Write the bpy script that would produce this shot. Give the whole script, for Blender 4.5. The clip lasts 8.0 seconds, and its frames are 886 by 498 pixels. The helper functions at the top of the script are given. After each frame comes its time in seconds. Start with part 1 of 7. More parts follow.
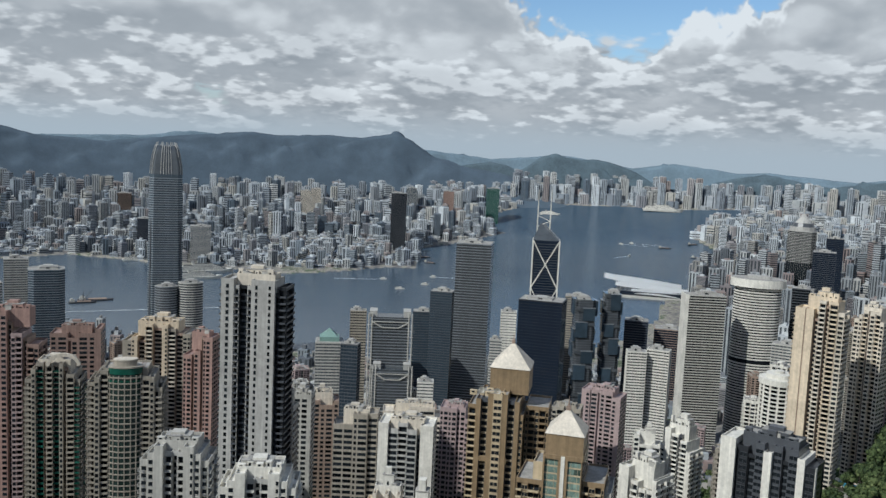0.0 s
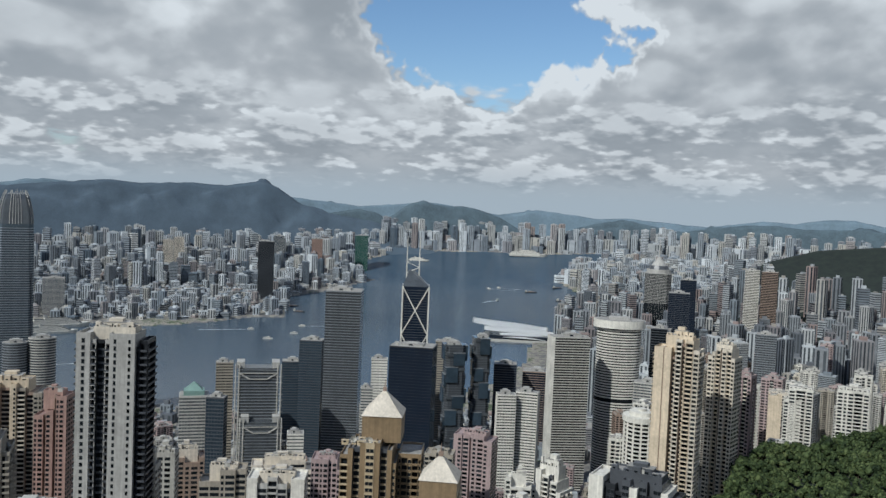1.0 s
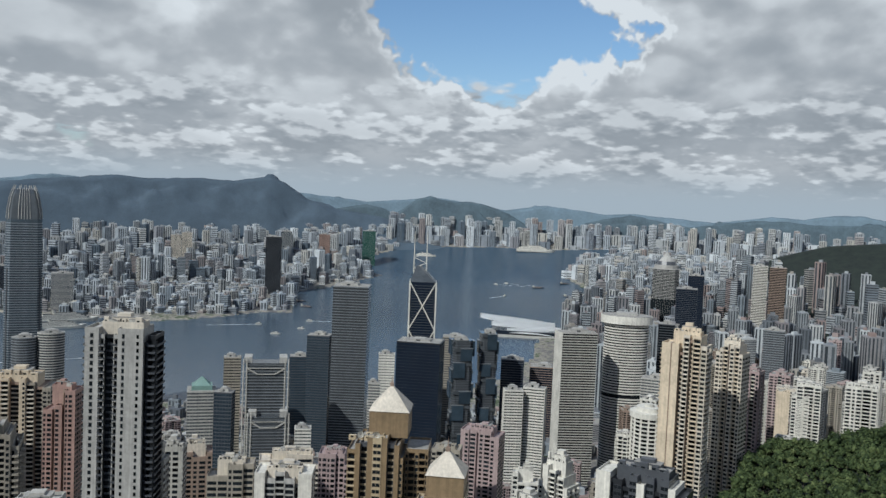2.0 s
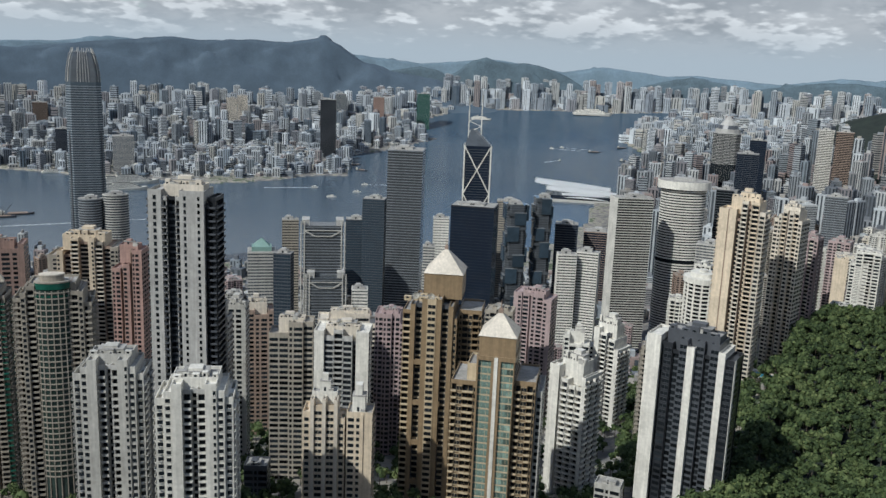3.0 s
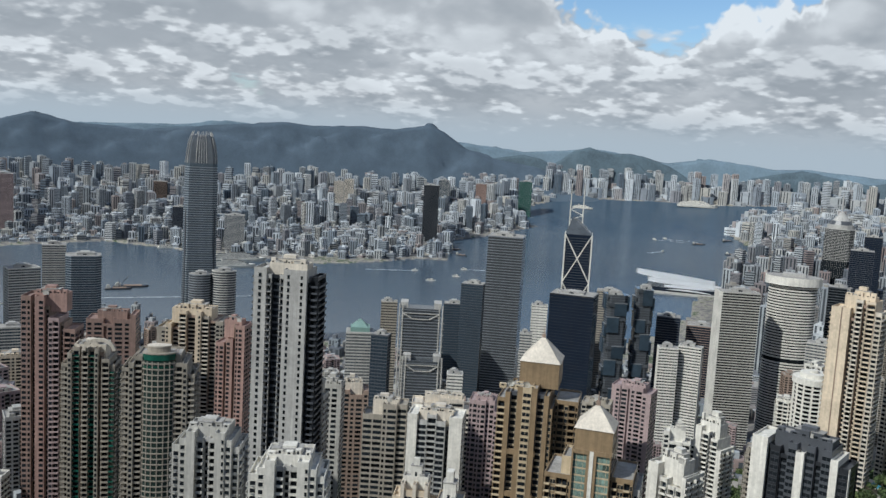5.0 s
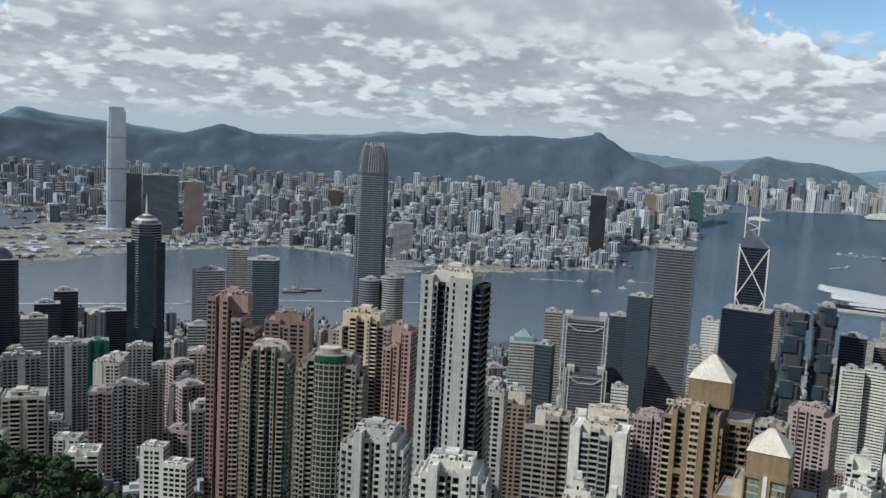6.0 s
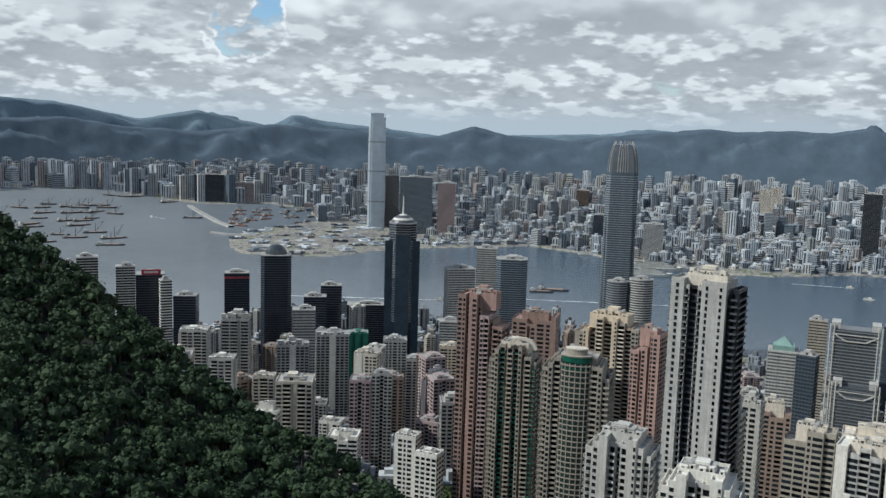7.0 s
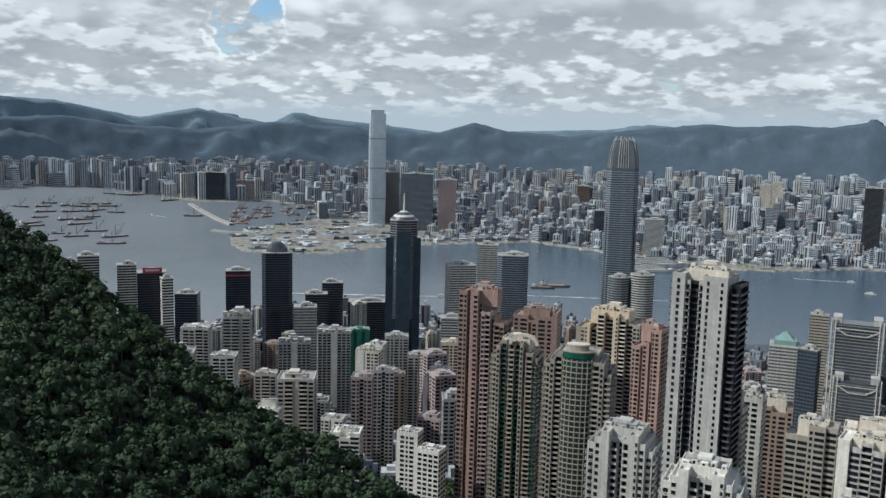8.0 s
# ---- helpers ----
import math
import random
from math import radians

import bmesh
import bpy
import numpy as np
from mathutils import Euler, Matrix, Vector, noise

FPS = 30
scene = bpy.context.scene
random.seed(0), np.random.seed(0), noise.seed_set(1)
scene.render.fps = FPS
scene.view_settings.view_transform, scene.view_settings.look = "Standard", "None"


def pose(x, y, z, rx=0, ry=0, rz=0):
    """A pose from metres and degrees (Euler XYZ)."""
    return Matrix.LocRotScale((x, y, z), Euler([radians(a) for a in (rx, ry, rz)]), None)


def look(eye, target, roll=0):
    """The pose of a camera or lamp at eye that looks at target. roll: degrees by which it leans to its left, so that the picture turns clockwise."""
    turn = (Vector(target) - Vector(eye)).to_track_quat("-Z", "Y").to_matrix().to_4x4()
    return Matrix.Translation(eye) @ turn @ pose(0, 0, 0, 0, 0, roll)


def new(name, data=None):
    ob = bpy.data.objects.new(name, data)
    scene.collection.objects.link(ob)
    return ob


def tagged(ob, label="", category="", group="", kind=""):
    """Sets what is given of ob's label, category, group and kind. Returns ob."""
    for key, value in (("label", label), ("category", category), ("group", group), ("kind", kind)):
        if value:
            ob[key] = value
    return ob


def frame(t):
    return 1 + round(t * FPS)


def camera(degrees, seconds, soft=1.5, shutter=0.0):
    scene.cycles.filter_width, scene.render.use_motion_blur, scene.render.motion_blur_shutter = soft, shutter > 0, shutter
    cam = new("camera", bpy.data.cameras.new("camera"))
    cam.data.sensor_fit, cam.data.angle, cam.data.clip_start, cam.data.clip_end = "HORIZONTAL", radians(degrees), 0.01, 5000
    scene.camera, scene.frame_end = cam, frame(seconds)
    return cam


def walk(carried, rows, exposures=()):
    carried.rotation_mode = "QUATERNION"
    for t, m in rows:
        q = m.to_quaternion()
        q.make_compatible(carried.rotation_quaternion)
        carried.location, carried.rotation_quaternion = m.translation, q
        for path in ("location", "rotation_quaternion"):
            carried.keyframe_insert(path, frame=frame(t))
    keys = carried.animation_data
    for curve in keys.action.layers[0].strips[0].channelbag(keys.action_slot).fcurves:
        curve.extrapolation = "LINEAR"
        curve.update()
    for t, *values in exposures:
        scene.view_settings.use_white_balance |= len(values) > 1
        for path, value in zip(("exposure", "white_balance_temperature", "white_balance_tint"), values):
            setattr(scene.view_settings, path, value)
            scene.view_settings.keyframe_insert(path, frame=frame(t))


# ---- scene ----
cam = camera(53.04, 8.0)
EYE_Z = 420.0
# seconds, turn, tilt, lean in degrees; the viewer stands on one spot on the hill
ROWS = [(0.0, -48.39, -6.36, -2.6), (0.5, -55.28, -3.95, -2.7), (1.0, -56.85, -2.97, -2.39), (2.3, -55.95, -3.72, -2.3), (2.5, -54.68, -6.63, -2.5),
        (3.0, -52.86, -12.18, -2.25), (3.5, -51.82, -12.29, -2.32), (4.0, -50.11, -10.02, -2.61), (4.2, -49.61, -8.89, -2.68),
        (5.3, -43.89, -6.62, -3.23), (5.5, -41.74, -6.65, -3.16), (6.0, -35.57, -6.93, -2.98), (6.5, -25.77, -6.95, -2.25),
        (7.0, -19.72, -7.56, -1.69), (7.5, -18.94, -7.78, -1.56), (8.0, -19.7, -7.78, -1.36)]
walk(cam, [(t, pose(0, 0, EYE_Z, 90 + p, r, yw)) for t, yw, p, r in ROWS], [(0.0, -0.32, 5850, 6), (1.0, -0.42, 5850, 6), (2.5, -0.36, 5850, 6), (3.5, -0.20, 5900, 7), (4.2, -0.26, 5900, 7), (5.5, -0.26, 5850, 6), (6.5, -0.18, 5850, 5), (8.0, -0.12, 5850, 5)])

# ---------------------------------------------------------------- sky and sun
SUN_AZ, SUN_EL = 279.0, 42.0          # compass bearing and height of the sun
sun_way = Vector((math.sin(radians(SUN_AZ)) * math.cos(radians(SUN_EL)), math.cos(radians(SUN_AZ)) * math.cos(radians(SUN_EL)), math.sin(radians(SUN_EL))))
sun_data = bpy.data.lights.new("sun", "SUN")
sun_data.energy, sun_data.angle, sun_data.color = 5.0, radians(0.8), (1.0, 0.94, 0.84)
sun = new("sun", sun_data)
sun.matrix_world = look(sun_way * 3000, (0, 0, 0))


class Nodes:
    """Short-hand for building node trees."""

    def __init__(self, tree):
        self.t = tree

    def n(self, kind, ins=None, **props):
        nd = self.t.nodes.new(kind)
        if "operation" in props:
            nd.operation = props["operation"]
        if "use_clamp" in props:
            nd.use_clamp = props["use_clamp"]
        if "data_type" in props:
            nd.data_type = props["data_type"]
        if "interpolation_type" in props:
            nd.interpolation_type = props["interpolation_type"]
        if "sky_type" in props:
            nd.sky_type = props["sky_type"]
        if "sun_disc" in props:
            nd.sun_disc = props["sun_disc"]
        if "sun_elevation" in props:
            nd.sun_elevation = props["sun_elevation"]
        if "sun_rotation" in props:
            nd.sun_rotation = props["sun_rotation"]
        if "feature" in props:
            nd.feature = props["feature"]
        for k, v in (ins or {}).items():
            if isinstance(v, bpy.types.NodeSocket):
                self.t.links.new(v, nd.inputs[k])
            else:
                nd.inputs[k].default_value = v
        return nd

    def math(self, op, a, b=0.0, c=0.0, clamp=False):
        return self.n("ShaderNodeMath", {0: a, 1: b, 2: c}, operation=op, use_clamp=clamp).outputs[0]

    def vec(self, op, a, b=(0, 0, 0)):
        nd = self.n("ShaderNodeVectorMath", {0: a, 1: b}, operation=op)
        return nd.outputs["Value"] if op in ("DOT_PRODUCT", "LENGTH", "DISTANCE") else nd.outputs[0]

    def noise(self, v, scale, detail=4.0, rough=0.55, dist=0.0):
        return self.n("ShaderNodeTexNoise", {"Vector": v, "Scale": scale, "Detail": detail, "Roughness": rough, "Distortion": dist}).outputs["Fac"]

    def ramp(self, f, *stops):
        nd = self.n("ShaderNodeValToRGB", {0: f})
        e = nd.color_ramp.elements
        while len(e) < len(stops):
            e.new(0.5)
        for el, (p, c) in zip(e, stops):
            el.position, el.color = p, (*c, 1) if len(c) == 3 else c
        return nd.outputs[0]

    def mix(self, f, a, b):
        nd = self.n("ShaderNodeMix", data_type="RGBA")
        for s, v in ((0, f), (6, a), (7, b)):
            if isinstance(v, bpy.types.NodeSocket):
                self.t.links.new(v, nd.inputs[s])
            else:
                nd.inputs[s].default_value = v if s == 0 or len(v) == 4 else (*v, 1)
        return nd.outputs[2]

    def mapr(self, v, a, b, c=0.0, d=1.0, smooth=True):
        return self.n("ShaderNodeMapRange", {0: v, 1: a, 2: b, 3: c, 4: d}, interpolation_type="SMOOTHSTEP" if smooth else "LINEAR").outputs[0]


def aim(bearing, height):
    b, e = radians(bearing), radians(height)
    return (math.sin(b) * math.cos(e), math.cos(b) * math.cos(e), math.sin(e))


def build_sky():
    world = bpy.data.worlds.new("sky")
    world.use_nodes = True
    scene.world = world
    world.node_tree.nodes.clear()
    k = Nodes(world.node_tree)
    way = k.n("ShaderNodeTexCoord").outputs["Generated"]
    way = k.vec("NORMALIZE", way)
    sep = k.n("ShaderNodeSeparateXYZ", {0: way})
    z = k.math("MAXIMUM", sep.outputs[2], 0.0)
    sky = k.n("ShaderNodeTexSky", sky_type="NISHITA", sun_disc=False, sun_elevation=radians(SUN_EL), sun_rotation=radians(SUN_AZ))
    sky.air_density, sky.dust_density, sky.ozone_density = 1.0, 0.1, 3.5
    blue = k.n("ShaderNodeBackground", {"Color": sky.outputs[0], "Strength": 0.125})
    # cumulus seen in perspective: the way is carried onto a sheet high above, and once more a little higher up to tell lit tops from bases

    def sheet(lift, c):
        den = k.math("ADD", z, c + lift)
        return k.n("ShaderNodeCombineXYZ", {0: k.math("DIVIDE", sep.outputs[0], den), 1: k.math("DIVIDE", sep.outputs[1], den), 2: 0.0}).outputs[0]

    def body(v, scale):
        return k.noise(v, scale, 2.5, 0.5, 0.2)

    def mass(v, scale, soft):
        big = k.noise(v, scale, 6.0, 0.5, 0.2)
        puff = k.n("ShaderNodeTexVoronoi", {"Vector": v, "Scale": scale * 4.0, "Detail": 2.0, "Roughness": 0.5, "Smoothness": 0.7}, feature="SMOOTH_F1").outputs["Distance"]
        return k.math("SUBTRACT", k.math("MULTIPLY_ADD", big, 1.2, 0.16), k.math("MULTIPLY", puff, soft))

    # high broken sheet
    ha, ha2, hb = mass(sheet(0.0, 0.42), 2.0, 0.26), mass(sheet(0.05, 0.42), 2.0, 0.26), body(sheet(0.0, 0.42), 2.0)
    ragged = k.vec("ADD", way, k.vec("MULTIPLY", k.vec("SUBTRACT", k.n("ShaderNodeTexNoise", {"Vector": way, "Scale": 7.0, "Detail": 5.0, "Roughness": 0.6}).outputs["Color"], (0.5, 0.5, 0.5)), (0.34, 0.34, 0.22)))
    hole = k.mapr(k.vec("DISTANCE", ragged, aim(59, 13.0)), 0.05, 0.19, 1.0, 0.0)
    hole_c = k.mapr(k.vec("DISTANCE", ragged, aim(67, 9.5)), 0.01, 0.09, 0.75, 0.0)
    hole_b = k.mapr(k.vec("DISTANCE", ragged, aim(6.8, 6.8)), 0.0, 0.06, 0.9, 0.0)
    open_sky = k.mapr(z, 0.33, 0.60, 0.0, 0.62)
    gap = k.math("MAXIMUM", k.math("MAXIMUM", hole, hole_b), k.math("MAXIMUM", hole_c, open_sky))
    high = k.math("SUBTRACT", k.math("ADD", ha, 0.20), k.math("MULTIPLY", gap, 0.62))
    cover = k.mapr(high, 0.37, 0.46)
    lit = k.mapr(k.math("SUBTRACT", ha, ha2), -0.15, 0.17)
    thick = k.mapr(hb, 0.40, 0.66)
    shade_h = k.math("MULTIPLY_ADD", lit, 0.62, k.math("MULTIPLY_ADD", thick, -0.30, 0.40))
    # towards the horizon the sheet melts into one even tone, and low heaped clouds stand before it
    shade_h = k.n("ShaderNodeMix", {0: k.mapr(z, 0.01, 0.10), 2: 0.42, 3: shade_h}, data_type="FLOAT").outputs[0]
    la, la2, lb = mass(sheet(0.0, 0.30), 3.6, 0.36), mass(sheet(0.016, 0.30), 3.6, 0.36), body(sheet(0.0, 0.30), 3.6)
    band = k.math("MULTIPLY", k.mapr(z, 0.004, 0.03), k.mapr(z, 0.085, 0.15, 1.0, 0.0))
    low_fac = k.mapr(k.math("MULTIPLY_ADD", band, 0.36, k.math("SUBTRACT", la, 0.36)), 0.22, 0.50)
    lit_l = k.mapr(k.math("SUBTRACT", la, la2), -0.13, 0.17)
    shade_l = k.math("MULTIPLY_ADD", lit_l, 0.72, k.math("MULTIPLY_ADD", k.mapr(lb, 0.4, 0.65), -0.18, 0.28))
    fine = k.math("MULTIPLY_ADD", k.noise(sheet(0.0, 0.5), 30.0, 5.0, 0.6), 0.12, -0.06)
    low_fac = k.math("MULTIPLY", low_fac, k.mapr(band, 0.0, 0.35))
    shade = k.math("ADD", k.n("ShaderNodeMix", {0: low_fac, 2: shade_h, 3: shade_l}, data_type="FLOAT").outputs[0], fine, clamp=True)
    rim = k.math("MULTIPLY", k.math("MULTIPLY", k.mapr(high, 0.40, 0.50), k.mapr(high, 0.50, 0.66, 1.0, 0.0)), k.mapr(gap, 0.05, 0.4))
    shade = k.math("ADD", shade, k.math("MULTIPLY", rim, 0.4), clamp=True)
    tone = k.ramp(shade, (0.0, (0.37, 0.39, 0.41)), (0.30, (0.48, 0.495, 0.51)), (0.60, (0.60, 0.605, 0.61)), (0.82, (0.77, 0.77, 0.765)), (1.0, (0.96, 0.955, 0.94)))
    veil = k.mapr(z, 0.0, 0.05, 0.8, 0.0)
    tone = k.mix(veil, tone, (0.52, 0.59, 0.64))
    cloud = k.n("ShaderNodeBackground", {"Color": tone, "Strength": 1.0})
    fac = k.math("MAXIMUM", k.math("MAXIMUM", cover, low_fac), k.mapr(z, 0.02, 0.08, 0.95, 0.0))
    both = k.n("ShaderNodeMixShader", {0: fac, 1: blue.outputs[0], 2: cloud.outputs[0]})
    k.n("ShaderNodeOutputWorld", {0: both.outputs[0]})


build_sky()

# ---------------------------------------------------------------- materials


def material(name, color, rough=0.8, metal=0.0, spread=0.25, scale=0.15, bump=0.0, rand=0.0, island=0.0, streak=0.0, spec=0.5):
    """A surface with stains at two scales, rain streaks and, between alike things, a slight change of tone."""
    m = bpy.data.materials.new(name)
    m.use_nodes = True
    m.node_tree.nodes.clear()
    k = Nodes(m.node_tree)
    pos = k.n("ShaderNodeTexCoord").outputs["Object"]
    a = k.noise(pos, scale, 5.0, 0.6)
    b = k.noise(pos, scale * 9, 4.0, 0.6)
    v = k.math("ADD", k.math("MULTIPLY", a, 0.6), k.math("MULTIPLY", b, 0.4))
    f = k.mapr(v, 0.3, 0.7, 1 - spread, 1 + spread * 0.6)
    if streak:
        s = k.noise(k.vec("MULTIPLY", pos, (1.0, 1.0, 0.06)), 0.8, 4.0, 0.6)
        f = k.math("MULTIPLY", f, k.mapr(s, 0.35, 0.7, 1 - streak, 1.04))
    if rand:
        r = k.n("ShaderNodeObjectInfo").outputs["Random"]
        f = k.math("MULTIPLY", f, k.math("MULTIPLY_ADD", r, 2 * rand, 1 - rand))
    if island:
        r = k.n("ShaderNodeNewGeometry").outputs["Random Per Island"]
        f = k.math("MULTIPLY", f, k.math("MULTIPLY_ADD", r, 2 * island, 1 - island))
    col = k.n("ShaderNodeVectorMath", {0: (*color,), "Scale": f}, operation="SCALE").outputs[0]
    ins = {"Base Color": col, "Roughness": rough, "Metallic": metal, "Specular IOR Level": spec}
    if bump:
        ins["Normal"] = k.n("ShaderNodeBump", {"Strength": bump, "Distance": 0.3, "Height": b}).outputs[0]
    k.n("ShaderNodeOutputMaterial", {0: k.n("ShaderNodeBsdfPrincipled", ins).outputs[0]})
    return m


def island_material(name, stops, rough=0.85, spread=0.2, scale=0.05, rows=0.0):
    """Walls of a whole district: every building takes a tone of its own from the range."""
    m = bpy.data.materials.new(name)
    m.use_nodes = True
    m.node_tree.nodes.clear()
    k = Nodes(m.node_tree)
    r = k.n("ShaderNodeNewGeometry").outputs["Random Per Island"]
    col = k.ramp(r, *stops)
    pos = k.n("ShaderNodeTexCoord").outputs["Object"]
    v = k.mapr(k.noise(pos, scale, 5.0, 0.65), 0.3, 0.7, 1 - spread, 1 + spread * 0.5)
    col = k.n("ShaderNodeVectorMath", {0: col, "Scale": v}, operation="SCALE").outputs[0]
    k.n("ShaderNodeOutputMaterial", {0: k.n("ShaderNodeBsdfPrincipled", {"Base Color": col, "Roughness": rough}).outputs[0]})
    return m


WALL = {
    "white": material("white_paint", (0.66, 0.635, 0.57), 0.75, streak=0.16, scale=0.06),
    "offwhite": material("offwhite_paint", (0.46, 0.445, 0.405), 0.8, streak=0.2, scale=0.06),
    "grey": material("grey_render", (0.42, 0.41, 0.385), 0.8, streak=0.2, scale=0.06),
    "cream": material("cream_tile", (0.60, 0.50, 0.37), 0.6, streak=0.15, scale=0.06),
    "beige": material("beige_tile", (0.34, 0.305, 0.25), 0.65, streak=0.18, scale=0.06),
    "pale": material("pale_beige_tile", (0.60, 0.54, 0.45), 0.65, streak=0.15, scale=0.06),
    "brown": material("brown_tile", (0.30, 0.22, 0.17), 0.65, streak=0.18, scale=0.06),
    "pink": material("pink_tile", (0.29, 0.195, 0.16), 0.65, streak=0.2, scale=0.06),
    "mauve": material("mauve_tile", (0.38, 0.29, 0.28), 0.65, streak=0.2, scale=0.06),
    "gold": material("gold_brown_tile", (0.25, 0.18, 0.105), 0.45, streak=0.18, scale=0.06),
    "goldlight": material("pale_gold_tile", (0.50, 0.405, 0.27), 0.45, streak=0.15, scale=0.06),
    "black": material("black_cladding", (0.022, 0.024, 0.028), 0.35, scale=0.06),
    "dark": material("dark_grey_cladding", (0.07, 0.075, 0.085), 0.4, scale=0.06),
    "steel": material("grey_steel", (0.33, 0.35, 0.37), 0.35, metal=0.6, scale=0.06),
    "concrete": material("roof_concrete", (0.30, 0.29, 0.27), 0.9, spread=0.4, scale=0.12),
    "greenroof": material("green_copper", (0.17, 0.27, 0.24), 0.6, scale=0.1),
    "shell": material("white_metal_roof", (0.80, 0.81, 0.81), 0.45, spread=0.06, scale=0.02),
    "rose": material("rose_tile", (0.35, 0.225, 0.19), 0.65, streak=0.2, scale=0.06),
    "red": material("red_sign_panel", (0.42, 0.03, 0.05), 0.5, scale=0.2),
    "net": material("green_safety_net", (0.015, 0.13, 0.085), 0.8, scale=0.1),
    "mauvegrey": material("grey_scaffold_sheet", (0.22, 0.21, 0.23), 0.8, streak=0.25, scale=0.1),
}
GLASS = {
    "dark": material("dark_window_glass", (0.013, 0.016, 0.019), 0.15, island=0.85, spread=0.4, scale=0.3, spec=0.2),
    "blue": material("blue_curtain_glass", (0.05, 0.075, 0.10), 0.12, metal=0.3, rand=0.25, spread=0.3, scale=0.08),
    "navy": material("navy_curtain_glass", (0.012, 0.018, 0.03), 0.08, rand=0.15, spread=0.2, scale=0.05),
    "grey": material("grey_curtain_glass", (0.09, 0.10, 0.11), 0.15, metal=0.3, rand=0.25, spread=0.3, scale=0.08),
    "bronze": material("grey_green_glass", (0.030, 0.048, 0.042), 0.18, island=0.7, spread=0.3, scale=0.2),
    "steelblue": material("steel_blue_curtain_glass", (0.12, 0.155, 0.185), 0.2, metal=0.45, rand=0.1, spread=0.2, scale=0.05),
    "jade": material("pale_jade_window_glass", (0.16, 0.23, 0.20), 0.12, island=0.8, spread=0.6, scale=0.25),
    "teal": material("teal_balcony_glass", (0.016, 0.085, 0.060), 0.2, island=0.5, spread=0.3, scale=0.2),
    "silver": material("silver_curtain_glass", (0.55, 0.60, 0.64), 0.3, metal=0.35,
                        rand=0.1, spread=0.15, scale=0.03),
}

# ---------------------------------------------------------------- meshes


def part(name, bm, mats, parent=None, label="", kind=""):
    """One bmesh as one mesh object, under a thing or a part."""
    me = bpy.data.meshes.new(name)
    bm.to_mesh(me)
    bm.free()
    for m in (mats if isinstance(mats, (list, tuple)) else [mats]):
        me.materials.append(m)
    ob = new(name, me)
    ob.parent = parent
    return tagged(ob, label, kind=kind)


def share(name, me, parent, at, turn=0.0, label=""):
    """Another object on a mesh that alike pieces share."""
    ob = new(name, me)
    ob.parent, ob.location = parent, at
    if turn:
        ob.rotation_euler = (0, 0, turn)
    return tagged(ob, label) if label else ob


def box(bm, x0, x1, y0, y1, z0, z1, mat=0):
    v = [bm.verts.new(p) for p in ((x0, y0, z0), (x1, y0, z0), (x1, y1, z0), (x0, y1, z0), (x0, y0, z1), (x1, y0, z1), (x1, y1, z1), (x0, y1, z1))]
    for q in ((0, 1, 5, 4), (1, 2, 6, 5), (2, 3, 7, 6), (3, 0, 4, 7), (4, 5, 6, 7), (3, 2, 1, 0)):
        bm.faces.new([v[i] for i in q]).material_index = mat


def ring(bm, pts, z0, z1, mat=0, cap=True, top=None):
    """A prism on a plan outline; top: another outline for its upper end."""
    lo = [bm.verts.new((x, y, z0)) for x, y in pts]
    hi = [bm.verts.new((x, y, z1)) for x, y in (top or pts)]
    n = len(pts)
    for i in range(n):
        bm.faces.new((lo[i], lo[(i + 1) % n], hi[(i + 1) % n], hi[i])).material_index = mat
    if cap:
        bm.faces.new(hi).material_index = mat
        bm.faces.new(lo[::-1]).material_index = mat


def beam(bm, a, b, r, mat=0):
    """A square bar from a to b."""
    a, b = Vector(a), Vector(b)
    q = (b - a).to_track_quat("Z", "Y")
    c = [q @ Vector((sx * r, sy * r, 0)) for sx, sy in ((-1, -1), (1, -1), (1, 1), (-1, 1))]
    lo, hi = [bm.verts.new(a + p) for p in c], [bm.verts.new(b + p) for p in c]
    for i in range(4):
        bm.faces.new((lo[i], lo[(i + 1) % 4], hi[(i + 1) % 4], hi[i])).material_index = mat
    bm.faces.new(hi).material_index = mat
    bm.faces.new(lo[::-1]).material_index = mat


def oval(rx, ry, n=28, a0=0.0):
    return [(rx * math.cos(a0 + 2 * math.pi * i / n), ry * math.sin(a0 + 2 * math.pi * i / n)) for i in range(n)]


def solid(name, verts, faces, mats, parent=None, label="", kind="", smooth=False):
    me = bpy.data.meshes.new(name)
    verts, faces = np.asarray(verts, np.float32), np.asarray(faces, np.int32)
    k = faces.shape[1]
    me.vertices.add(len(verts))
    me.vertices.foreach_set("co", verts.ravel())
    me.loops.add(faces.size)
    me.loops.foreach_set("vertex_index", faces.ravel())
    me.polygons.add(len(faces))
    me.polygons.foreach_set("loop_start", np.arange(0, faces.size, k, dtype=np.int32))
    me.polygons.foreach_set("use_smooth", np.full(len(faces), smooth, bool))
    me.update(calc_edges=True)
    for m in (mats if isinstance(mats, (list, tuple)) else [mats]):
        me.materials.append(m)
    ob = new(name, me)
    ob.parent = parent
    return tagged(ob, label, kind=kind)


# ---------------------------------------------------------------- land and water


def far(x, y, z):
    """Past three kilometres the land is drawn in towards the viewer along the line of sight, as on a diorama."""
    d = np.hypot(x, y) + 1e-6
    u = np.maximum(d - 3000.0, 0)
    s = np.where(d > 3000, (3000 + u / (1 + u / 1950.0)) / d, 1.0)
    return x * s, y * s, EYE_Z + (z - EYE_Z) * s


def polar(b, d):
    return d * np.sin(np.radians(b)), d * np.cos(np.radians(b))


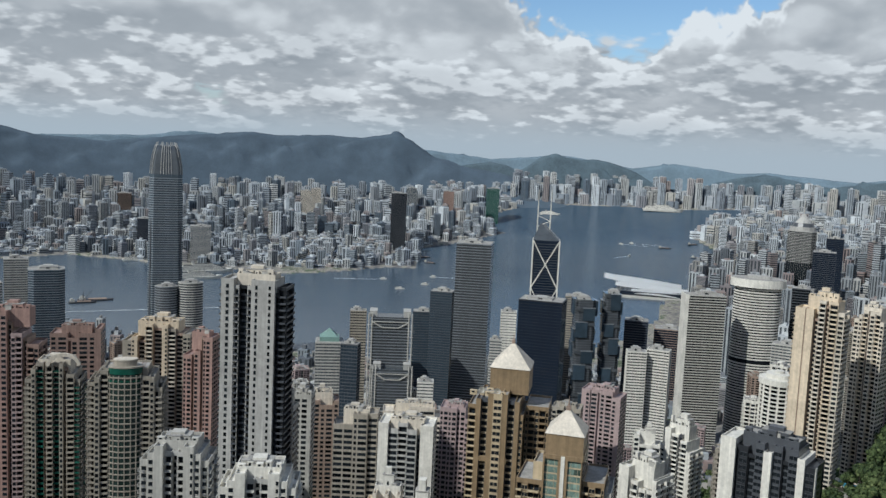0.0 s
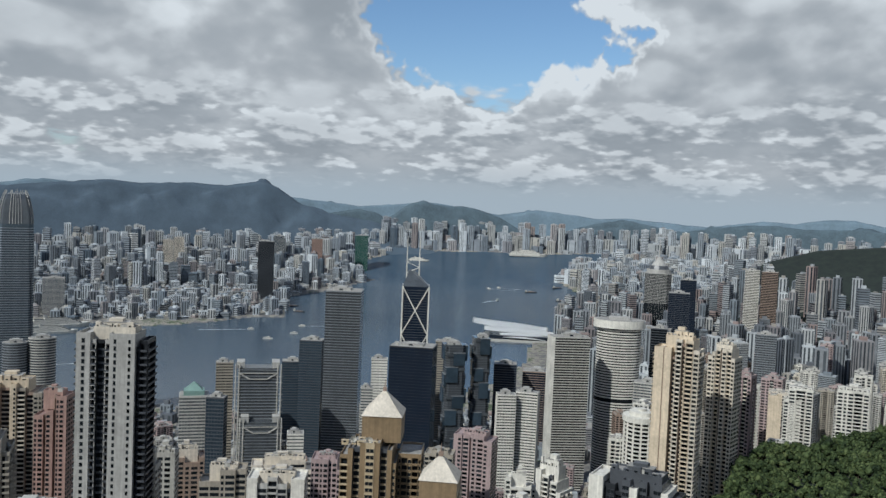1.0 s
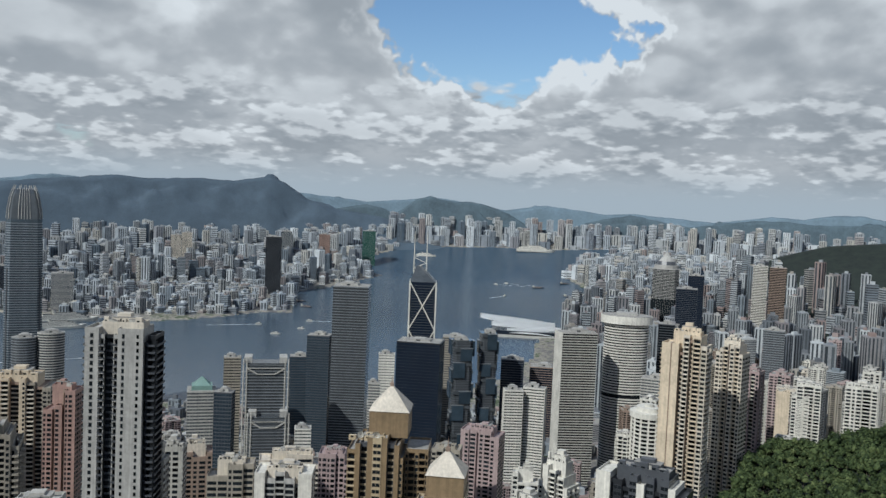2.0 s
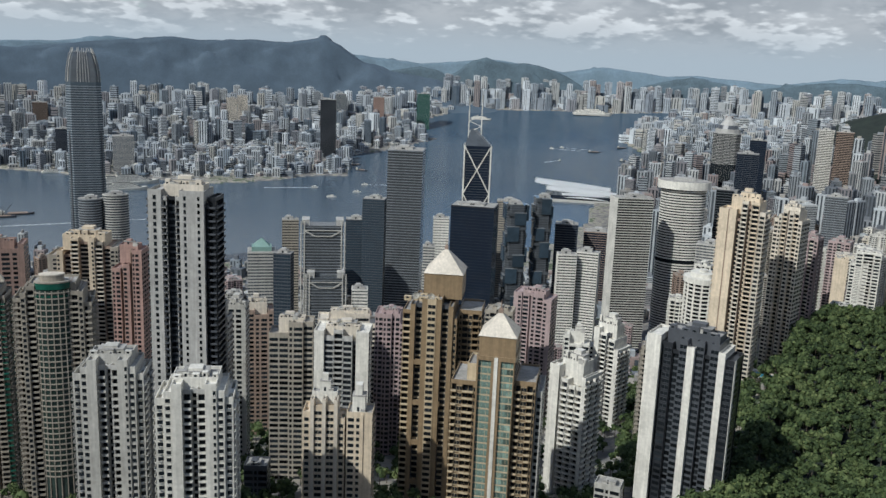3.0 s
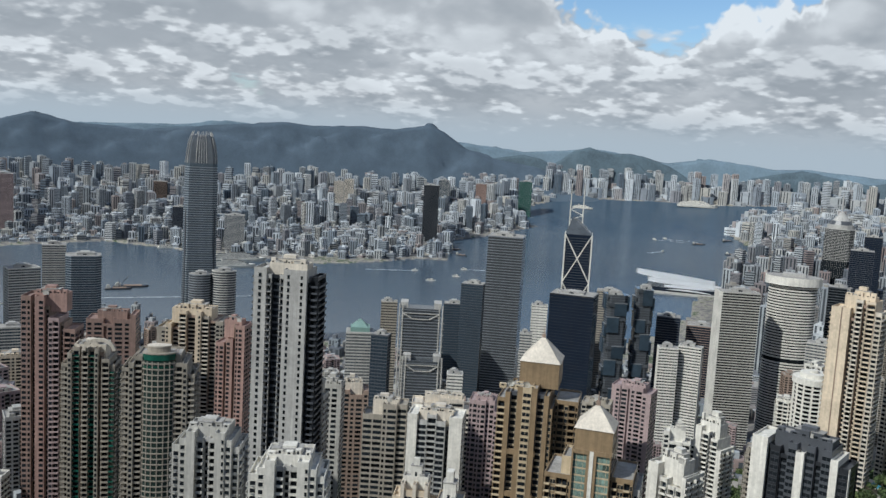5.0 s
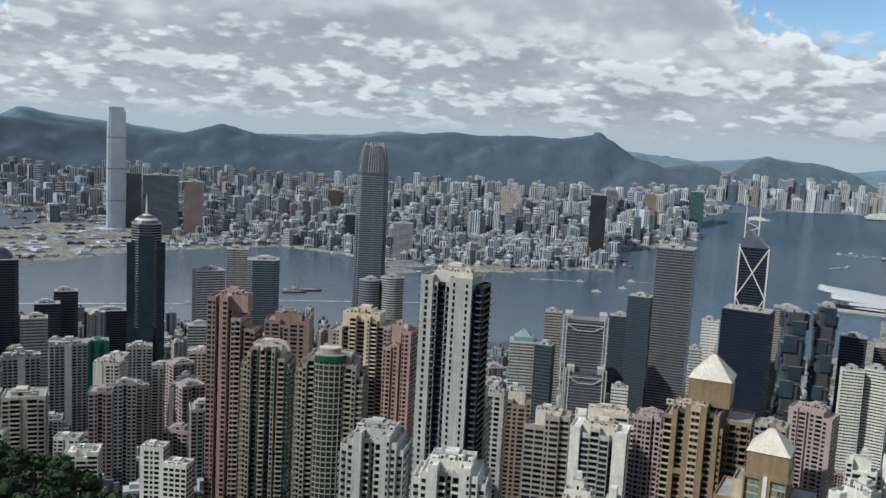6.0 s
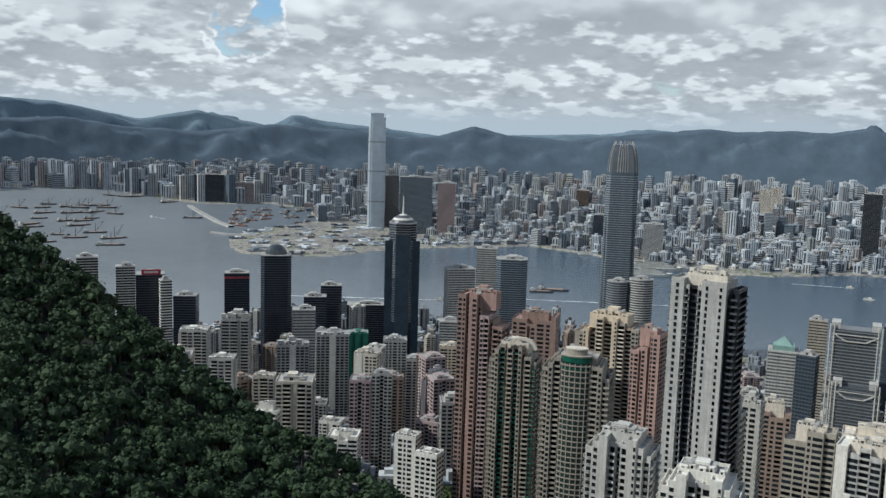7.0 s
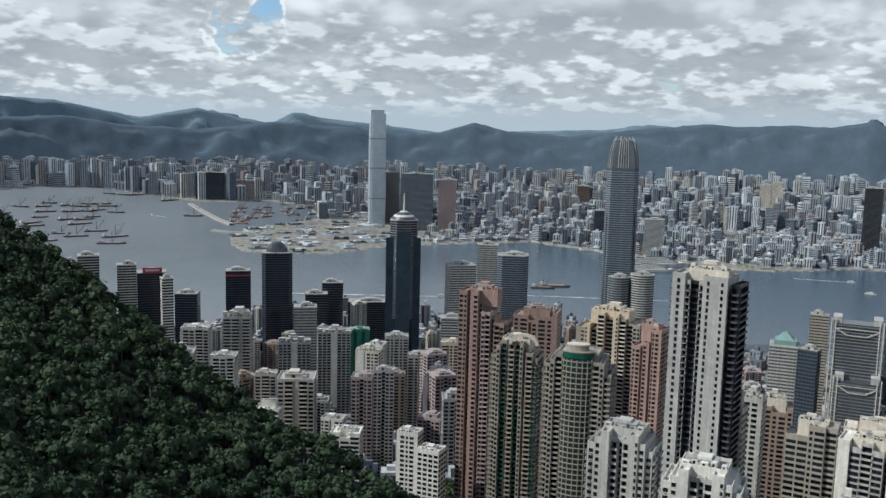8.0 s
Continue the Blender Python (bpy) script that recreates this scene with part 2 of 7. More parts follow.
SHORE_ISLAND = [(-180, 900), (-60, 1300), (-10, 1760), (0, 1800), (9, 1830), (18, 1880), (27, 1900), (36, 1850), (45, 1740), (54, 1760), (60, 2050), (62.5, 2350), (63, 2830), (65.6, 2860), (66.7, 3460), (68, 8300), (100, 8600), (180, 900)]
EAST_POINT = [(67.5, 3400), (66.2, 3720), (66.4, 4140), (65.4, 4560), (64.4, 5060), (65.3, 5560), (66.9, 6500), (67.9, 7200), (69, 7200), (69, 3400)]
SHORE_KOWLOON = [(-40, 6600), (-4.5, 6030), (-1.3, 5930), (3.6, 4950), (6, 4850), (8.8, 4950), (11, 4600), (12, 4050), (9, 3750), (6.5, 3480), (6.2, 3170), (7, 2980), (9.5, 2920), (12.4, 2900), (15.3, 3050), (18.3, 3160), (25.6, 3330), (28.5, 3200), (31, 3080), (34.2, 3000), (38, 2890), (40.2, 2910), (42.4, 2980), (44.9, 3100), (47, 3120), (47.3, 3550), (47, 3740), (49.5, 4020), (52.7, 4680), (51.2, 4800), (51.5, 5800), (53, 6700), (54.2, 7450), (59.8, 7900), (63.9, 7970), (67.1, 8500), (76, 9300), (100, 9900), (100, 60000), (30, 60000), (-40, 60000)]


def in_shore(points, x, y):
    px, py = polar(np.array([p[0] for p in points]), np.array([p[1] for p in points], float))
    inside = np.zeros(np.shape(x), bool)
    j = len(px) - 1
    for i in range(len(px)):
        c = ((py[i] > y) != (py[j] > y)) & (x < (px[j] - px[i]) * (y - py[i]) / (py[j] - py[i] + 1e-9) + px[i])
        inside ^= c
        j = i
    return inside


def is_land(b, d):
    shore = np.interp(b, [p[0] for p in SHORE_ISLAND], [p[1] for p in SHORE_ISLAND])
    x, y = polar(b, d)
    return (d < shore) | in_shore(SHORE_KOWLOON, x, y) | in_shore(EAST_POINT, x, y)


# the slopes below the viewer: bearing, angle of their upper edge below eye level, its distance
CREST = [(-180, -2, 300), (-60, 4, 700), (-30, 0, 620), (-7.5, -5.9, 540), (-4.6, -8.0, 510), (-1.5, -10.8, 470), (1.8, -13.6, 440), (5.2, -16.8, 410), (8.8, -19.5, 380),
         (12.6, -21.2, 350), (16.4, -23.6, 330), (19.1, -25.2, 320), (24, -30, 300), (66, -31, 300), (71.5, -27.0, 410), (73.9, -23.7, 470), (74.9, -20.7, 540), (75.9, -15.9, 690),
         (77.7, -14.4, 740), (80, -14.2, 760), (84, -12.6, 760), (100, -6, 760), (180, -2, 300)]
CITY = [(0, 260), (300, 228), (400, 200), (520, 168), (620, 150), (800, 100), (1000, 45), (1200, 14), (1400, 6), (1600, 4), (70000, 4)]


def crest(b):
    t = np.array(CREST, float)
    return np.interp(b, t[:, 0], t[:, 1]), np.interp(b, t[:, 0], t[:, 2])


def ground_z(b, d):
    b, d = np.asarray(b, float), np.asarray(d, float)
    ec, dc = crest(b)
    zc = EYE_Z + dc * np.tan(np.radians(ec))
    e = ec - 34 * (1 - np.minimum(d / dc, 1)) ** 1.15
    near = EYE_Z + d * np.tan(np.radians(e)) - 1.8 * np.exp(-d / 6)
    away = zc - (d - dc) * np.where(b > 70, 0.32, 0.62)
    city = np.interp(d, [p[0] for p in CITY], [p[1] for p in CITY])
    rise = np.interp(b, [60, 68, 76, 90], [0, 25, 70, 110]) * np.interp(d, [300, 640, 1300, 2000, 3000], [0, 1, 0.7, 0.5, 0])
    city = city + rise
    z = np.where(d < dc, near, np.maximum(away, city))
    z = np.where(d > 1700, np.where(is_land(b, d), 4.0 + np.where(b > 70, np.maximum(rise, 0), 0), -8.0), np.where(is_land(b, d), z, -8.0))
    # wooded hills inland of the eastern districts
    he = np.interp(b, [74, 75.6, 77.1, 79.9, 83.5, 100], [-6, -3.7, -2.75, -1.9, -1.5, -1.0])
    hz = EYE_Z + 3600 * np.tan(np.radians(he))
    hill = hz * np.clip(1 - np.abs(d - 3600) / 1500.0, 0, 1) ** 1.2
    z = np.where((b > 74) & (d > 2200), np.maximum(z, hill), z)
    return z


def build_ground():
    bs = np.concatenate([np.arange(-180, -20, 8.0), np.arange(-20, 100, 0.3), np.arange(100, 180, 8.0)])
    ds = np.concatenate([[0.0, 2.0, 6, 15], np.arange(30, 800, 14.0), np.arange(800, 2600, 50.0), np.arange(2600, 5000, 25.0), np.arange(5000, 10000, 110.0), [11000, 13000, 16000, 22000, 28000]])
    B, D = np.meshgrid(bs, ds, indexing="ij")
    Z = ground_z(B, D)
    X, Y = polar(B, D)
    rough = np.sin(X * 0.031 + np.sin(Y * 0.017) * 2) * np.sin(Y * 0.027 + X * 0.011) * 4
    Z = Z + np.where((D > 60) & (D < crest(B)[1] * 0.93), rough, 0)
    X, Y, Z = far(X, Y, Z)
    nb, nd = B.shape
    i = np.arange(nb)[:, None] * nd + np.arange(nd - 1)[None, :]
    k = (np.roll(np.arange(nb), -1))[:, None] * nd + np.arange(nd - 1)[None, :]
    faces = np.stack([i, i + 1, k + 1, k], -1).reshape(-1, 4)[:, ::-1]
    m = bpy.data.materials.new("town_ground")
    m.use_nodes = True
    m.node_tree.nodes.clear()
    k2 = Nodes(m.node_tree)
    pos = k2.n("ShaderNodeTexCoord").outputs["Object"]
    zone = k2.n("ShaderNodeAttribute")
    zone.attribute_name = "wood"
    a = k2.noise(pos, 0.006, 6.0, 0.6)
    f = k2.noise(pos, 0.05, 5.0, 0.65)
    town = k2.ramp(k2.math("MULTIPLY_ADD", f, 0.6, k2.math("MULTIPLY", a, 0.4)), (0.3, (0.07, 0.07, 0.07)), (0.46, (0.14, 0.135, 0.13)), (0.53, (0.30, 0.275, 0.23)), (0.58, (0.05, 0.075, 0.035)), (0.66, (0.07, 0.09, 0.045)), (0.75, (0.24, 0.23, 0.21)))
    # Cloud shade and haze blue of the eastern hill are in this dark ramp.
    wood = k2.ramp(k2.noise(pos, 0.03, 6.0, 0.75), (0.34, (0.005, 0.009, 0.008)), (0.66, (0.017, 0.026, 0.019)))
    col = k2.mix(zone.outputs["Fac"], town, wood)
    k2.n("ShaderNodeOutputMaterial", {0: k2.n("ShaderNodeBsdfPrincipled", {"Base Color": col, "Roughness": 0.95}).outputs[0]})
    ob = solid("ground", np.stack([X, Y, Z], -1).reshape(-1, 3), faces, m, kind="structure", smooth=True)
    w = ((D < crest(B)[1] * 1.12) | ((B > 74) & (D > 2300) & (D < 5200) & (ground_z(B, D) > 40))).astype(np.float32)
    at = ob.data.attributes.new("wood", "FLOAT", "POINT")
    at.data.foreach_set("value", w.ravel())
    tagged(ob, "hillside and town ground running down to the harbour", "ground")


def build_water():
    bs = np.concatenate([np.arange(-180, -20, 10.0), np.arange(-20, 100, 1.0), np.arange(100, 180, 10.0)])
    ds = np.concatenate([np.arange(900, 3000, 150.0), np.arange(3000, 9000, 100.0), [10000, 12000, 16000, 22000, 29000]])
    B, D = np.meshgrid(bs, ds, indexing="ij")
    X, Y = polar(B, D)
    X, Y, Z = far(X, Y, np.zeros_like(X))
    nb, nd = B.shape
    i = np.arange(nb)[:, None] * nd + np.arange(nd - 1)[None, :]
    k = (np.roll(np.arange(nb), -1))[:, None] * nd + np.arange(nd - 1)[None, :]
    faces = np.stack([i, i + 1, k + 1, k], -1).reshape(-1, 4)[:, ::-1]
    m = bpy.data.materials.new("harbour_water")
    m.use_nodes = True
    m.node_tree.nodes.clear()
    q = Nodes(m.node_tree)
    pos = q.n("ShaderNodeTexCoord").outputs["Object"]
    s1 = q.noise(pos, 0.0022, 4.0, 0.6, 0.6)
    s2 = q.noise(pos, 0.05, 5.0, 0.65)
    f = q.math("MULTIPLY_ADD", s2, 0.25, q.math("MULTIPLY", s1, 0.75))
    deep = q.ramp(f, (0.35, (0.040, 0.066, 0.098)), (0.65, (0.058, 0.088, 0.120)))
    # Paler tone towards the west: sun glitter put into the water's base colour.
    glitter = q.ramp(f, (0.35, (0.17, 0.185, 0.195)), (0.65, (0.22, 0.235, 0.245)))
    west = q.n("ShaderNodeSeparateXYZ", {0: pos}).outputs[0]
    col = q.mix(q.mapr(q.math("MULTIPLY_ADD", s1, 500.0, west), -200.0, 2000.0), glitter, deep)
    bump = q.n("ShaderNodeBump", {"Strength": 0.35, "Distance": 1.0, "Height": q.noise(pos, 0.12, 6.0, 0.7)})
    sh = q.n("ShaderNodeBsdfPrincipled", {"Base Color": col, "Roughness": 0.22, "IOR": 1.33, "Specular IOR Level": 0.5, "Normal": bump.outputs[0]})
    q.n("ShaderNodeOutputMaterial", {0: sh.outputs[0]})
    ob = solid("water", np.stack([X, Y, Z], -1).reshape(-1, 3), faces, m, kind="structure", smooth=True)
    tagged(ob, "blue-grey rippled harbour water between the two shores", "water")


def fbm(x, y, seed):
    return np.array([noise.fractal(Vector((a, b, seed)), 1.0, 2.1, 5) for a, b in zip(x.ravel(), y.ravel())]).reshape(x.shape)


def ridge_line(name, skyline, dist, reach, mat, label, seed):
    """A mountain range with spurs and gullies. skyline: bearing and angle above eye level."""
    t = np.array(skyline, float)
    bs = np.arange(t[0, 0], t[-1, 0], 0.3)
    ks = np.linspace(-1, 1, 27)
    B, K = np.meshgrid(bs, ks, indexing="ij")
    top = EYE_Z + dist * np.tan(np.radians(np.interp(bs, t[:, 0], t[:, 1])))
    top = top[:, None]
    n1 = fbm(B * 0.42, K * 2.2, seed)
    fall = 1 - np.abs(K) ** 1.1
    Z = top * fall + top * n1 * 0.55 * np.clip(np.abs(K) * 3, 0, 1) * fall + 7 * fbm(B * 1.6, K * 0, seed + 3) * fall
    D = dist + K * reach + n1 * 160
    X, Y = polar(B, D)
    X, Y, Z = far(X, Y, Z - 8 * np.abs(K))
    nb, nd = B.shape
    i = np.arange(nb - 1)[:, None] * nd + np.arange(nd - 1)[None, :]
    faces = np.stack([i, i + 1, i + nd + 1, i + nd], -1).reshape(-1, 4)[:, ::-1]
    ob = solid(name, np.stack([X, Y, Z], -1).reshape(-1, 3), faces, mat, kind="structure", smooth=True)
    tagged(ob, label, "mountain")


build_ground()
build_water()
# Distance haze is mixed into these base colours, bluer and paler further off.
MOUNT = material("hazed_wooded_mountain", (0.066, 0.094, 0.126), 0.95, spread=0.18, scale=0.02)
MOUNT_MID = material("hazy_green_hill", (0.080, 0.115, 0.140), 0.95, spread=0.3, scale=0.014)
MOUNT_FAR = material("hazed_distant_mountain", (0.135, 0.190, 0.235), 0.95, spread=0.2, scale=0.010)
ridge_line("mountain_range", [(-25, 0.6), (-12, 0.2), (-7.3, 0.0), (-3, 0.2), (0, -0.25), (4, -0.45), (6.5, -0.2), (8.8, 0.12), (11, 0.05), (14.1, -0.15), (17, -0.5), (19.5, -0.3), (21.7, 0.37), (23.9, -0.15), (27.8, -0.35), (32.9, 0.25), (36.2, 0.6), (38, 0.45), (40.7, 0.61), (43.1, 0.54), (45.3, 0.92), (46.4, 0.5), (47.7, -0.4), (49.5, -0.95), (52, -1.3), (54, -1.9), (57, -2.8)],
           8800, 1900, MOUNT, "wooded mountain ridge behind the city, haze blue mixed into its green", 1.3)
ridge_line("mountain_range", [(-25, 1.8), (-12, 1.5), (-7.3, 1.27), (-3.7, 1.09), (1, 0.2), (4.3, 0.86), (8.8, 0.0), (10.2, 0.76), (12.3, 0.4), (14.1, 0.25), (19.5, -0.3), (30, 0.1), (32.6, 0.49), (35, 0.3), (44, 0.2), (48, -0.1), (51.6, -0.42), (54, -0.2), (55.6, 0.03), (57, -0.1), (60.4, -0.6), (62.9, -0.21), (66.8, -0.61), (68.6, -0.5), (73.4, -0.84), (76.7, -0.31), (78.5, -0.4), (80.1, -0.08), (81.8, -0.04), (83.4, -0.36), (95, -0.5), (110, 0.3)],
           12500, 2400, MOUNT_FAR, "distant hills on the horizon with pale haze blue in their colour", 5.7)

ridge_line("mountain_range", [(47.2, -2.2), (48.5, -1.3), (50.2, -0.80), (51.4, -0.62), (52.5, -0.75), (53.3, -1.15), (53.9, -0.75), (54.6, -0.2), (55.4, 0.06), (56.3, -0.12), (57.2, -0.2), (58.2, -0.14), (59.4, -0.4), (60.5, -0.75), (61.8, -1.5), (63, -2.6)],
           9300, 1000, MOUNT_MID, "rounded green hill behind the harbour's far shore, haze mixed into its colour", 9.1)
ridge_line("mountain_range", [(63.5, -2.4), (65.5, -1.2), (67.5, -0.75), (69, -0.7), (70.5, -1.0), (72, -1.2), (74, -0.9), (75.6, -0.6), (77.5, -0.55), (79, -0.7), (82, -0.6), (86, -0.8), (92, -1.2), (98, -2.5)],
           9900, 900, MOUNT_MID, "low green hills behind the eastern towers, haze mixed into their colour", 3.4)

# ---------------------------------------------------------------- filling districts


def ground_at(b, d):
    return float(ground_z(np.array([b]), np.array([d]))[0])


TAKEN = []          # plan circles of the buildings that are set one by one


def district(name, label, b0, b1, d0, d1, step, hmin, hmax, seed, walls, glass, tall=0.15, low=0.3):
    """A dense quarter as one mesh: blocks of many heights with their window rows as real ribs. Returns the number of buildings."""
    rng = np.random.default_rng(seed)
    V, F, GV, GF = [], [], [], []
    quad = np.array([(0, 1, 5, 4), (1, 2, 6, 5), (2, 3, 7, 6), (3, 0, 4, 7), (4, 5, 6, 7)])

    def cuboid(V, F, cx, cy, a, w, dp, z0, z1):
        c, s = math.cos(a), math.sin(a)
        base = 8 * len(V)
        loc = np.array([(-w, -dp), (w, -dp), (w, dp), (-w, dp)]) / 2
        xy = np.stack([cx + loc[:, 0] * c - loc[:, 1] * s, cy + loc[:, 0] * s + loc[:, 1] * c], -1)
        p = np.concatenate([np.c_[xy, np.full(4, z0)], np.c_[xy, np.full(4, z1)]])
        V.append(np.stack(far(p[:, 0], p[:, 1], p[:, 2]), -1))
        F.append(quad + base)

    count = 0
    d = d0
    while d < d1:
        st = step * (1 + 0.00012 * max(d - 3000, 0))
        nb = int(math.radians(b1 - b0) * d / st)
        for i in range(nb):
            b = b0 + (b1 - b0) * (i + rng.uniform(0.1, 0.9)) / nb
            dd = d + rng.uniform(-0.4, 0.4) * st
            if not bool(is_land(np.array([b]), np.array([dd]))[0]) or not bool(is_land(np.array([b]), np.array([dd - 25]))[0]):
                continue
            x, y = polar(b, dd)
            if any((x - tx) ** 2 + (y - ty) ** 2 < tr * tr for tx, ty, tr in TAKEN):
                continue
            u = rng.random()
            patch = math.sin(x * 0.0046 + seed) * math.sin(y * 0.0039 + seed * 2)
            h = rng.uniform(hmin, hmin + (hmax - hmin) * 0.5)
            if u < tall + 0.15 * patch:
                h = rng.uniform(0.7, 1.0) * hmax
            elif u > 1 - low + 0.2 * patch:
                h = rng.uniform(min(8, hmin * 0.6), hmin)
            w, dp = rng.uniform(0.38, 0.72) * st, rng.uniform(0.38, 0.72) * st
            if h > hmax * 0.6:
                w, dp = min(w, 30 * st / step), min(dp, 30 * st / step)
            a = -math.radians(b) + rng.uniform(-0.6, 0.6)
            z0 = ground_at(b, dd)
            if b > 74 and dd > 2200 and z0 > 150:
                continue
            cuboid(V, F, x, y, a, w, dp, z0 - 6, z0 + h)
            cuboid(V, F, x + rng.uniform(-.15, .15) * w, y, a, w * rng.uniform(.25, .5), dp * rng.uniform(.25, .5), z0 + h - 1, z0 + h + rng.uniform(3, 8))
            n = max(2, int(w / rng.uniform(5.5, 9.5)))
            if dd < 4600:
                pitch = 3.3 if dd < 2400 else 6.6
                if rng.random() < 0.3:
                    for zf in np.arange(z0 + 4, z0 + h - 2, pitch):
                        cuboid(GV, GF, x, y, a, w + 0.5, dp + 0.5, zf, zf + pitch * 0.48)
                else:
                    for j in range(n):
                        o = (j + 0.5) / n - 0.5
                        cx, cy = x + math.cos(a) * o * w, y + math.sin(a) * o * w
                        cuboid(GV, GF, cx, cy, a, w / n * 0.45, dp + 0.6, z0 + 3, z0 + h - 2.5)
                    m2 = max(2, int(dp / 8))
                    for j in range(m2):
                        o = (j + 0.5) / m2 - 0.5
                        cx, cy = x - math.sin(a) * o * dp, y + math.cos(a) * o * dp
                        cuboid(GV, GF, cx, cy, a, w + 0.6, dp / m2 * 0.45, z0 + 3, z0 + h - 2.5)
            else:
                if rng.random() < 0.2:
                    for zf in np.arange(z0 + 6, z0 + h - 6, 13.0):
                        cuboid(GV, GF, x, y, a, w + 1.0, dp + 1.0, zf, zf + 5)
                else:
                    for j in range(3):
                        o = (j + 0.5) / 3 - 0.5
                        cx, cy = x + math.cos(a) * o * w, y + math.sin(a) * o * w
                        cuboid(GV, GF, cx, cy, a, w * 0.11, dp + 1.0, z0 + 3, z0 + h - 5)
            count += 1
        d += st
    top = new(name)
    tagged(top, label, "buildings", kind="stuff")
    solid("walls", np.concatenate(V), np.concatenate(F), walls, top, kind="stuff")
    if GV:
        solid("windows", np.concatenate(GV), np.concatenate(GF), glass, top, "dark window rows", kind="stuff")
    return count


def town_glass(name, lo, hi):
    return island_material(name, ((0.0, lo), (1.0, hi)), 0.25)


# Blue-grey shift in these wall tones is distance haze put into the colour.
MIX_FAR = island_material("pale_hazed_tower_walls", ((0.0, (0.547, 0.578, 0.599)), (0.10, (0.248, 0.281, 0.318)), (0.2, (0.431, 0.415, 0.372)), (0.3, (0.142, 0.164, 0.196)), (0.4, (0.581, 0.613, 0.635)), (0.5, (0.331, 0.362, 0.390)), (0.58, (0.074, 0.103, 0.136)), (0.66, (0.415, 0.440, 0.463)), (0.74, (0.282, 0.233, 0.214)), (0.82, (0.182, 0.224, 0.272)), (0.9, (0.481, 0.484, 0.472)), (1.0, (0.248, 0.268, 0.281))))
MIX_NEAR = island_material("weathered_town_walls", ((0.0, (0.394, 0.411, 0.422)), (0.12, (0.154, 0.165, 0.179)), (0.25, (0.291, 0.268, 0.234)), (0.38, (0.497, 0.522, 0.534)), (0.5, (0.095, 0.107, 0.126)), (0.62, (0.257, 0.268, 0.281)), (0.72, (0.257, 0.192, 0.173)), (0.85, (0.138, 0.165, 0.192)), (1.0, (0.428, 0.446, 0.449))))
TOWN_GLASS = town_glass("town_windows", (0.022, 0.027, 0.034), (0.095, 0.108, 0.12))

# ---------------------------------------------------------------- towers
CUBE = np.array([(0, 0, 0), (1, 0, 0), (1, 1, 0), (0, 1, 0), (0, 0, 1), (1, 0, 1), (1, 1, 1), (0, 1, 1)], np.float32)
SIDES = np.array([(0, 1, 5, 4), (1, 2, 6, 5), (2, 3, 7, 6), (3, 0, 4, 7), (4, 5, 6, 7), (3, 2, 1, 0)], np.int32)


def boxes_mesh(name, boxes, mats):
    """Many boxes (x0, x1, y0, y1, z0, z1, material, turn) in one mesh; turn: quarter turns about z, about the origin."""
    a = np.array(boxes, np.float32)
    lo, hi = a[:, [0, 2, 4]], a[:, [1, 3, 5]]
    v = lo[:, None, :] + CUBE[None] * (hi - lo)[:, None, :]
    q = np.round(a[:, 7]).astype(int) % 4
    c, s = np.array([1, 0, -1, 0])[q][:, None], np.array([0, 1, 0, -1])[q][:, None]
    x, y = v[..., 0] * c - v[..., 1] * s, v[..., 0] * s + v[..., 1] * c
    v = np.stack([x, y, v[..., 2]], -1).reshape(-1, 3)
    f = (SIDES[None] + (np.arange(len(a)) * 8)[:, None, None]).reshape(-1, 4)
    me = bpy.data.meshes.new(name)
    me.vertices.add(len(v))
    me.vertices.foreach_set("co", v.ravel())
    me.loops.add(f.size)
    me.loops.foreach_set("vertex_index", f.ravel())
    me.polygons.add(len(f))
    me.polygons.foreach_set("loop_start", np.arange(0, f.size, 4, dtype=np.int32))
    me.polygons.foreach_set("use_smooth", np.zeros(len(f), bool))
    me.polygons.foreach_set("material_index", np.repeat(a[:, 6].astype(np.int32), 6))
    me.update(calc_edges=True)
    for m in mats:
        me.materials.append(m)
    return me


def mesh_part(name, boxes, mats, parent, label="", kind=""):
    ob = new(name, boxes_mesh(name, boxes, mats))
    ob.parent = parent
    return tagged(ob, label, kind=kind)


def stand(name, label, b, d, dep, rot, category="building", sink=6.0, group="", base=None):
    """An Empty at the foot of a building on the slope; its -y side faces the viewer when rot is 0."""
    z0 = (ground_at(b, d) if base is None else base) - sink
    x, y = polar(b, d + dep * 0.45)
    e = new(name)
    e.location, e.rotation_euler = (x, y, z0), (0, 0, radians(-b + rot))
    tagged(e, label, category, group)
    return e, z0


WIDTH = {"b": 1.2, "w": 2.3, "W": 3.4, "v": 1.5, "a": 2.4, "B": 3.2, "G": 3.2, "d": 1.8, "g": 2.6, "s": 0.8, "p": 0.7, "P": 1.5, "T": 3.2}
PROUD = {"b": 0.0, "w": 0.0, "W": 0.0, "v": 0.0, "a": 0.0, "p": 0.5, "P": 0.35}


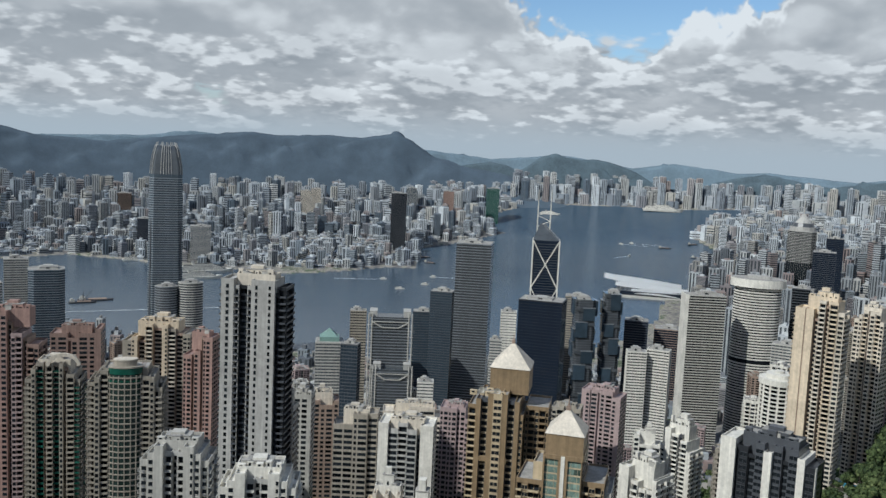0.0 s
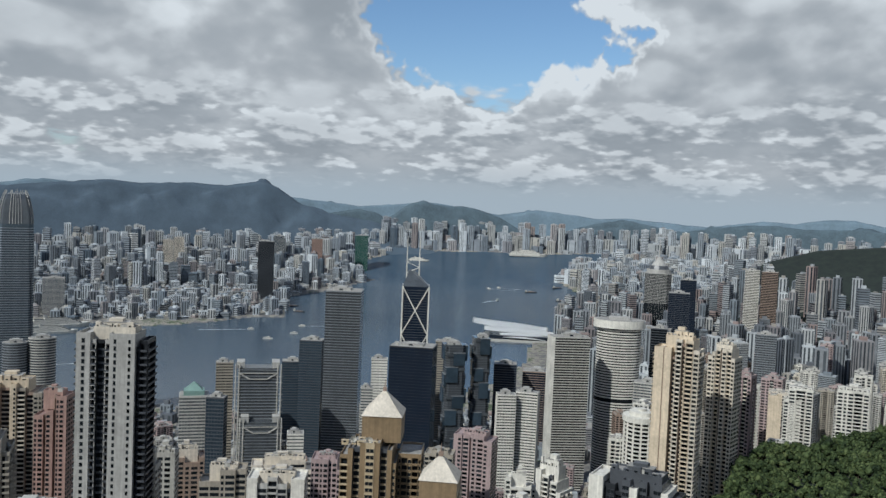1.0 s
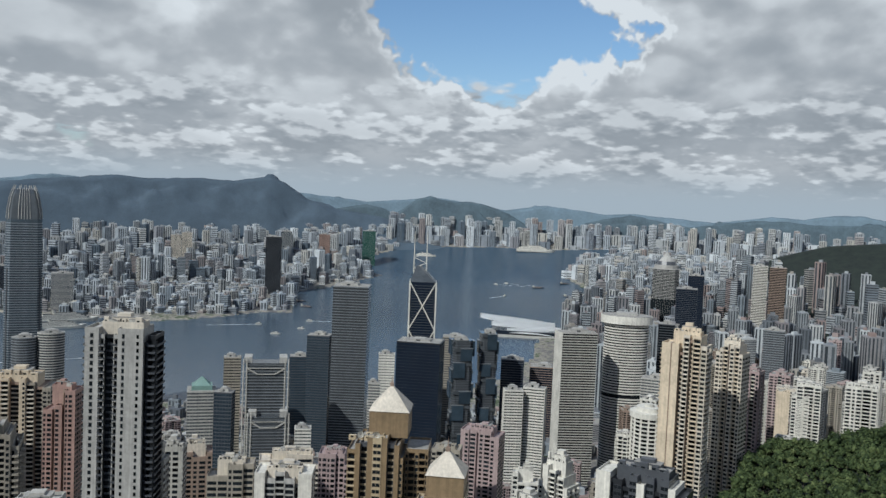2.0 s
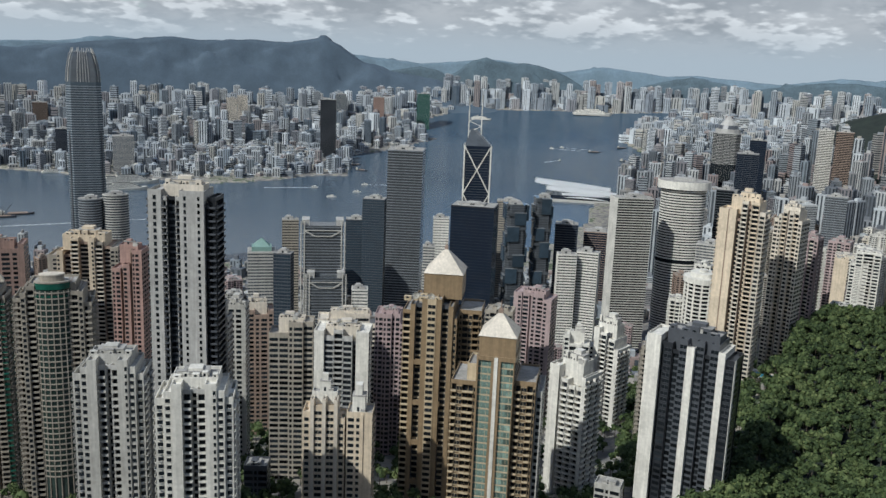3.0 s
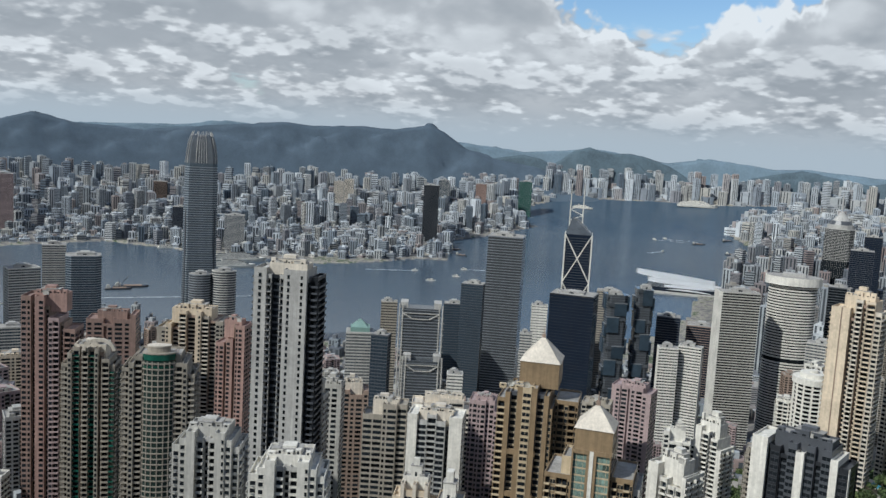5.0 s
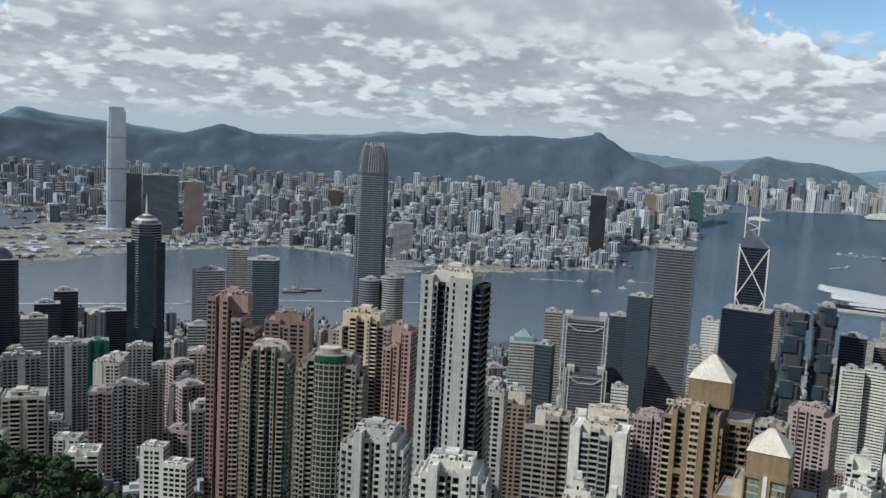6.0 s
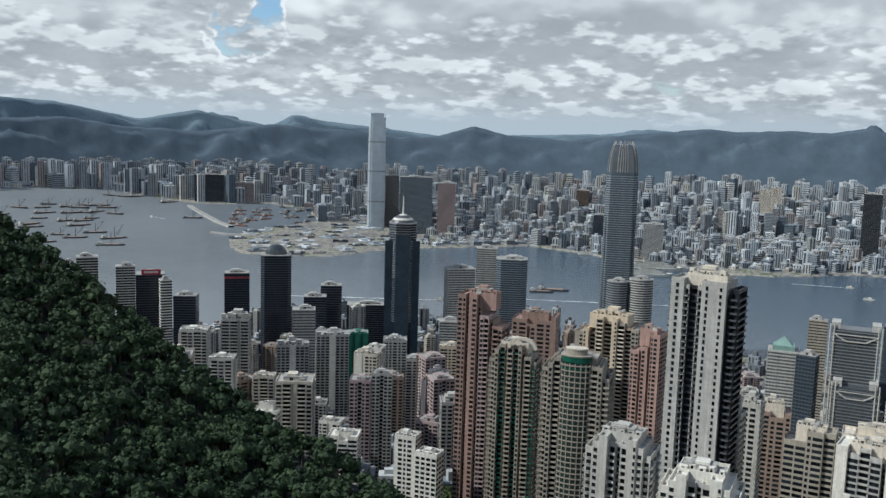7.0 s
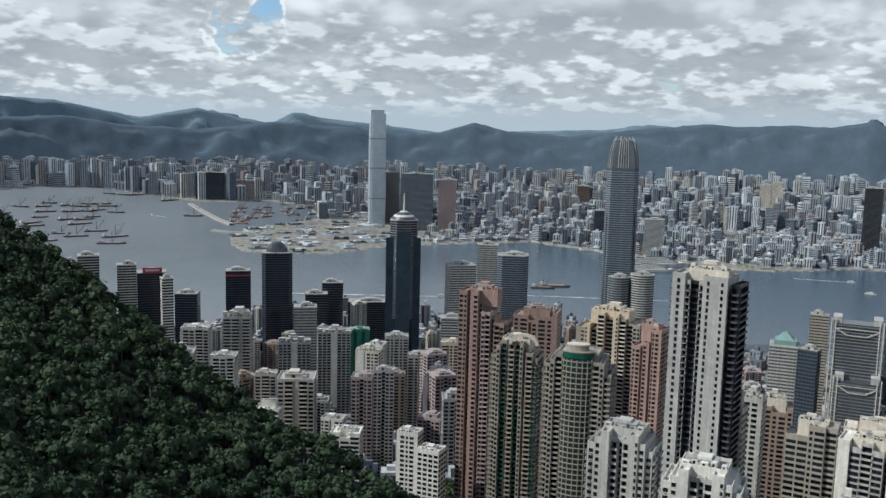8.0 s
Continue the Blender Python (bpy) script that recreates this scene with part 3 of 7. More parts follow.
def storey(ch, su, deep, pitch, plain=False):
    """One floor of a facade strip: boxes in the strip's own frame, y outward negative. Materials: 0 wall, 1 trim, 2 glass, 3 tinted glass, 4 metal."""
    h = su / 2
    zl, zh = 0.24 * pitch, 0.80 * pitch
    if ch in "wWva":
        ww = {"w": 0.72, "W": 0.86, "v": 0.6, "a": 0.6}[ch] * su / 2
        if plain:
            return [(-ww, ww, -0.08, 0.1, zl, zh, 2)] + ([(-0.5, 0.5, -0.5, 0.0, zl - 0.7, zl - 0.2, 4)] if ch == "a" else [])
        out = [(-ww, ww, -0.06, 0.1, zl, zh, 2), (-ww - 0.12, ww + 0.12, -0.22, 0.1, zl - 0.14, zl, 1), (-ww - 0.12, ww + 0.12, -0.2, 0.1, zh, zh + 0.12, 1)]
        if ch == "W":
            out.append((-0.06, 0.06, -0.1, 0.1, zl, zh, 1))
        if ch == "a":
            out.append((-0.4, 0.4, -0.55, 0.0, zl - 0.75, zl - 0.2, 4))
        return out
    if ch in "BGT":
        rail = 3 if ch == "G" else (0 if ch == "B" else 1)
        if plain:
            return [(-h, h, -0.9, -0.7, -0.1, 1.0, rail), (-h, h, -0.72, deep, -0.1, 0.14, 0), (-h * 0.86, h * 0.86, deep - 0.16, deep, 0.2, 0.8 * pitch, 2)]
        return [(-h, h, -0.9, deep, -0.1, 0.16, 0), (-h, h, -0.9, -0.76, 0.16, 1.05, rail), (-h * 0.86, h * 0.86, deep - 0.16, deep, 0.2, 0.8 * pitch, 2), (-h, -h + 0.1, -0.8, deep, 0.16, 1.0, rail), (h - 0.1, h, -0.8, deep, 0.16, 1.0, rail)]
    if ch == "d":
        return [(-h, h, deep - 0.3, deep, 0.32 * pitch, pitch, 2), (-h, h, deep - 0.42, deep, 0, 0.32 * pitch, 1)]
    if ch == "g":
        return [(-h, h, deep - 0.7, deep, 0.2 * pitch, pitch, 3), (-h, h, deep - 0.85, deep, 0, 0.2 * pitch, 1), (-0.06, 0.06, deep - 0.85, deep, 0.2 * pitch, pitch, 1)]
    return []


KINDS = {"w": "window", "W": "window", "v": "window", "a": "window", "B": "balcony", "G": "balcony", "T": "balcony", "d": "glazing", "g": "glazing"}


def block(thing, x0, x1, y0, y1, z0, z1, wall, faces, pitch=3.2, glass="dark", tint="teal", trim="offwhite", second="white", single=False, deep=2.0, crown=1.1, limit=70, slab=True):
    """A block of a tower: walls with bays and recesses; faces: patterns for front, right, back, left; None leaves a plain wall."""
    mats = [WALL[wall], WALL[trim], GLASS[glass], GLASS[tint], WALL["steel"], WALL[second]]
    cx, cy = (x0 + x1) / 2, (y0 + y1) / 2
    w, dep = x1 - x0, y1 - y0
    outline, fins = [], []
    joined, singles = {}, []
    n = max(1, int((z1 - z0 - 1.2) / pitch))
    left = limit

    def turn(u, v, q):
        c, s = (1, 0, -1, 0)[q], (0, 1, 0, -1)[q]
        return (u * c - v * s, u * s + v * c)

    for q, pattern in enumerate(faces):
        L, half = (w, dep / 2) if q % 2 == 0 else (dep, w / 2)
        outline.append(turn(-L / 2, -half, q))
        if pattern is None:
            continue
        tot = sum(WIDTH[c] for c in pattern)
        u = -L / 2
        level = 0.0
        for k, c in enumerate(pattern):
            su = WIDTH[c] * L / tot
            uc = u + su / 2
            u += su
            off = -PROUD.get(c, -deep) if c != "P" else 0.0
            a0, a1 = max(uc - su / 2, -L / 2 + 0.35), min(uc + su / 2, L / 2 - 0.35)
            if off != level:
                outline += [turn(a0, -half + level, q), turn(a0, -half + off, q)]
                level = off
            if k == len(pattern) - 1 and level != 0.0:
                outline += [turn(a1, -half + level, q), turn(a1, -half, q)]
            if c == "P":
                fins.append((a0, a1, -half - 0.35, -half + 0.1, z0, z1 + 0.8, q))
            unit = storey(c, su, deep, pitch)
            if not unit:
                continue
            plain = storey(c, su, deep, pitch, True)
            for k2 in range(n - 1, -1, -1):
                zf = z1 - 1.2 - (n - k2) * pitch
                if single and q != 2 and left > 0 and n - k2 <= 34:
                    singles.append((c, q, su, uc, -half, zf))
                    left -= 1
                else:
                    joined.setdefault(KINDS[c], []).extend((uc + a0, uc + a1, -half + b0, -half + b1, zf + c0, zf + c1, m, q) for a0, a1, b0, b1, c0, c1, m in plain)
    bm = bmesh.new()
    ring(bm, outline, z0, z1)
    ob = part("wall", bm, mats, thing)
    ob.location = (cx, cy, 0)
    # parapet: one thin frame round the roof
    bm = bmesh.new()
    loops = []
    for g, zz in ((0.03, z1 - 0.9), (0.03, z1 + crown), (-0.28, z1 + crown), (-0.28, z1 - 0.9)):
        loops.append([bm.verts.new((sx * (w / 2 + g), sy * (dep / 2 + g), zz)) for sx, sy in ((-1, -1), (1, -1), (1, 1), (-1, 1))])
    for la, lb in zip(loops, loops[1:]):
        for i in range(4):
            bm.faces.new((la[i], la[(i + 1) % 4], lb[(i + 1) % 4], lb[i]))
    o = part("parapet", bm, mats, thing)
    o.location = (cx, cy, 0)
    if slab:
        top = mesh_part("roof", [(-w / 2 + 0.35, w / 2 - 0.35, -dep / 2 + 0.35, dep / 2 - 0.35, z1 - 0.6, z1 + 0.05, 0, 0)], [WALL["concrete"]], thing, "stained concrete roof slab")
        top.location = (cx, cy, 0)
    for a0, a1, y0b, y1b, za, zb, q in fins:
        mesh_part("fin_wall", [(a0, a1, y0b, y1b, za, zb, 5, q)], mats, ob)
    for kind, bx in joined.items():
        mesh_part(kind + "_grid", bx, mats, ob, kind="stuff")
    cache = {}
    for c, q, su, uc, y, zf in singles:
        key = (c, round(su, 3))
        if key not in cache:
            cache[key] = boxes_mesh(KINDS[c], [(*bx, 0) for bx in storey(c, su, deep, pitch)], mats)
        a = q * math.pi / 2
        share(KINDS[c], cache[key], ob, (uc * math.cos(a) - y * math.sin(a), uc * math.sin(a) + y * math.cos(a), zf), a)
    return ob


def roof_kit(thing, x0, x1, y0, y1, z, wall, seed, size=0.5, high=6.0, tanks=2, dish=0):
    """Lift houses, tanks, ducts and dishes on a flat roof."""
    r = random.Random(seed)
    w, dp = x1 - x0, y1 - y0
    cx, cy = (x0 + x1) / 2, (y0 + y1) / 2
    a, b = w * size / 2, dp * size / 2
    ox = r.uniform(-0.1, 0.1) * w
    mesh_part("lift_house", [(cx + ox - a, cx + ox + a, cy - b, cy + b, z - 0.3, z + high * 0.6, 0, 0), (cx + ox - a * 0.6, cx + ox + a * 0.5, cy - b * 0.7, cy + b * 0.9, z + high * 0.6, z + high, 0, 0),
                             (cx + ox - a - 0.2, cx + ox + a + 0.2, cy - b - 0.2, cy + b + 0.2, z + high * 0.6, z + high * 0.6 + 0.4, 1, 0), (cx + ox - a * 0.3, cx + ox + a * 0.1, cy - b - 0.08, cy - b + 0.1, z + 0.3, z + 2.4, 2, 0)],
              [WALL[wall], WALL["concrete"], GLASS["dark"]], thing)
    if tanks >= 2:
        for i in range(5):
            x = x0 + (i + r.uniform(0.3, 0.7)) / 5 * w
            a2, hh = w * r.uniform(0.05, 0.10), r.uniform(1.6, high * 0.75)
            yb = y0 + r.uniform(0.4, 0.5) + (dp * 0.12 if i % 2 else 0)
            mesh_part("roof_turret", [(x - a2, x + a2, yb, yb + dp * 0.2, z - 0.5, z + hh, 0, 0), (x - a2 * 0.5, x + a2 * 0.3, yb - 0.06, yb + 0.1, z + 0.7, z + min(hh - 0.3, 1.9), 1, 0)], [WALL[wall], GLASS["dark"]], thing)
    for i in range(tanks):
        x, y = cx + r.uniform(-0.38, 0.38) * w, cy + r.uniform(-0.42, -0.2) * dp
        s = r.uniform(0.8, 1.8)
        mesh_part("roof_tank", [(x - s, x + s, y - s * 0.7, y + s * 0.7, z, z + s * 1.5, 0, 0), (x - s * 1.1, x + s * 1.1, y - s * 0.8, y + s * 0.8, z + s * 1.5, z + s * 1.5 + 0.15, 1, 0)], [WALL["offwhite"], WALL["concrete"]], thing)
    for i in range(dish):
        bm = bmesh.new()
        rr = 1.7
        rings = [[bm.verts.new((rr * t * math.cos(k * math.pi / 6), -0.5 * t * t - 0.2, rr * t * math.sin(k * math.pi / 6) + 2.2)) for k in range(12)] for t in (0.15, 0.6, 1.0)]
        bm.faces.new(rings[0])
        for p, s2 in zip(rings, rings[1:]):
            for k in range(12):
                bm.faces.new((p[k], p[(k + 1) % 12], s2[(k + 1) % 12], s2[k]))
        beam(bm, (0, 0, 0), (0, 0, 2.2), 0.12)
        bmesh.ops.solidify(bm, geom=bm.faces[:], thickness=0.08)
        o = part("satellite_dish", bm, WALL["white"], thing, "white satellite dish")
        o.location = (cx + r.uniform(-0.3, 0.3) * w, cy - 0.3 * dp, z)


def fold(label, b, d, w, dep, top, rot, wall, bays, side="wBw", pitch=3.2, single=True, seed=1, size=0.5, high=6.0, tanks=2, dish=0, name="apartment_tower", roofwall=None, base=None, limit=72, core=2.6, **kw):
    """A tower whose front folds in and out. bays: share of the width, metres set back, storeys lower, pattern and, if other than the rest, wall."""
    thing, z0 = stand(name, label, b, d, dep, rot, base=base)
    h = top - z0
    tot = sum(q[0] for q in bays)
    x = -w / 2
    for i, q in enumerate(bays):
        xw = q[0] / tot * w
        own = q[4] if len(q) > 4 else wall
        block(thing, x, x + xw, -dep / 2 + q[1], dep / 2 - 0.5 * (i % 2), 0, h - q[2] * pitch, own, (q[3], side if i == len(bays) - 1 else None, None, side[::-1] if i == 0 else None),
              pitch=pitch, single=single, limit=max(12, limit // len(bays)), slab=False, **kw)
        x += xw
    # the core that carries lifts and tanks
    block(thing, -w * 0.3, w * 0.3, -dep * 0.5 + 5.4, dep * 0.36, h - 9, h + core, roofwall or wall, (None,) * 4)
    roof_kit(thing, -w * 0.3, w * 0.3, -dep * 0.5 + 5.4, dep * 0.36, h + core, roofwall or wall, seed, size, high, tanks, dish)
    TAKEN.append((*polar(b, d + dep * 0.45), max(w, dep) * 0.62 + 4))
    return thing, h


def bays_of(pattern, seed):
    """Splits a plain facade into bays that step in and out."""
    r = random.Random(seed * 7 + 1)
    out = []
    k = 0
    while k < len(pattern):
        n = r.choice((1, 2, 2)) if len(pattern) > 3 else 1
        cut = pattern[k:k + n]
        out.append((sum(WIDTH[c] for c in cut), r.choice((0.0, 0.0, 0.9, 1.8)) if k else 0.6, r.choice((0, 0, 1, 2)), cut))
        k += n
    return out


def tower(label, b, d, w, dep, top, rot, wall, front, side=None, back=None, pitch=3.2, single=False, seed=1, size=0.5, high=6.0, tanks=2, dish=0, name="apartment_tower", roofwall=None, base=None, **kw):
    side = side or front
    if name == "apartment_tower" and w >= 17 and len(front) > 2 and d < 800:
        return fold(label, b, d, w, dep, top, rot, wall, bays_of(front, seed), side, pitch, single, seed, size, high, tanks, dish, name, roofwall, base, core=1.2, **kw)
    thing, z0 = stand(name, label, b, d, dep, rot, base=base)
    h = top - z0
    block(thing, -w / 2, w / 2, -dep / 2, dep / 2, 0, h, wall, (front, side, back, side[::-1]), pitch=pitch, single=single, **kw)
    roof_kit(thing, -w / 2, w / 2, -dep / 2, dep / 2, h, roofwall or wall, seed, size, high, tanks, dish)
    x, y = polar(b, d + dep * 0.45)
    TAKEN.append((x, y, max(w, dep) * 0.62 + 4))
    return thing, h


def office(label, b, d, w, dep, top, rot, glass="blue", band="steel", pitch=4.0, share_band=0.35, plan="box", crown="flat", name="office_tower", corner=0.0, mullions=0, high=5.0, bandout=0.12, roofmat="concrete", base=None):
    """A curtain-walled office tower: a glass shaft, one ring of cladding at each floor, a crown and roof plant."""
    thing, z0 = stand(name, label, b, d, dep, rot, base=base)
    h = top - z0
    if plan == "oval":
        pts = lambda o: oval(w / 2 + o, dep / 2 + o, 32)
    else:
        c = corner

        def pts(o):
            x, y = w / 2 + o, dep / 2 + o
            if c <= 0:
                return [(-x, -y), (x, -y), (x, y), (-x, y)]
            return [(-x + c, -y), (x - c, -y), (x, -y + c), (x, y - c), (x - c, y), (-x + c, y), (-x, y - c), (-x, -y + c)]
    bm = bmesh.new()
    ring(bm, pts(0), 0, h)
    part("glass_shaft", bm, GLASS[glass], thing)
    bm = bmesh.new()
    ring(bm, pts(bandout), 0, pitch * share_band)
    me = bpy.data.meshes.new("spandrel")
    bm.to_mesh(me)
    bm.free()
    me.materials.append(WALL[band])
    n = int(h / pitch)
    low = 0 if plan == "oval" else max(0, n - (40 if d < 1900 else 20))
    for k in range(low, n):
        share("spandrel", me, thing, (0, 0, h - (n - k) * pitch))
    if low and plan == "box":
        x, y = w / 2 + bandout - corner * 0.5, dep / 2 + bandout - corner * 0.5
        mesh_part("spandrel_grid", [(-x, x, -y, y, h - (n - k) * pitch, h - (n - k) * pitch + pitch * share_band, 0, 0) for k in range(low)], [WALL[band]], thing, kind="stuff")
    if mullions:
        bx = []
        for q in range(4):
            L, half = (w, dep / 2) if q % 2 == 0 else (dep, w / 2)
            m = max(2, int(L / mullions))
            bx += [(-L / 2 + corner + (L - 2 * corner) * i / m - 0.12, -L / 2 + corner + (L - 2 * corner) * i / m + 0.12, -half - bandout - 0.1, -half, 0, h, 0, q) for i in range(m + 1)]
        mesh_part("mullion_grid", bx, [WALL[band]], thing, kind="stuff")
    bm = bmesh.new()
    ring(bm, pts(0.25), h, h + 1.6)
    part("parapet", bm, WALL[band], thing)
    bm = bmesh.new()
    ring(bm, pts(-0.6), h + 1.6, h + 1.75)
    part("roof", bm, WALL[roofmat], thing, "grey flat roof")
    if crown == "flat":
        roof_kit(thing, -w / 2, w / 2, -dep / 2, dep / 2, h + 1.7, "grey", int(b * 7), 0.5, high, 1)
    x, y = polar(b, d + dep * 0.45)
    TAKEN.append((x, y, max(w, dep) * 0.62 + 6))
    return thing, h


def pyramid(bm, x, y, r, z0, z1, mat=0, ry=None, tip=0.06):
    ry = ry or r
    lo = [(x - r, y - ry), (x + r, y - ry), (x + r, y + ry), (x - r, y + ry)]
    hi = [(x + (px - x) * tip, y + (py - y) * tip) for px, py in lo]
    ring(bm, lo, z0, z1, mat, top=hi)

# ---------------------------------------------------------------- the skyline's landmarks


def needle_tower(b, d, w, dep, top, rot):
    """The tall tower on the near waterfront, with a rounded crown of upright fins."""
    thing, z0 = stand("office_tower", "tall silver-blue skyscraper with setbacks and a crown of pale fins", b, d, dep, rot, base=4)
    h = top - z0
    r = w / 2
    levels = [(0, 1.0), (0.45, 1.0), (0.45, 0.985), (0.68, 0.98), (0.68, 0.965), (0.82, 0.955), (0.82, 0.94), (0.86, 0.93)]

    def pts(s):
        x, c = r * s, r * s * 0.28
        return [(-x + c, -x), (x - c, -x), (x, -x + c), (x, x - c), (x - c, x), (-x + c, x), (-x, x - c), (-x, -x + c)]

    bm = bmesh.new()
    for (a, s), (a2, s2) in zip(levels, levels[1:]):
        if a2 > a:
            ring(bm, pts(s), a * h, a2 * h, top=pts(s2))
    part("glass_shaft", bm, GLASS["steelblue"], thing)
    dome = [(0.86, 0.93), (0.90, 0.885), (0.935, 0.81), (0.965, 0.70), (0.982, 0.58)]
    bm = bmesh.new()
    for (a, s), (a2, s2) in zip(dome, dome[1:]):
        ring(bm, pts(s), a * h, a2 * h, top=pts(s2), cap=a2 > 0.98)
    part("crown", bm, GLASS["grey"], thing, "grey glass rounded crown")
    pitch = 4.2
    n = int(0.86 * h / pitch)
    cache = {}
    for k in range(1, n):
        a = k * pitch / h
        s = 1.0 if a < 0.45 else 0.983 if a < 0.68 else 0.962 if a < 0.82 else 0.938
        if s not in cache:
            bm = bmesh.new()
            ring(bm, pts(s + 0.006), 0, 1.5)
            me = bpy.data.meshes.new("spandrel")
            bm.to_mesh(me)
            bm.free()
            me.materials.append(WALL["steel"])
            cache[s] = me
        share("spandrel", cache[s], thing, (0, 0, k * pitch))
    for i in range(40):
        bm = bmesh.new()
        a = i * 2 * math.pi / 40
        ux, uy = math.cos(a), math.sin(a)
        k = 0.90 / max(abs(ux), abs(uy)) * (1 if abs(abs(ux) - abs(uy)) > 0.5 else 0.86)
        q = [(0.86, 1.05), (0.905, 0.995), (0.945, 0.89), (0.975, 0.76), (0.998 - 0.006 * (i % 3), 0.60)]
        for (z1, s1), (z2, s2) in zip(q, q[1:]):
            beam(bm, (ux * r * k * s1, uy * r * k * s1, z1 * h), (ux * r * k * s2, uy * r * k * s2, z2 * h), 0.42)
        part("crown_fin", bm, WALL["grey"], thing)
    for sx in (-1, 1):
        for sy in (-1, 1):
            bm = bmesh.new()
            beam(bm, (sx * r * 0.88, sy * r * 0.88, 0), (sx * r * 0.84, sy * r * 0.84, 0.66 * h), 1.1)
            part("corner_pier", bm, WALL["dark"], thing)
    TAKEN.append((*polar(b, d + dep * 0.45), w))


def glass_monolith(b, d, w, dep, top, rot):
    """The tallest tower, on the far shore: a pale glass shaft, notched at the corners and flared at the foot."""
    thing, z0 = stand("office_tower", "very tall pale silver glass skyscraper flaring out at its foot", b, d, dep, rot, base=6)
    h = top - z0
    x = w / 2
    c = x * 0.22

    def pts(s):
        a, k = x * s, c * s
        return [(-a + k, -a), (a - k, -a), (a - k, -a + k), (a, -a + k), (a, a - k), (a - k, a - k), (a - k, a), (-a + k, a), (-a + k, a - k), (-a, a - k), (-a, -a + k), (-a + k, -a + k)]

    ss = [(0, 1.16), (0.04, 1.04), (0.12, 1.0), (0.75, 1.0), (0.97, 0.93)]
    bm = bmesh.new()
    for (a, s), (a2, s2) in zip(ss, ss[1:]):
        ring(bm, pts(s), a * h, a2 * h, top=pts(s2))
    part("glass_shaft", bm, GLASS["silver"], thing)
    for q in range(4):
        o = mesh_part("crown_screen", [(-x * 0.70, x * 0.70, -x * 0.94, -x * 0.90, 0.95 * h, h, 0, q)], [GLASS["silver"]], thing)
    bx = [(-x * 1.02, x * 1.02, -x * 1.02, x * 1.02, f * h, f * h + 5, 0, 0) for f in (0.27, 0.52, 0.76)]
    for t in bx:
        bm = bmesh.new()
        ring(bm, pts(1.012 if t[4] / h < 0.75 else 1.0), t[4], t[5])
        part("plant_band", bm, WALL["steel"], thing)
    me = None
    for k in range(22):
        z = h * (0.13 + 0.62 * k / 22)
        if me is None:
            bm = bmesh.new()
            ring(bm, pts(1.004), 0, 1.6)
            me = bpy.data.meshes.new("spandrel")
            bm.to_mesh(me)
            bm.free()
            me.materials.append(GLASS["silver"])
        share("spandrel", me, thing, (0, 0, z))
    TAKEN.append((*polar(b, d + dep * 0.45), w))


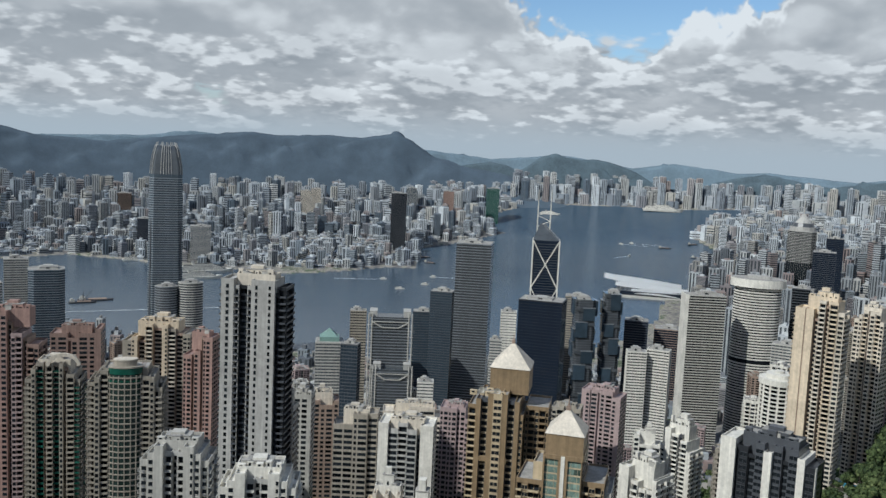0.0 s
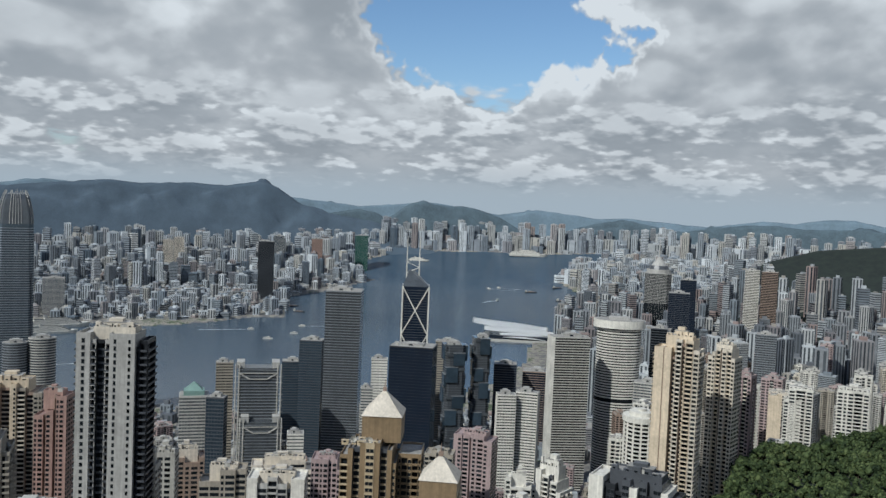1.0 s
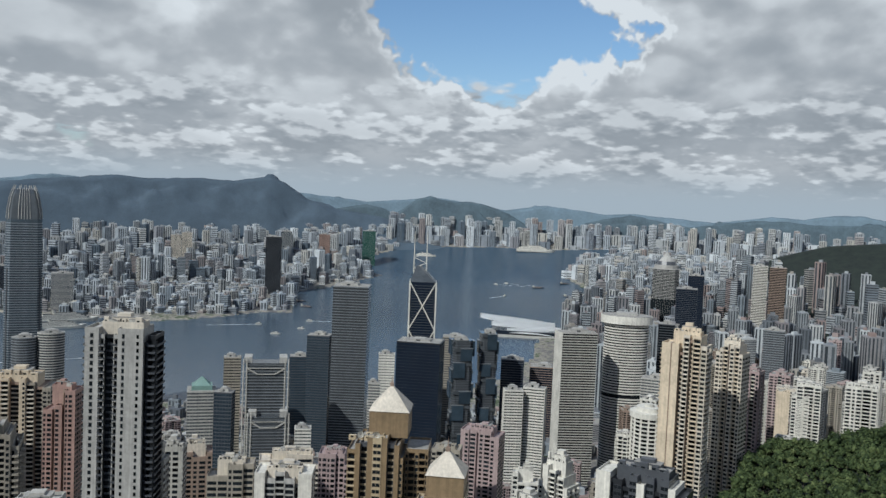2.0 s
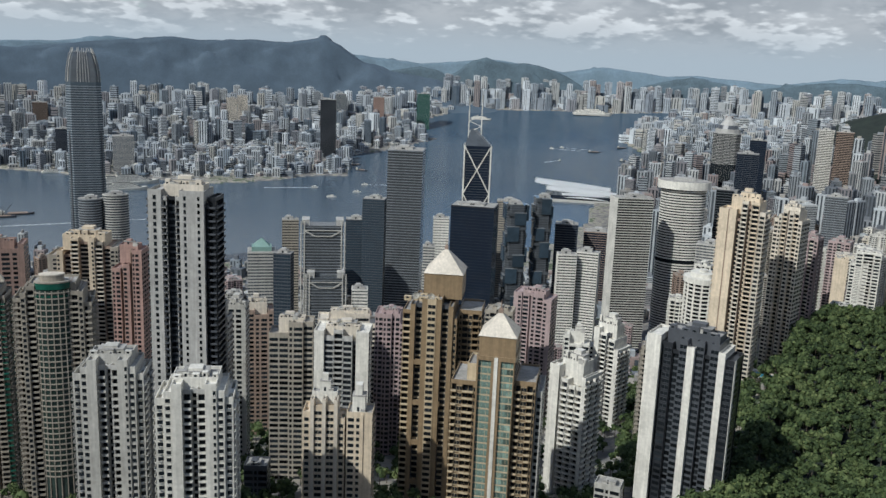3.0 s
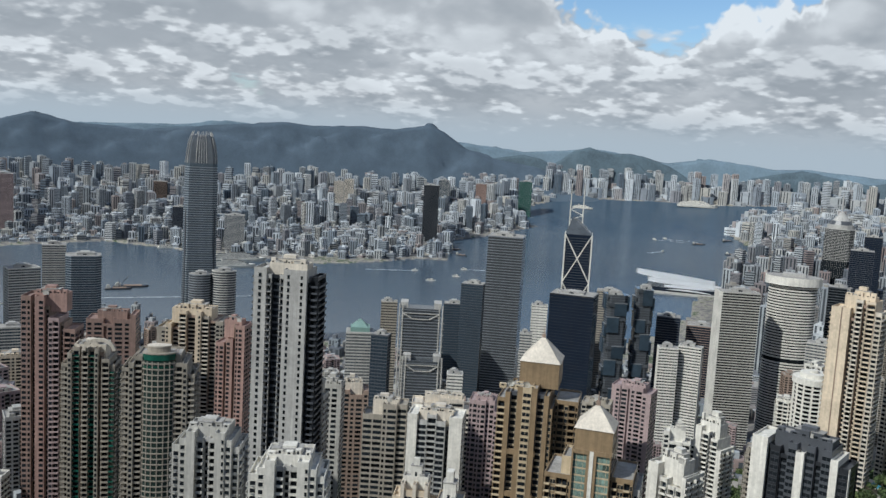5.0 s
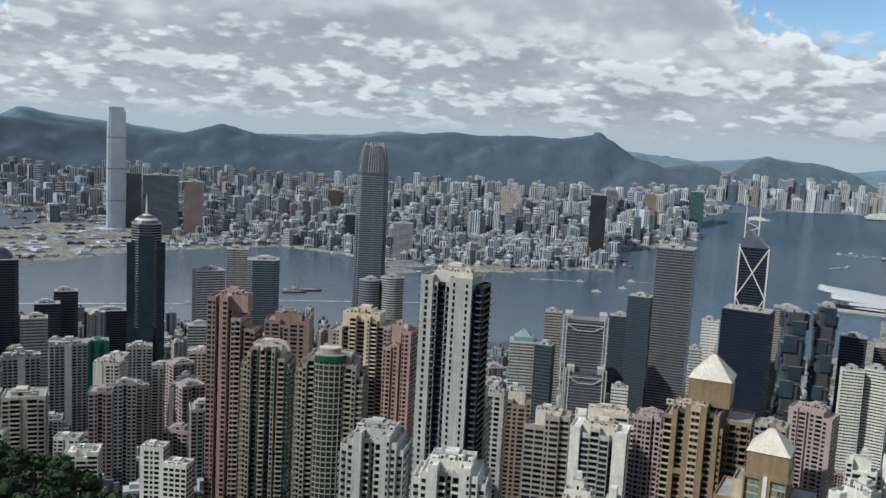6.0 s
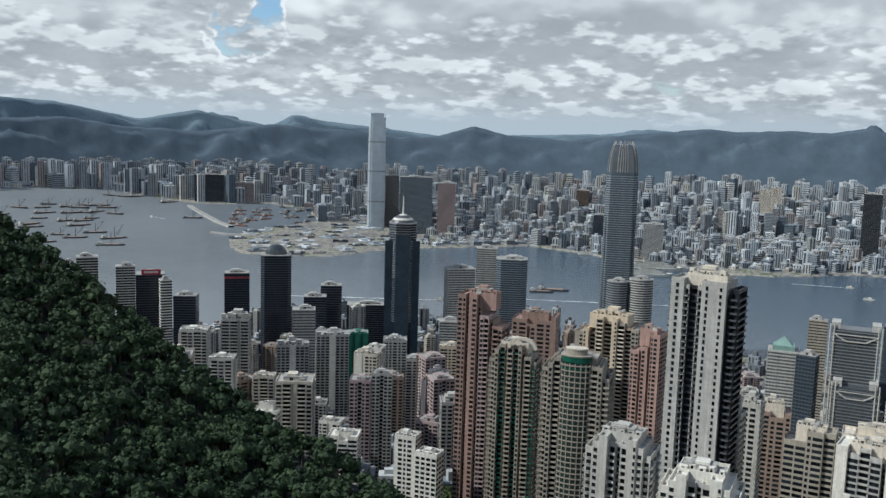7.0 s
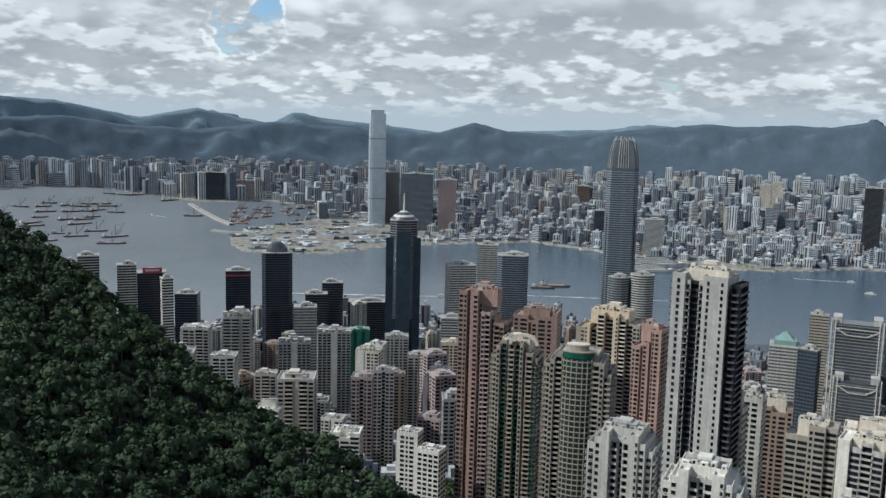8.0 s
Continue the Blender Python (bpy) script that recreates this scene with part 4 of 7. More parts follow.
def braced_tower(b, d, w, dep, top, rot):
    """Dark glass prism with crossed white braces, a sloping glass top and two masts."""
    thing, z0 = stand("office_tower", "dark glass tower with white crossed braces and twin masts", b, d, dep, rot, base=8)
    h = top - z0
    x = w / 2
    bm = bmesh.new()
    lo = [bm.verts.new(p) for p in ((-x, -x, 0), (x, -x, 0), (x, x, 0), (-x, x, 0))]
    up = [bm.verts.new(p) for p in ((-x, -x, h), (x, -x, h), (x, x, h), (-x, x, h))]
    for i in range(4):
        bm.faces.new((lo[i], lo[(i + 1) % 4], up[(i + 1) % 4], up[i]))
    part("glass_shaft", bm, GLASS["navy"], thing)
    bm = bmesh.new()
    base = [bm.verts.new(p) for p in ((-x, -x, h), (x, -x, h), (x, x, h), (-x, x, h))]
    apex = [bm.verts.new((-x * 0.55, -x * 0.1, h + w * 0.62)), bm.verts.new((-x * 0.2, x * 0.5, h + w * 0.62))]
    for f in ((0, 1, 4), (1, 2, 5, 4), (2, 3, 5), (3, 0, 4, 5)):
        bm.faces.new([(base + apex)[i] for i in f])
    part("sloping_top", bm, GLASS["grey"], thing, "pale sloping glass top")
    cell = h / 4.0
    for q in range(4):
        a = q * math.pi / 2
        for k in range(4):
            for s in (-1, 1):
                bm = bmesh.new()
                p = [(s * x, -x - 0.2, h - k * cell), (-s * x, -x - 0.2, h - (k + 1) * cell)]
                p = [(u * math.cos(a) - v * math.sin(a), u * math.sin(a) + v * math.cos(a), z) for u, v, z in p]
                beam(bm, p[0], p[1], 0.85)
                part("brace", bm, WALL["white"], thing)
        bm = bmesh.new()
        beam(bm, (x * math.cos(a) + x * math.sin(a), x * math.sin(a) - x * math.cos(a), 0), (x * math.cos(a) + x * math.sin(a), x * math.sin(a) - x * math.cos(a), h), 1.1)
        part("corner_post", bm, WALL["white"], thing)
    me = boxes_mesh("floor_line", [(-x - 0.1, x + 0.1, -x - 0.1, x + 0.1, 0, 0.7, 0, 0)], [WALL["dark"]])
    for k in range(1, int(h / 4)):
        share("floor_line", me, thing, (0, 0, k * 4.0))
    for mx in (-0.95, 0.25):
        bm = bmesh.new()
        for a, r0, r1 in ((0, 0.9, 0.9), (1, 0.9, 0.35)):
            z1 = h + w * (0.25 if a == 0 else 0.95)
            z2 = h + w * (0.95 if a == 0 else 1.9)
            ring(bm, [(mx * x * 0.8 + px, py) for px, py in oval(r0, r0, 8)], z1, z2, top=[(mx * x * 0.8 + px, py) for px, py in oval(r1, r1, 8)])
        part("mast", bm, WALL["white"], thing, "slim white mast")
    for k in range(4):
        bm = bmesh.new()
        z1, z2 = h + w * (0.3 + 0.2 * k), h + w * (0.5 + 0.2 * k)
        s = 1 if k % 2 else -1
        beam(bm, (-0.95 * x * 0.8 if s > 0 else 0.25 * x * 0.8, 0, z1), (0.25 * x * 0.8 if s > 0 else -0.95 * x * 0.8, 0, z2), 0.45)
        part("mast_brace", bm, WALL["white"], thing)
    TAKEN.append((*polar(b, d + dep * 0.45), w))


def hung_bank(b, d, w, dep, top, rot):
    """Grey steel office hung from storey-high trusses between round masts, in stepped bays."""
    thing, z0 = stand("office_tower", "grey steel office building hung from exposed trusses and masts", b, d, dep, rot, base=8)
    h = top - z0
    bays = [(-w / 2, w / 2, -dep * 0.1, dep / 2, 1.0), (-w * 0.38, w / 2 + 2, -dep / 2, -dep * 0.1, 0.64)]
    for x0, x1, y0, y1, k in bays:
        hh = h * k
        mesh_part("glass_bay", [(x0 + 5, x1 - 5, y0 + 1.5, y1, 0, hh - 3, 0, 0)], [GLASS["grey"]], thing)
        me = boxes_mesh("floor_slab", [(x0 + 4.5, x1 - 4.5, y0 + 1.1, y1 + 0.2, 0, 1.3, 0, 0)], [WALL["steel"]])
        for f in range(int(hh / 4.1)):
            share("floor_slab", me, thing, (0, 0, f * 4.1))
        for xm in (x0 + 2, x0 + 6.5, x1 - 6.5, x1 - 2):
            bm = bmesh.new()
            ring(bm, [(xm + p, y0 + 0.8 + q) for p, q in oval(0.9, 0.9, 8)], 0, hh + 3)
            for f in range(int(hh / 8)):
                box(bm, xm - 2.1, xm + 2.1, y0 + 0.3, y0 + 1.1, f * 8, f * 8 + 0.8)
            part("mast", bm, WALL["offwhite"], thing)
        for lv in ((0.95, 0.62, 0.3) if k == 1 else (0.93, 0.5)):
            z = hh * lv
            xm = (x0 + x1) / 2
            for s in (-1, 1):
                bm = bmesh.new()
                xe = x1 - 6.5 if s > 0 else x0 + 6.5
                beam(bm, (xe, y0 + 0.4, z), (xm + s * (xe - xm) * s * 0.45, y0 + 0.4, z - 8), 0.75)
                beam(bm, (xm + s * (xe - xm) * s * 0.45, y0 + 0.4, z - 8), (xm, y0 + 0.4, z - 8), 0.6)
                beam(bm, (xe, y0 + 0.4, z), (xm, y0 + 0.4, z), 0.5)
                part("truss", bm, WALL["offwhite"], thing)
        for xc in (x0 + 8, x1 - 9):
            mesh_part("roof_plant", [(xc - 5, xc + 5, y0 + 3, y1 - 2, hh - 3, hh + 5, 0, 0), (xc - 5.3, xc + 5.3, y0 + 2.7, y1 - 1.7, hh + 4, hh + 4.5, 1, 0)], [WALL["grey"], WALL["offwhite"]], thing)
    TAKEN.append((*polar(b, d + dep * 0.45), w * 0.75))


def clasped_tower(b, d, w, dep, top, rot, seed):
    """Silver glass tower with pods that clasp its shaft at staggered heights."""
    thing, z0 = stand("office_tower", "silver glass tower with clasping bays at staggered heights", b, d, dep, rot, base=10, group="twin office towers")
    h = top - z0
    x, c = w * 0.40, w * 0.13

    def pts(s):
        a = x * s
        return [(-a + c, -a), (a - c, -a), (a, -a + c), (a, a - c), (a - c, a), (-a + c, a), (-a, a - c), (-a, -a + c)]

    bm = bmesh.new()
    ring(bm, pts(1), 0, h)
    part("glass_shaft", bm, GLASS["grey"], thing)
    bm = bmesh.new()
    ring(bm, pts(1.02), 0, 1.0)
    me = bpy.data.meshes.new("spandrel")
    bm.to_mesh(me)
    bm.free()
    me.materials.append(WALL["dark"])
    for k in range(int(h / 3.9)):
        share("spandrel", me, thing, (0, 0, k * 3.9))
    cell = h / 6
    for k in range(6):
        for q in range(4):
            off = ((k + q + seed) % 2) * 0.35
            z0b, z1b = (k + off * 0.6) * cell + 2, (k + 0.62 + off) * cell
            if z1b > h:
                continue
            s = 1 if (k + q) % 2 else -1
            mesh_part("clasping_bay", [(-x * 0.2 + s * x * 0.35 - x * 0.45, -x * 0.2 + s * x * 0.35 + x * 0.75, -x - 2.6, -x + 0.5, z0b, z1b, 0, q), (-x * 0.95, x * 0.95, -x - 1.6, -x + 0.5, z1b - 5, z1b - 0.5, 1, q),
                                       (-x * 0.2 + s * x * 0.35 - x * 0.5, -x * 0.2 + s * x * 0.35 + x * 0.8, -x - 2.8, -x + 0.5, z1b, z1b + 1, 2, q)], [GLASS["blue"], GLASS["grey"], WALL["steel"]], thing)
    roof_kit(thing, -x, x, -x, x, h, "grey", seed, 0.6, 6, 1)
    TAKEN.append((*polar(b, d + dep * 0.45), w * 0.75))


def wing_hall(b, d, w, dep, top, rot):
    """Exhibition hall on the water with a white roof of overlapping curved shells."""
    thing, z0 = stand("exhibition_hall", "waterfront hall under sweeping white curved shell roofs", b, d, dep, rot, base=5)
    h = top - z0
    bm = bmesh.new()
    ring(bm, [(-w * 0.36, -dep * 0.30), (w * 0.44, -dep * 0.30), (w * 0.44, dep * 0.36), (-w * 0.30, dep * 0.36)], 0, h * 0.5)
    part("glass_hall", bm, GLASS["navy"], thing, "dark glazed hall")
    bm = bmesh.new()
    ring(bm, [(-w * 0.42, -dep * 0.42), (w * 0.5, -dep * 0.42), (w * 0.5, dep * 0.42), (-w * 0.40, dep * 0.42)], 0, h * 0.16)
    part("podium", bm, WALL["offwhite"], thing, "pale podium terrace")
    # shells: x from, x to, y from, y to, height, lift of the tip, bow
    for xa, xb, ya, yb, zk, tip, bow in ((-0.56, 0.40, 0.02, 0.40, 0.86, 0.62, 0.34), (-0.40, 0.52, -0.16, 0.06, 0.66, 0.34, 0.30), (-0.20, 0.44, -0.34, -0.12, 0.40, 0.16, 0.28)):
        nu, nv = 28, 8
        bm = bmesh.new()
        grid = []
        for a in range(nu + 1):
            u = a / nu
            width = 0.25 + 0.75 * math.sin(math.pi * (0.12 + 0.80 * u)) ** 0.8
            for c in range(nv + 1):
                s2 = c / nv - 0.5
                zz = zk + tip * (1 - u) ** 3 + bow * math.sin(math.pi * min(1.0, u * 1.08)) * 0.5 - 0.30 * (s2 - 0.1) ** 2 * 4 * bow + 0.22 * s2
                grid.append(bm.verts.new(((xa + (xb - xa) * u) * w, ((ya + yb) / 2 + s2 * (yb - ya) * width) * dep, h * zz)))
        for a in range(nu):
            for c in range(nv):
                bm.faces.new((grid[a * (nv + 1) + c], grid[(a + 1) * (nv + 1) + c], grid[(a + 1) * (nv + 1) + c + 1], grid[a * (nv + 1) + c + 1]))
        bmesh.ops.solidify(bm, geom=bm.faces[:], thickness=1.6)
        for f in bm.faces:
            f.smooth = True
        part("roof_shell", bm, WALL["shell"], thing, "white curved metal roof shell")
    TAKEN.append((*polar(b, d + dep * 0.45), w * 0.62))


def banded_hotel(b, d, w, dep, top, rot):
    """Oval hotel with white bands at every floor and a broad white crown."""
    thing, h = office("oval hotel tower with white floor bands and a broad white crown", b, d, w * 0.84, dep * 0.84, top, rot, "dark", "white", 3.9, 0.52, "oval", "none", "hotel_tower", bandout=0.5)
    bm = bmesh.new()
    ring(bm, oval(w / 2, dep / 2, 36), h, h + 11)
    part("crown_ring", bm, WALL["white"], thing, "broad white crown ring")
    bm = bmesh.new()
    ring(bm, oval(w / 2 - 1.2, dep / 2 - 1.2, 36), h + 11, h + 11.6)
    part("roof", bm, WALL["concrete"], thing)
    bm = bmesh.new()
    ring(bm, oval(w * 0.42 + 0.8, dep * 0.42 + 0.8, 36), h * 0.53, h * 0.53 + 4.4)
    part("plant_belt", bm, GLASS["dark"], thing, "dark belt half-way up")
    mesh_part("lift_house", [(-w * 0.2, w * 0.2, -dep * 0.15, dep * 0.2, h + 11.6, h + 15, 0, 0)], [WALL["grey"]], thing)


def drum_flats(b, d, w, dep, top, rot):
    """Round apartment tower: white fins, dark balcony bays and a white ring on top."""
    thing, h = office("round white apartment tower with dark balcony bays and a ring roof", b, d, w * 0.9, dep * 0.9, top, rot, "dark", "white", 3.3, 0.34, "oval", "none", "apartment_tower", bandout=0.7)
    for i in range(14):
        bm = bmesh.new()
        a = (i + 0.5) * 2 * math.pi / 14
        x, y = w * 0.47 * math.cos(a), dep * 0.47 * math.sin(a)
        beam(bm, (x, y, 0), (x, y, h), 0.75)
        part("fin", bm, WALL["white"], thing)
    for z0, z1, k in ((h, h + 4.5, 0.52), (h + 4.5, h + 8, 0.34), (h + 8, h + 10, 0.12)):
        bm = bmesh.new()
        ring(bm, oval(w * k, dep * k, 28), z0, z1)
        part("roof_ring", bm, WALL["white"], thing)


def spire_tower(b, d, w, dep, top, rot):
    """Dark star-shaped glass tower with a stepped dome and a mast."""
    thing, h = office("dark blue glass skyscraper with stepped dome and mast", b, d, w * 0.78, dep * 0.78, top, rot, "navy", "steel", 4.0, 0.22, "box", "none", corner=w * 0.2, mullions=4)
    for sx in (-1, 1):
        o = mesh_part("glass_wing", [(sx * w * 0.36 - w * 0.14, sx * w * 0.36 + w * 0.14, -dep * 0.3, dep * 0.3, 0, h * 0.9, 0, 0)], [GLASS["blue"]], thing)
        mesh_part("glass_wing", [(-dep * 0.2, dep * 0.2, -w * 0.46, -w * 0.34, 0, h * 0.93, 0, 0 if sx < 0 else 2)], [GLASS["blue"]], thing)
    for z0, z1, r0, r1, m in ((h + 1, h + 6, 0.36, 0.32, "dark"), (h + 6, h + 9, 0.30, 0.26, "white"), (h + 9, h + 13, 0.24, 0.16, "dark"), (h + 13, h + 15, 0.12, 0.08, "white"), (h + 15, h + 44, 0.03, 0.01, "white")):
        bm = bmesh.new()
        ring(bm, oval(w * r0, w * r0, 16), z0, z1, top=oval(w * r1, w * r1, 16))
        part("mast" if z1 > h + 20 else "crown_tier", bm, WALL[m], thing)


def dome_office(b, d, w, dep, top, rot):
    thing, h = office("navy blue glass office tower with a domed rooftop frame", b, d, w, dep, top, rot, "navy", "dark", 3.9, 0.3, "box", "none", corner=w * 0.12)
    bm = bmesh.new()
    n = 14
    for k in range(4):
        a0, a1 = k * math.pi / 8, (k + 1) * math.pi / 8
        ring(bm, oval(w * 0.36 * math.cos(a0), w * 0.3 * math.cos(a0), n), h + 2 + w * 0.34 * math.sin(a0), h + 2 + w * 0.34 * math.sin(a1), top=oval(max(0.05, w * 0.36 * math.cos(a1)), max(0.05, w * 0.3 * math.cos(a1)), n), cap=False)
    part("dome", bm, GLASS["grey"], thing, "grey ribbed glass dome")


def pyramid_block(b, d, w, dep, top, rot, tall):
    """Golden-brown apartment tower under a pale pyramid roof."""
    thing, z0 = stand("apartment_tower", "golden brown apartment tower with a pale pyramid roof", b, d, dep, rot, group="pyramid-roofed towers")
    h = top - z0
    if tall:
        at = -w * 0.5
        for share_w, back, drop, pattern, own in ((0.10, 1.4, 2, "T", "gold"), (0.06, 0.4, 1, "b", "gold"), (0.09, 2.2, 1, "d", "dark"), (0.07, 0.3, 0, "b", "gold"), (0.11, 0.0, 0, "W", "goldlight"), (0.07, 0.3, 0, "b", "gold"), (0.09, 2.2, 1, "d", "dark"), (0.06, 0.4, 1, "b", "gold"), (0.05, 1.4, 3, "v", "gold")):
            last = share_w == 0.05
            block(thing, at, at + share_w * w, -dep / 2 + back, dep * 0.4, 0, h - drop * 3.25, own, (pattern, "wvBwv" if last else None, None, "wvwvw" if at < -w * 0.49 else None), 3.25, trim="goldlight", second="goldlight", single=True, deep=1.6, limit=14)
            at += share_w * w
        for xa in (-w * 0.295, -w * 0.03):
            for k in range(5):
                mesh_part("spandrel_panel", [(xa - w * 0.045, xa + w * 0.045, -dep / 2 + 0.6, -dep / 2 + 2.4, h - 34 - k * 22.0, h - 31.5 - k * 22.0, 0, 0)], [WALL["gold"]], thing)
        block(thing, w * 0.21, w * 0.5, -dep * 0.2, dep / 2, 0, h - 7, "gold", ("vBwBv", "wBw", None, None), 3.25, trim="goldlight", single=True)
        cx, r, zn = -w * 0.02, w * 0.25, h + 11.5
        block(thing, cx - r, cx + r, -dep * 0.18, -dep * 0.18 + 2 * r, h - 1, zn, "gold", (None, None, None, None), crown=0.4)
        yc = -dep * 0.18 + r
        roof_kit(thing, -w * 0.5, w * 0.0, -dep / 2, -dep * 0.2, h, "goldlight", 5, 0.3, 2.5, 2, 2)
    else:
        block(thing, -w * 0.22, w * 0.2, -dep / 2, dep * 0.3, 0, h, "gold", ("pggbPbggp", "wvw", None, "wvw"), 3.25, tint="jade", trim="goldlight", single=True, deep=1.6)
        block(thing, -w * 0.5, -w * 0.225, -dep * 0.42, dep * 0.4, 0, h - 13, "gold", ("TWTTv", "w", None, "wTTw"), 3.25, trim="goldlight", second="goldlight", single=True)
        block(thing, w * 0.205, w * 0.43, -dep * 0.4, dep * 0.4, 0, h - 11, "gold", ("TWTv", "wTvTw", None, None), 3.25, trim="goldlight", single=True)
        block(thing, -w * 0.34, -w * 0.226, -dep * 0.3, dep * 0.2, h - 13, h - 6, "goldlight", (None,) * 4)
        block(thing, w * 0.435, w * 0.5, -dep * 0.3, dep * 0.4, 0, h - 16, "offwhite", ("v", "wvwvw", None, None), 3.25)
        cx, r, zn = -w * 0.01, w * 0.2, h + 9
        yc = -dep * 0.42 + r
        block(thing, cx - r, cx + r, yc - r, yc + r, h - 1, zn, "gold", (None, None, None, None), crown=0.4)
    bm = bmesh.new()
    pyramid(bm, cx, yc, r + 0.5, zn + 0.4, zn + 0.4 + r * 1.15)
    part("pyramid_roof", bm, WALL["pale"], thing, "pale stone pyramid roof")
    bm = bmesh.new()
    box(bm, cx - 0.9, cx + 0.9, yc - 0.9, yc + 0.9, zn + r * 1.05, zn + r * 1.15 + 2)
    ring(bm, [(cx + p, yc + q) for p, q in oval(0.35, 0.35, 8)], zn + r * 1.15 + 2, zn + r * 1.15 + 6, top=[(cx + p, yc + q) for p, q in oval(0.08, 0.08, 8)])
    part("finial", bm, WALL["brown"], thing)
    TAKEN.append((*polar(b, d + dep * 0.45), max(w, dep) * 0.65))


def copper_crown(b, d, w, dep, top, rot):
    thing, h = office("grey office block with a stepped pale copper crown", b, d, w, dep, top, rot, "grey", "offwhite", 3.8, 0.45, "box", "none", mullions=3)
    bm = bmesh.new()
    box(bm, -w * 0.36, w * 0.36, -dep * 0.36, dep * 0.36, h + 1.6, h + 7)
    pyramid(bm, 0, 0, w * 0.3, h + 7, h + 16)
    part("crown", bm, WALL["greenroof"], thing, "grey-green stepped crown")

# ---------------------------------------------------------------- the harbour front's landmarks
needle_tower(b=31.20, d=1667, w=60.3, dep=60.3, top=412.6, rot=0)
glass_monolith(b=15.53, d=3560, w=63.2, dep=63.2, top=483.5, rot=8)
braced_tower(b=55.33, d=1340, w=39.8, dep=39.8, top=291.7, rot=0)
hung_bank(b=45.47, d=1180, w=63.3, dep=50.7, top=192.4, rot=0)
clasped_tower(b=58.00, d=1350, w=37.7, dep=37.7, top=203.1, rot=12, seed=1)
clasped_tower(b=59.70, d=1375, w=31.4, dep=31.4, top=212.2, rot=12, seed=2)
wing_hall(b=61.93, d=2720, w=253.8, dep=228.4, top=33.3, rot=0)
banded_hotel(b=68.46, d=1290, w=74.4, dep=52.1, top=250.7, rot=0)
drum_flats(b=70.16, d=720, w=29.8, dep=29.8, top=250.7, rot=0)
spire_tower(b=17.31, d=1425, w=56.4, dep=56.4, top=269.3, rot=0)
dome_office(b=9.21, d=1480, w=49.9, dep=44.9, top=206.2, rot=0)
pyramid_block(b=53.63, d=430, w=39.4, dep=31.5, top=300.4, rot=-6, tall=True)
pyramid_block(b=57.55, d=370, w=40.4, dep=30.3, top=292.5, rot=-6, tall=False)
copper_crown(b=41.53, d=1050, w=32.4, dep=29.2, top=184.3, rot=0)

# ---------------------------------------------------------------- office towers
office("tall dark grey office tower with close horizontal bands", b=50.79, d=1284, w=50.5, dep=50.5, top=285.4, rot=-6, glass="grey", band="steel", pitch=4.0, share_band=0.28, mullions=0, roofmat="concrete")
office("black glass office slab with a pale roof edge", b=55.34, d=1130, w=56.4, dep=39.5, top=232.7, rot=-10, glass="navy", band="black", pitch=3.9, share_band=0.1, bandout=0.03, high=3)
office("dark teal glass office tower with a red rooftop sign", b=48.80, d=1330, w=33.4, dep=26.7, top=205.4, rot=-10, glass="blue", band="dark", share_band=0.3, mullions=3)
office("teal glass office tower with twin white masts", b=47.59, d=1340, w=31.0, dep=24.8, top=171.4, rot=0, glass="blue", band="dark", share_band=0.25, mullions=3)
slab_hotel, slab_h = office("white-banded slab hotel with a blank pale end wall", b=65.35, d=1230, w=52.7, dep=26.4, top=241.0, rot=14, glass="dark", band="offwhite", pitch=3.6, share_band=0.42, bandout=0.4)
mesh_part("end_wall", [(-27.6, -26.9, -13.8, 13.8, 0, slab_h + 1.8, 0, 0)], [WALL["white"]], slab_hotel, "blank white end wall")
mesh_part("end_wall", [(-27.6, -22.6, -14.2, -13.7, 0, slab_h + 1.8, 0, 0)], [WALL["white"]], slab_hotel, "blank white end wall")
office("grey gridded concrete office block", b=70.38, d=1120, w=30.1, dep=21.1, top=206.4, rot=-8, glass="grey", band="offwhite", pitch=3.6, share_band=0.45, mullions=4, bandout=0.3)
office("dark tower with a white cap", b=70.93, d=1400, w=24.9, dep=24.9, top=239.6, rot=0, glass="dark", band="dark", share_band=0.25)
office("dark blue-grey office block behind the twin towers", b=61.34, d=1430, w=36.9, dep=29.5, top=162.2, rot=0, glass="navy", band="dark", share_band=0.3)
office("dark office block with brown flank", b=63.33, d=1480, w=44.2, dep=35.4, top=143.6, rot=0, glass="navy", band="brown", share_band=0.25)
office("beige office tower behind the twin towers", b=57.47, d=1480, w=36.8, dep=29.4, top=186.3, rot=0, glass="grey", band="beige", share_band=0.6)
office("white-clad office block with blank side wall", b=53.16, d=1260, w=22.8, dep=18.2, top=192.3, rot=0, glass="grey", band="white", share_band=0.75)
office("pale grey banded office block", b=52.41, d=1200, w=16.4, dep=16.4, top=162.8, rot=0, glass="grey", band="offwhite", share_band=0.55)
office("slim sand-coloured office tower", b=43.36, d=1260, w=23.1, dep=18.5, top=184.4, rot=0, glass="dark", band="beige", share_band=0.6, mullions=3)
office("blue glass office block with grey bands", b=42.93, d=1000, w=19.7, dep=15.7, top=193.6, rot=-14, glass="blue", band="dark", share_band=0.3, mullions=3)
office("low white office block among trees", b=47.92, d=1050, w=19.2, dep=19.2, top=138.5, rot=0, glass="grey", band="white", share_band=0.6, mullions=3)
office("white slab of flats with window rows", b=61.47, d=1000, w=21.0, dep=14.7, top=204.5, rot=8, glass="dark", band="white", pitch=3.3, share_band=0.55, mullions=3, bandout=0.3)
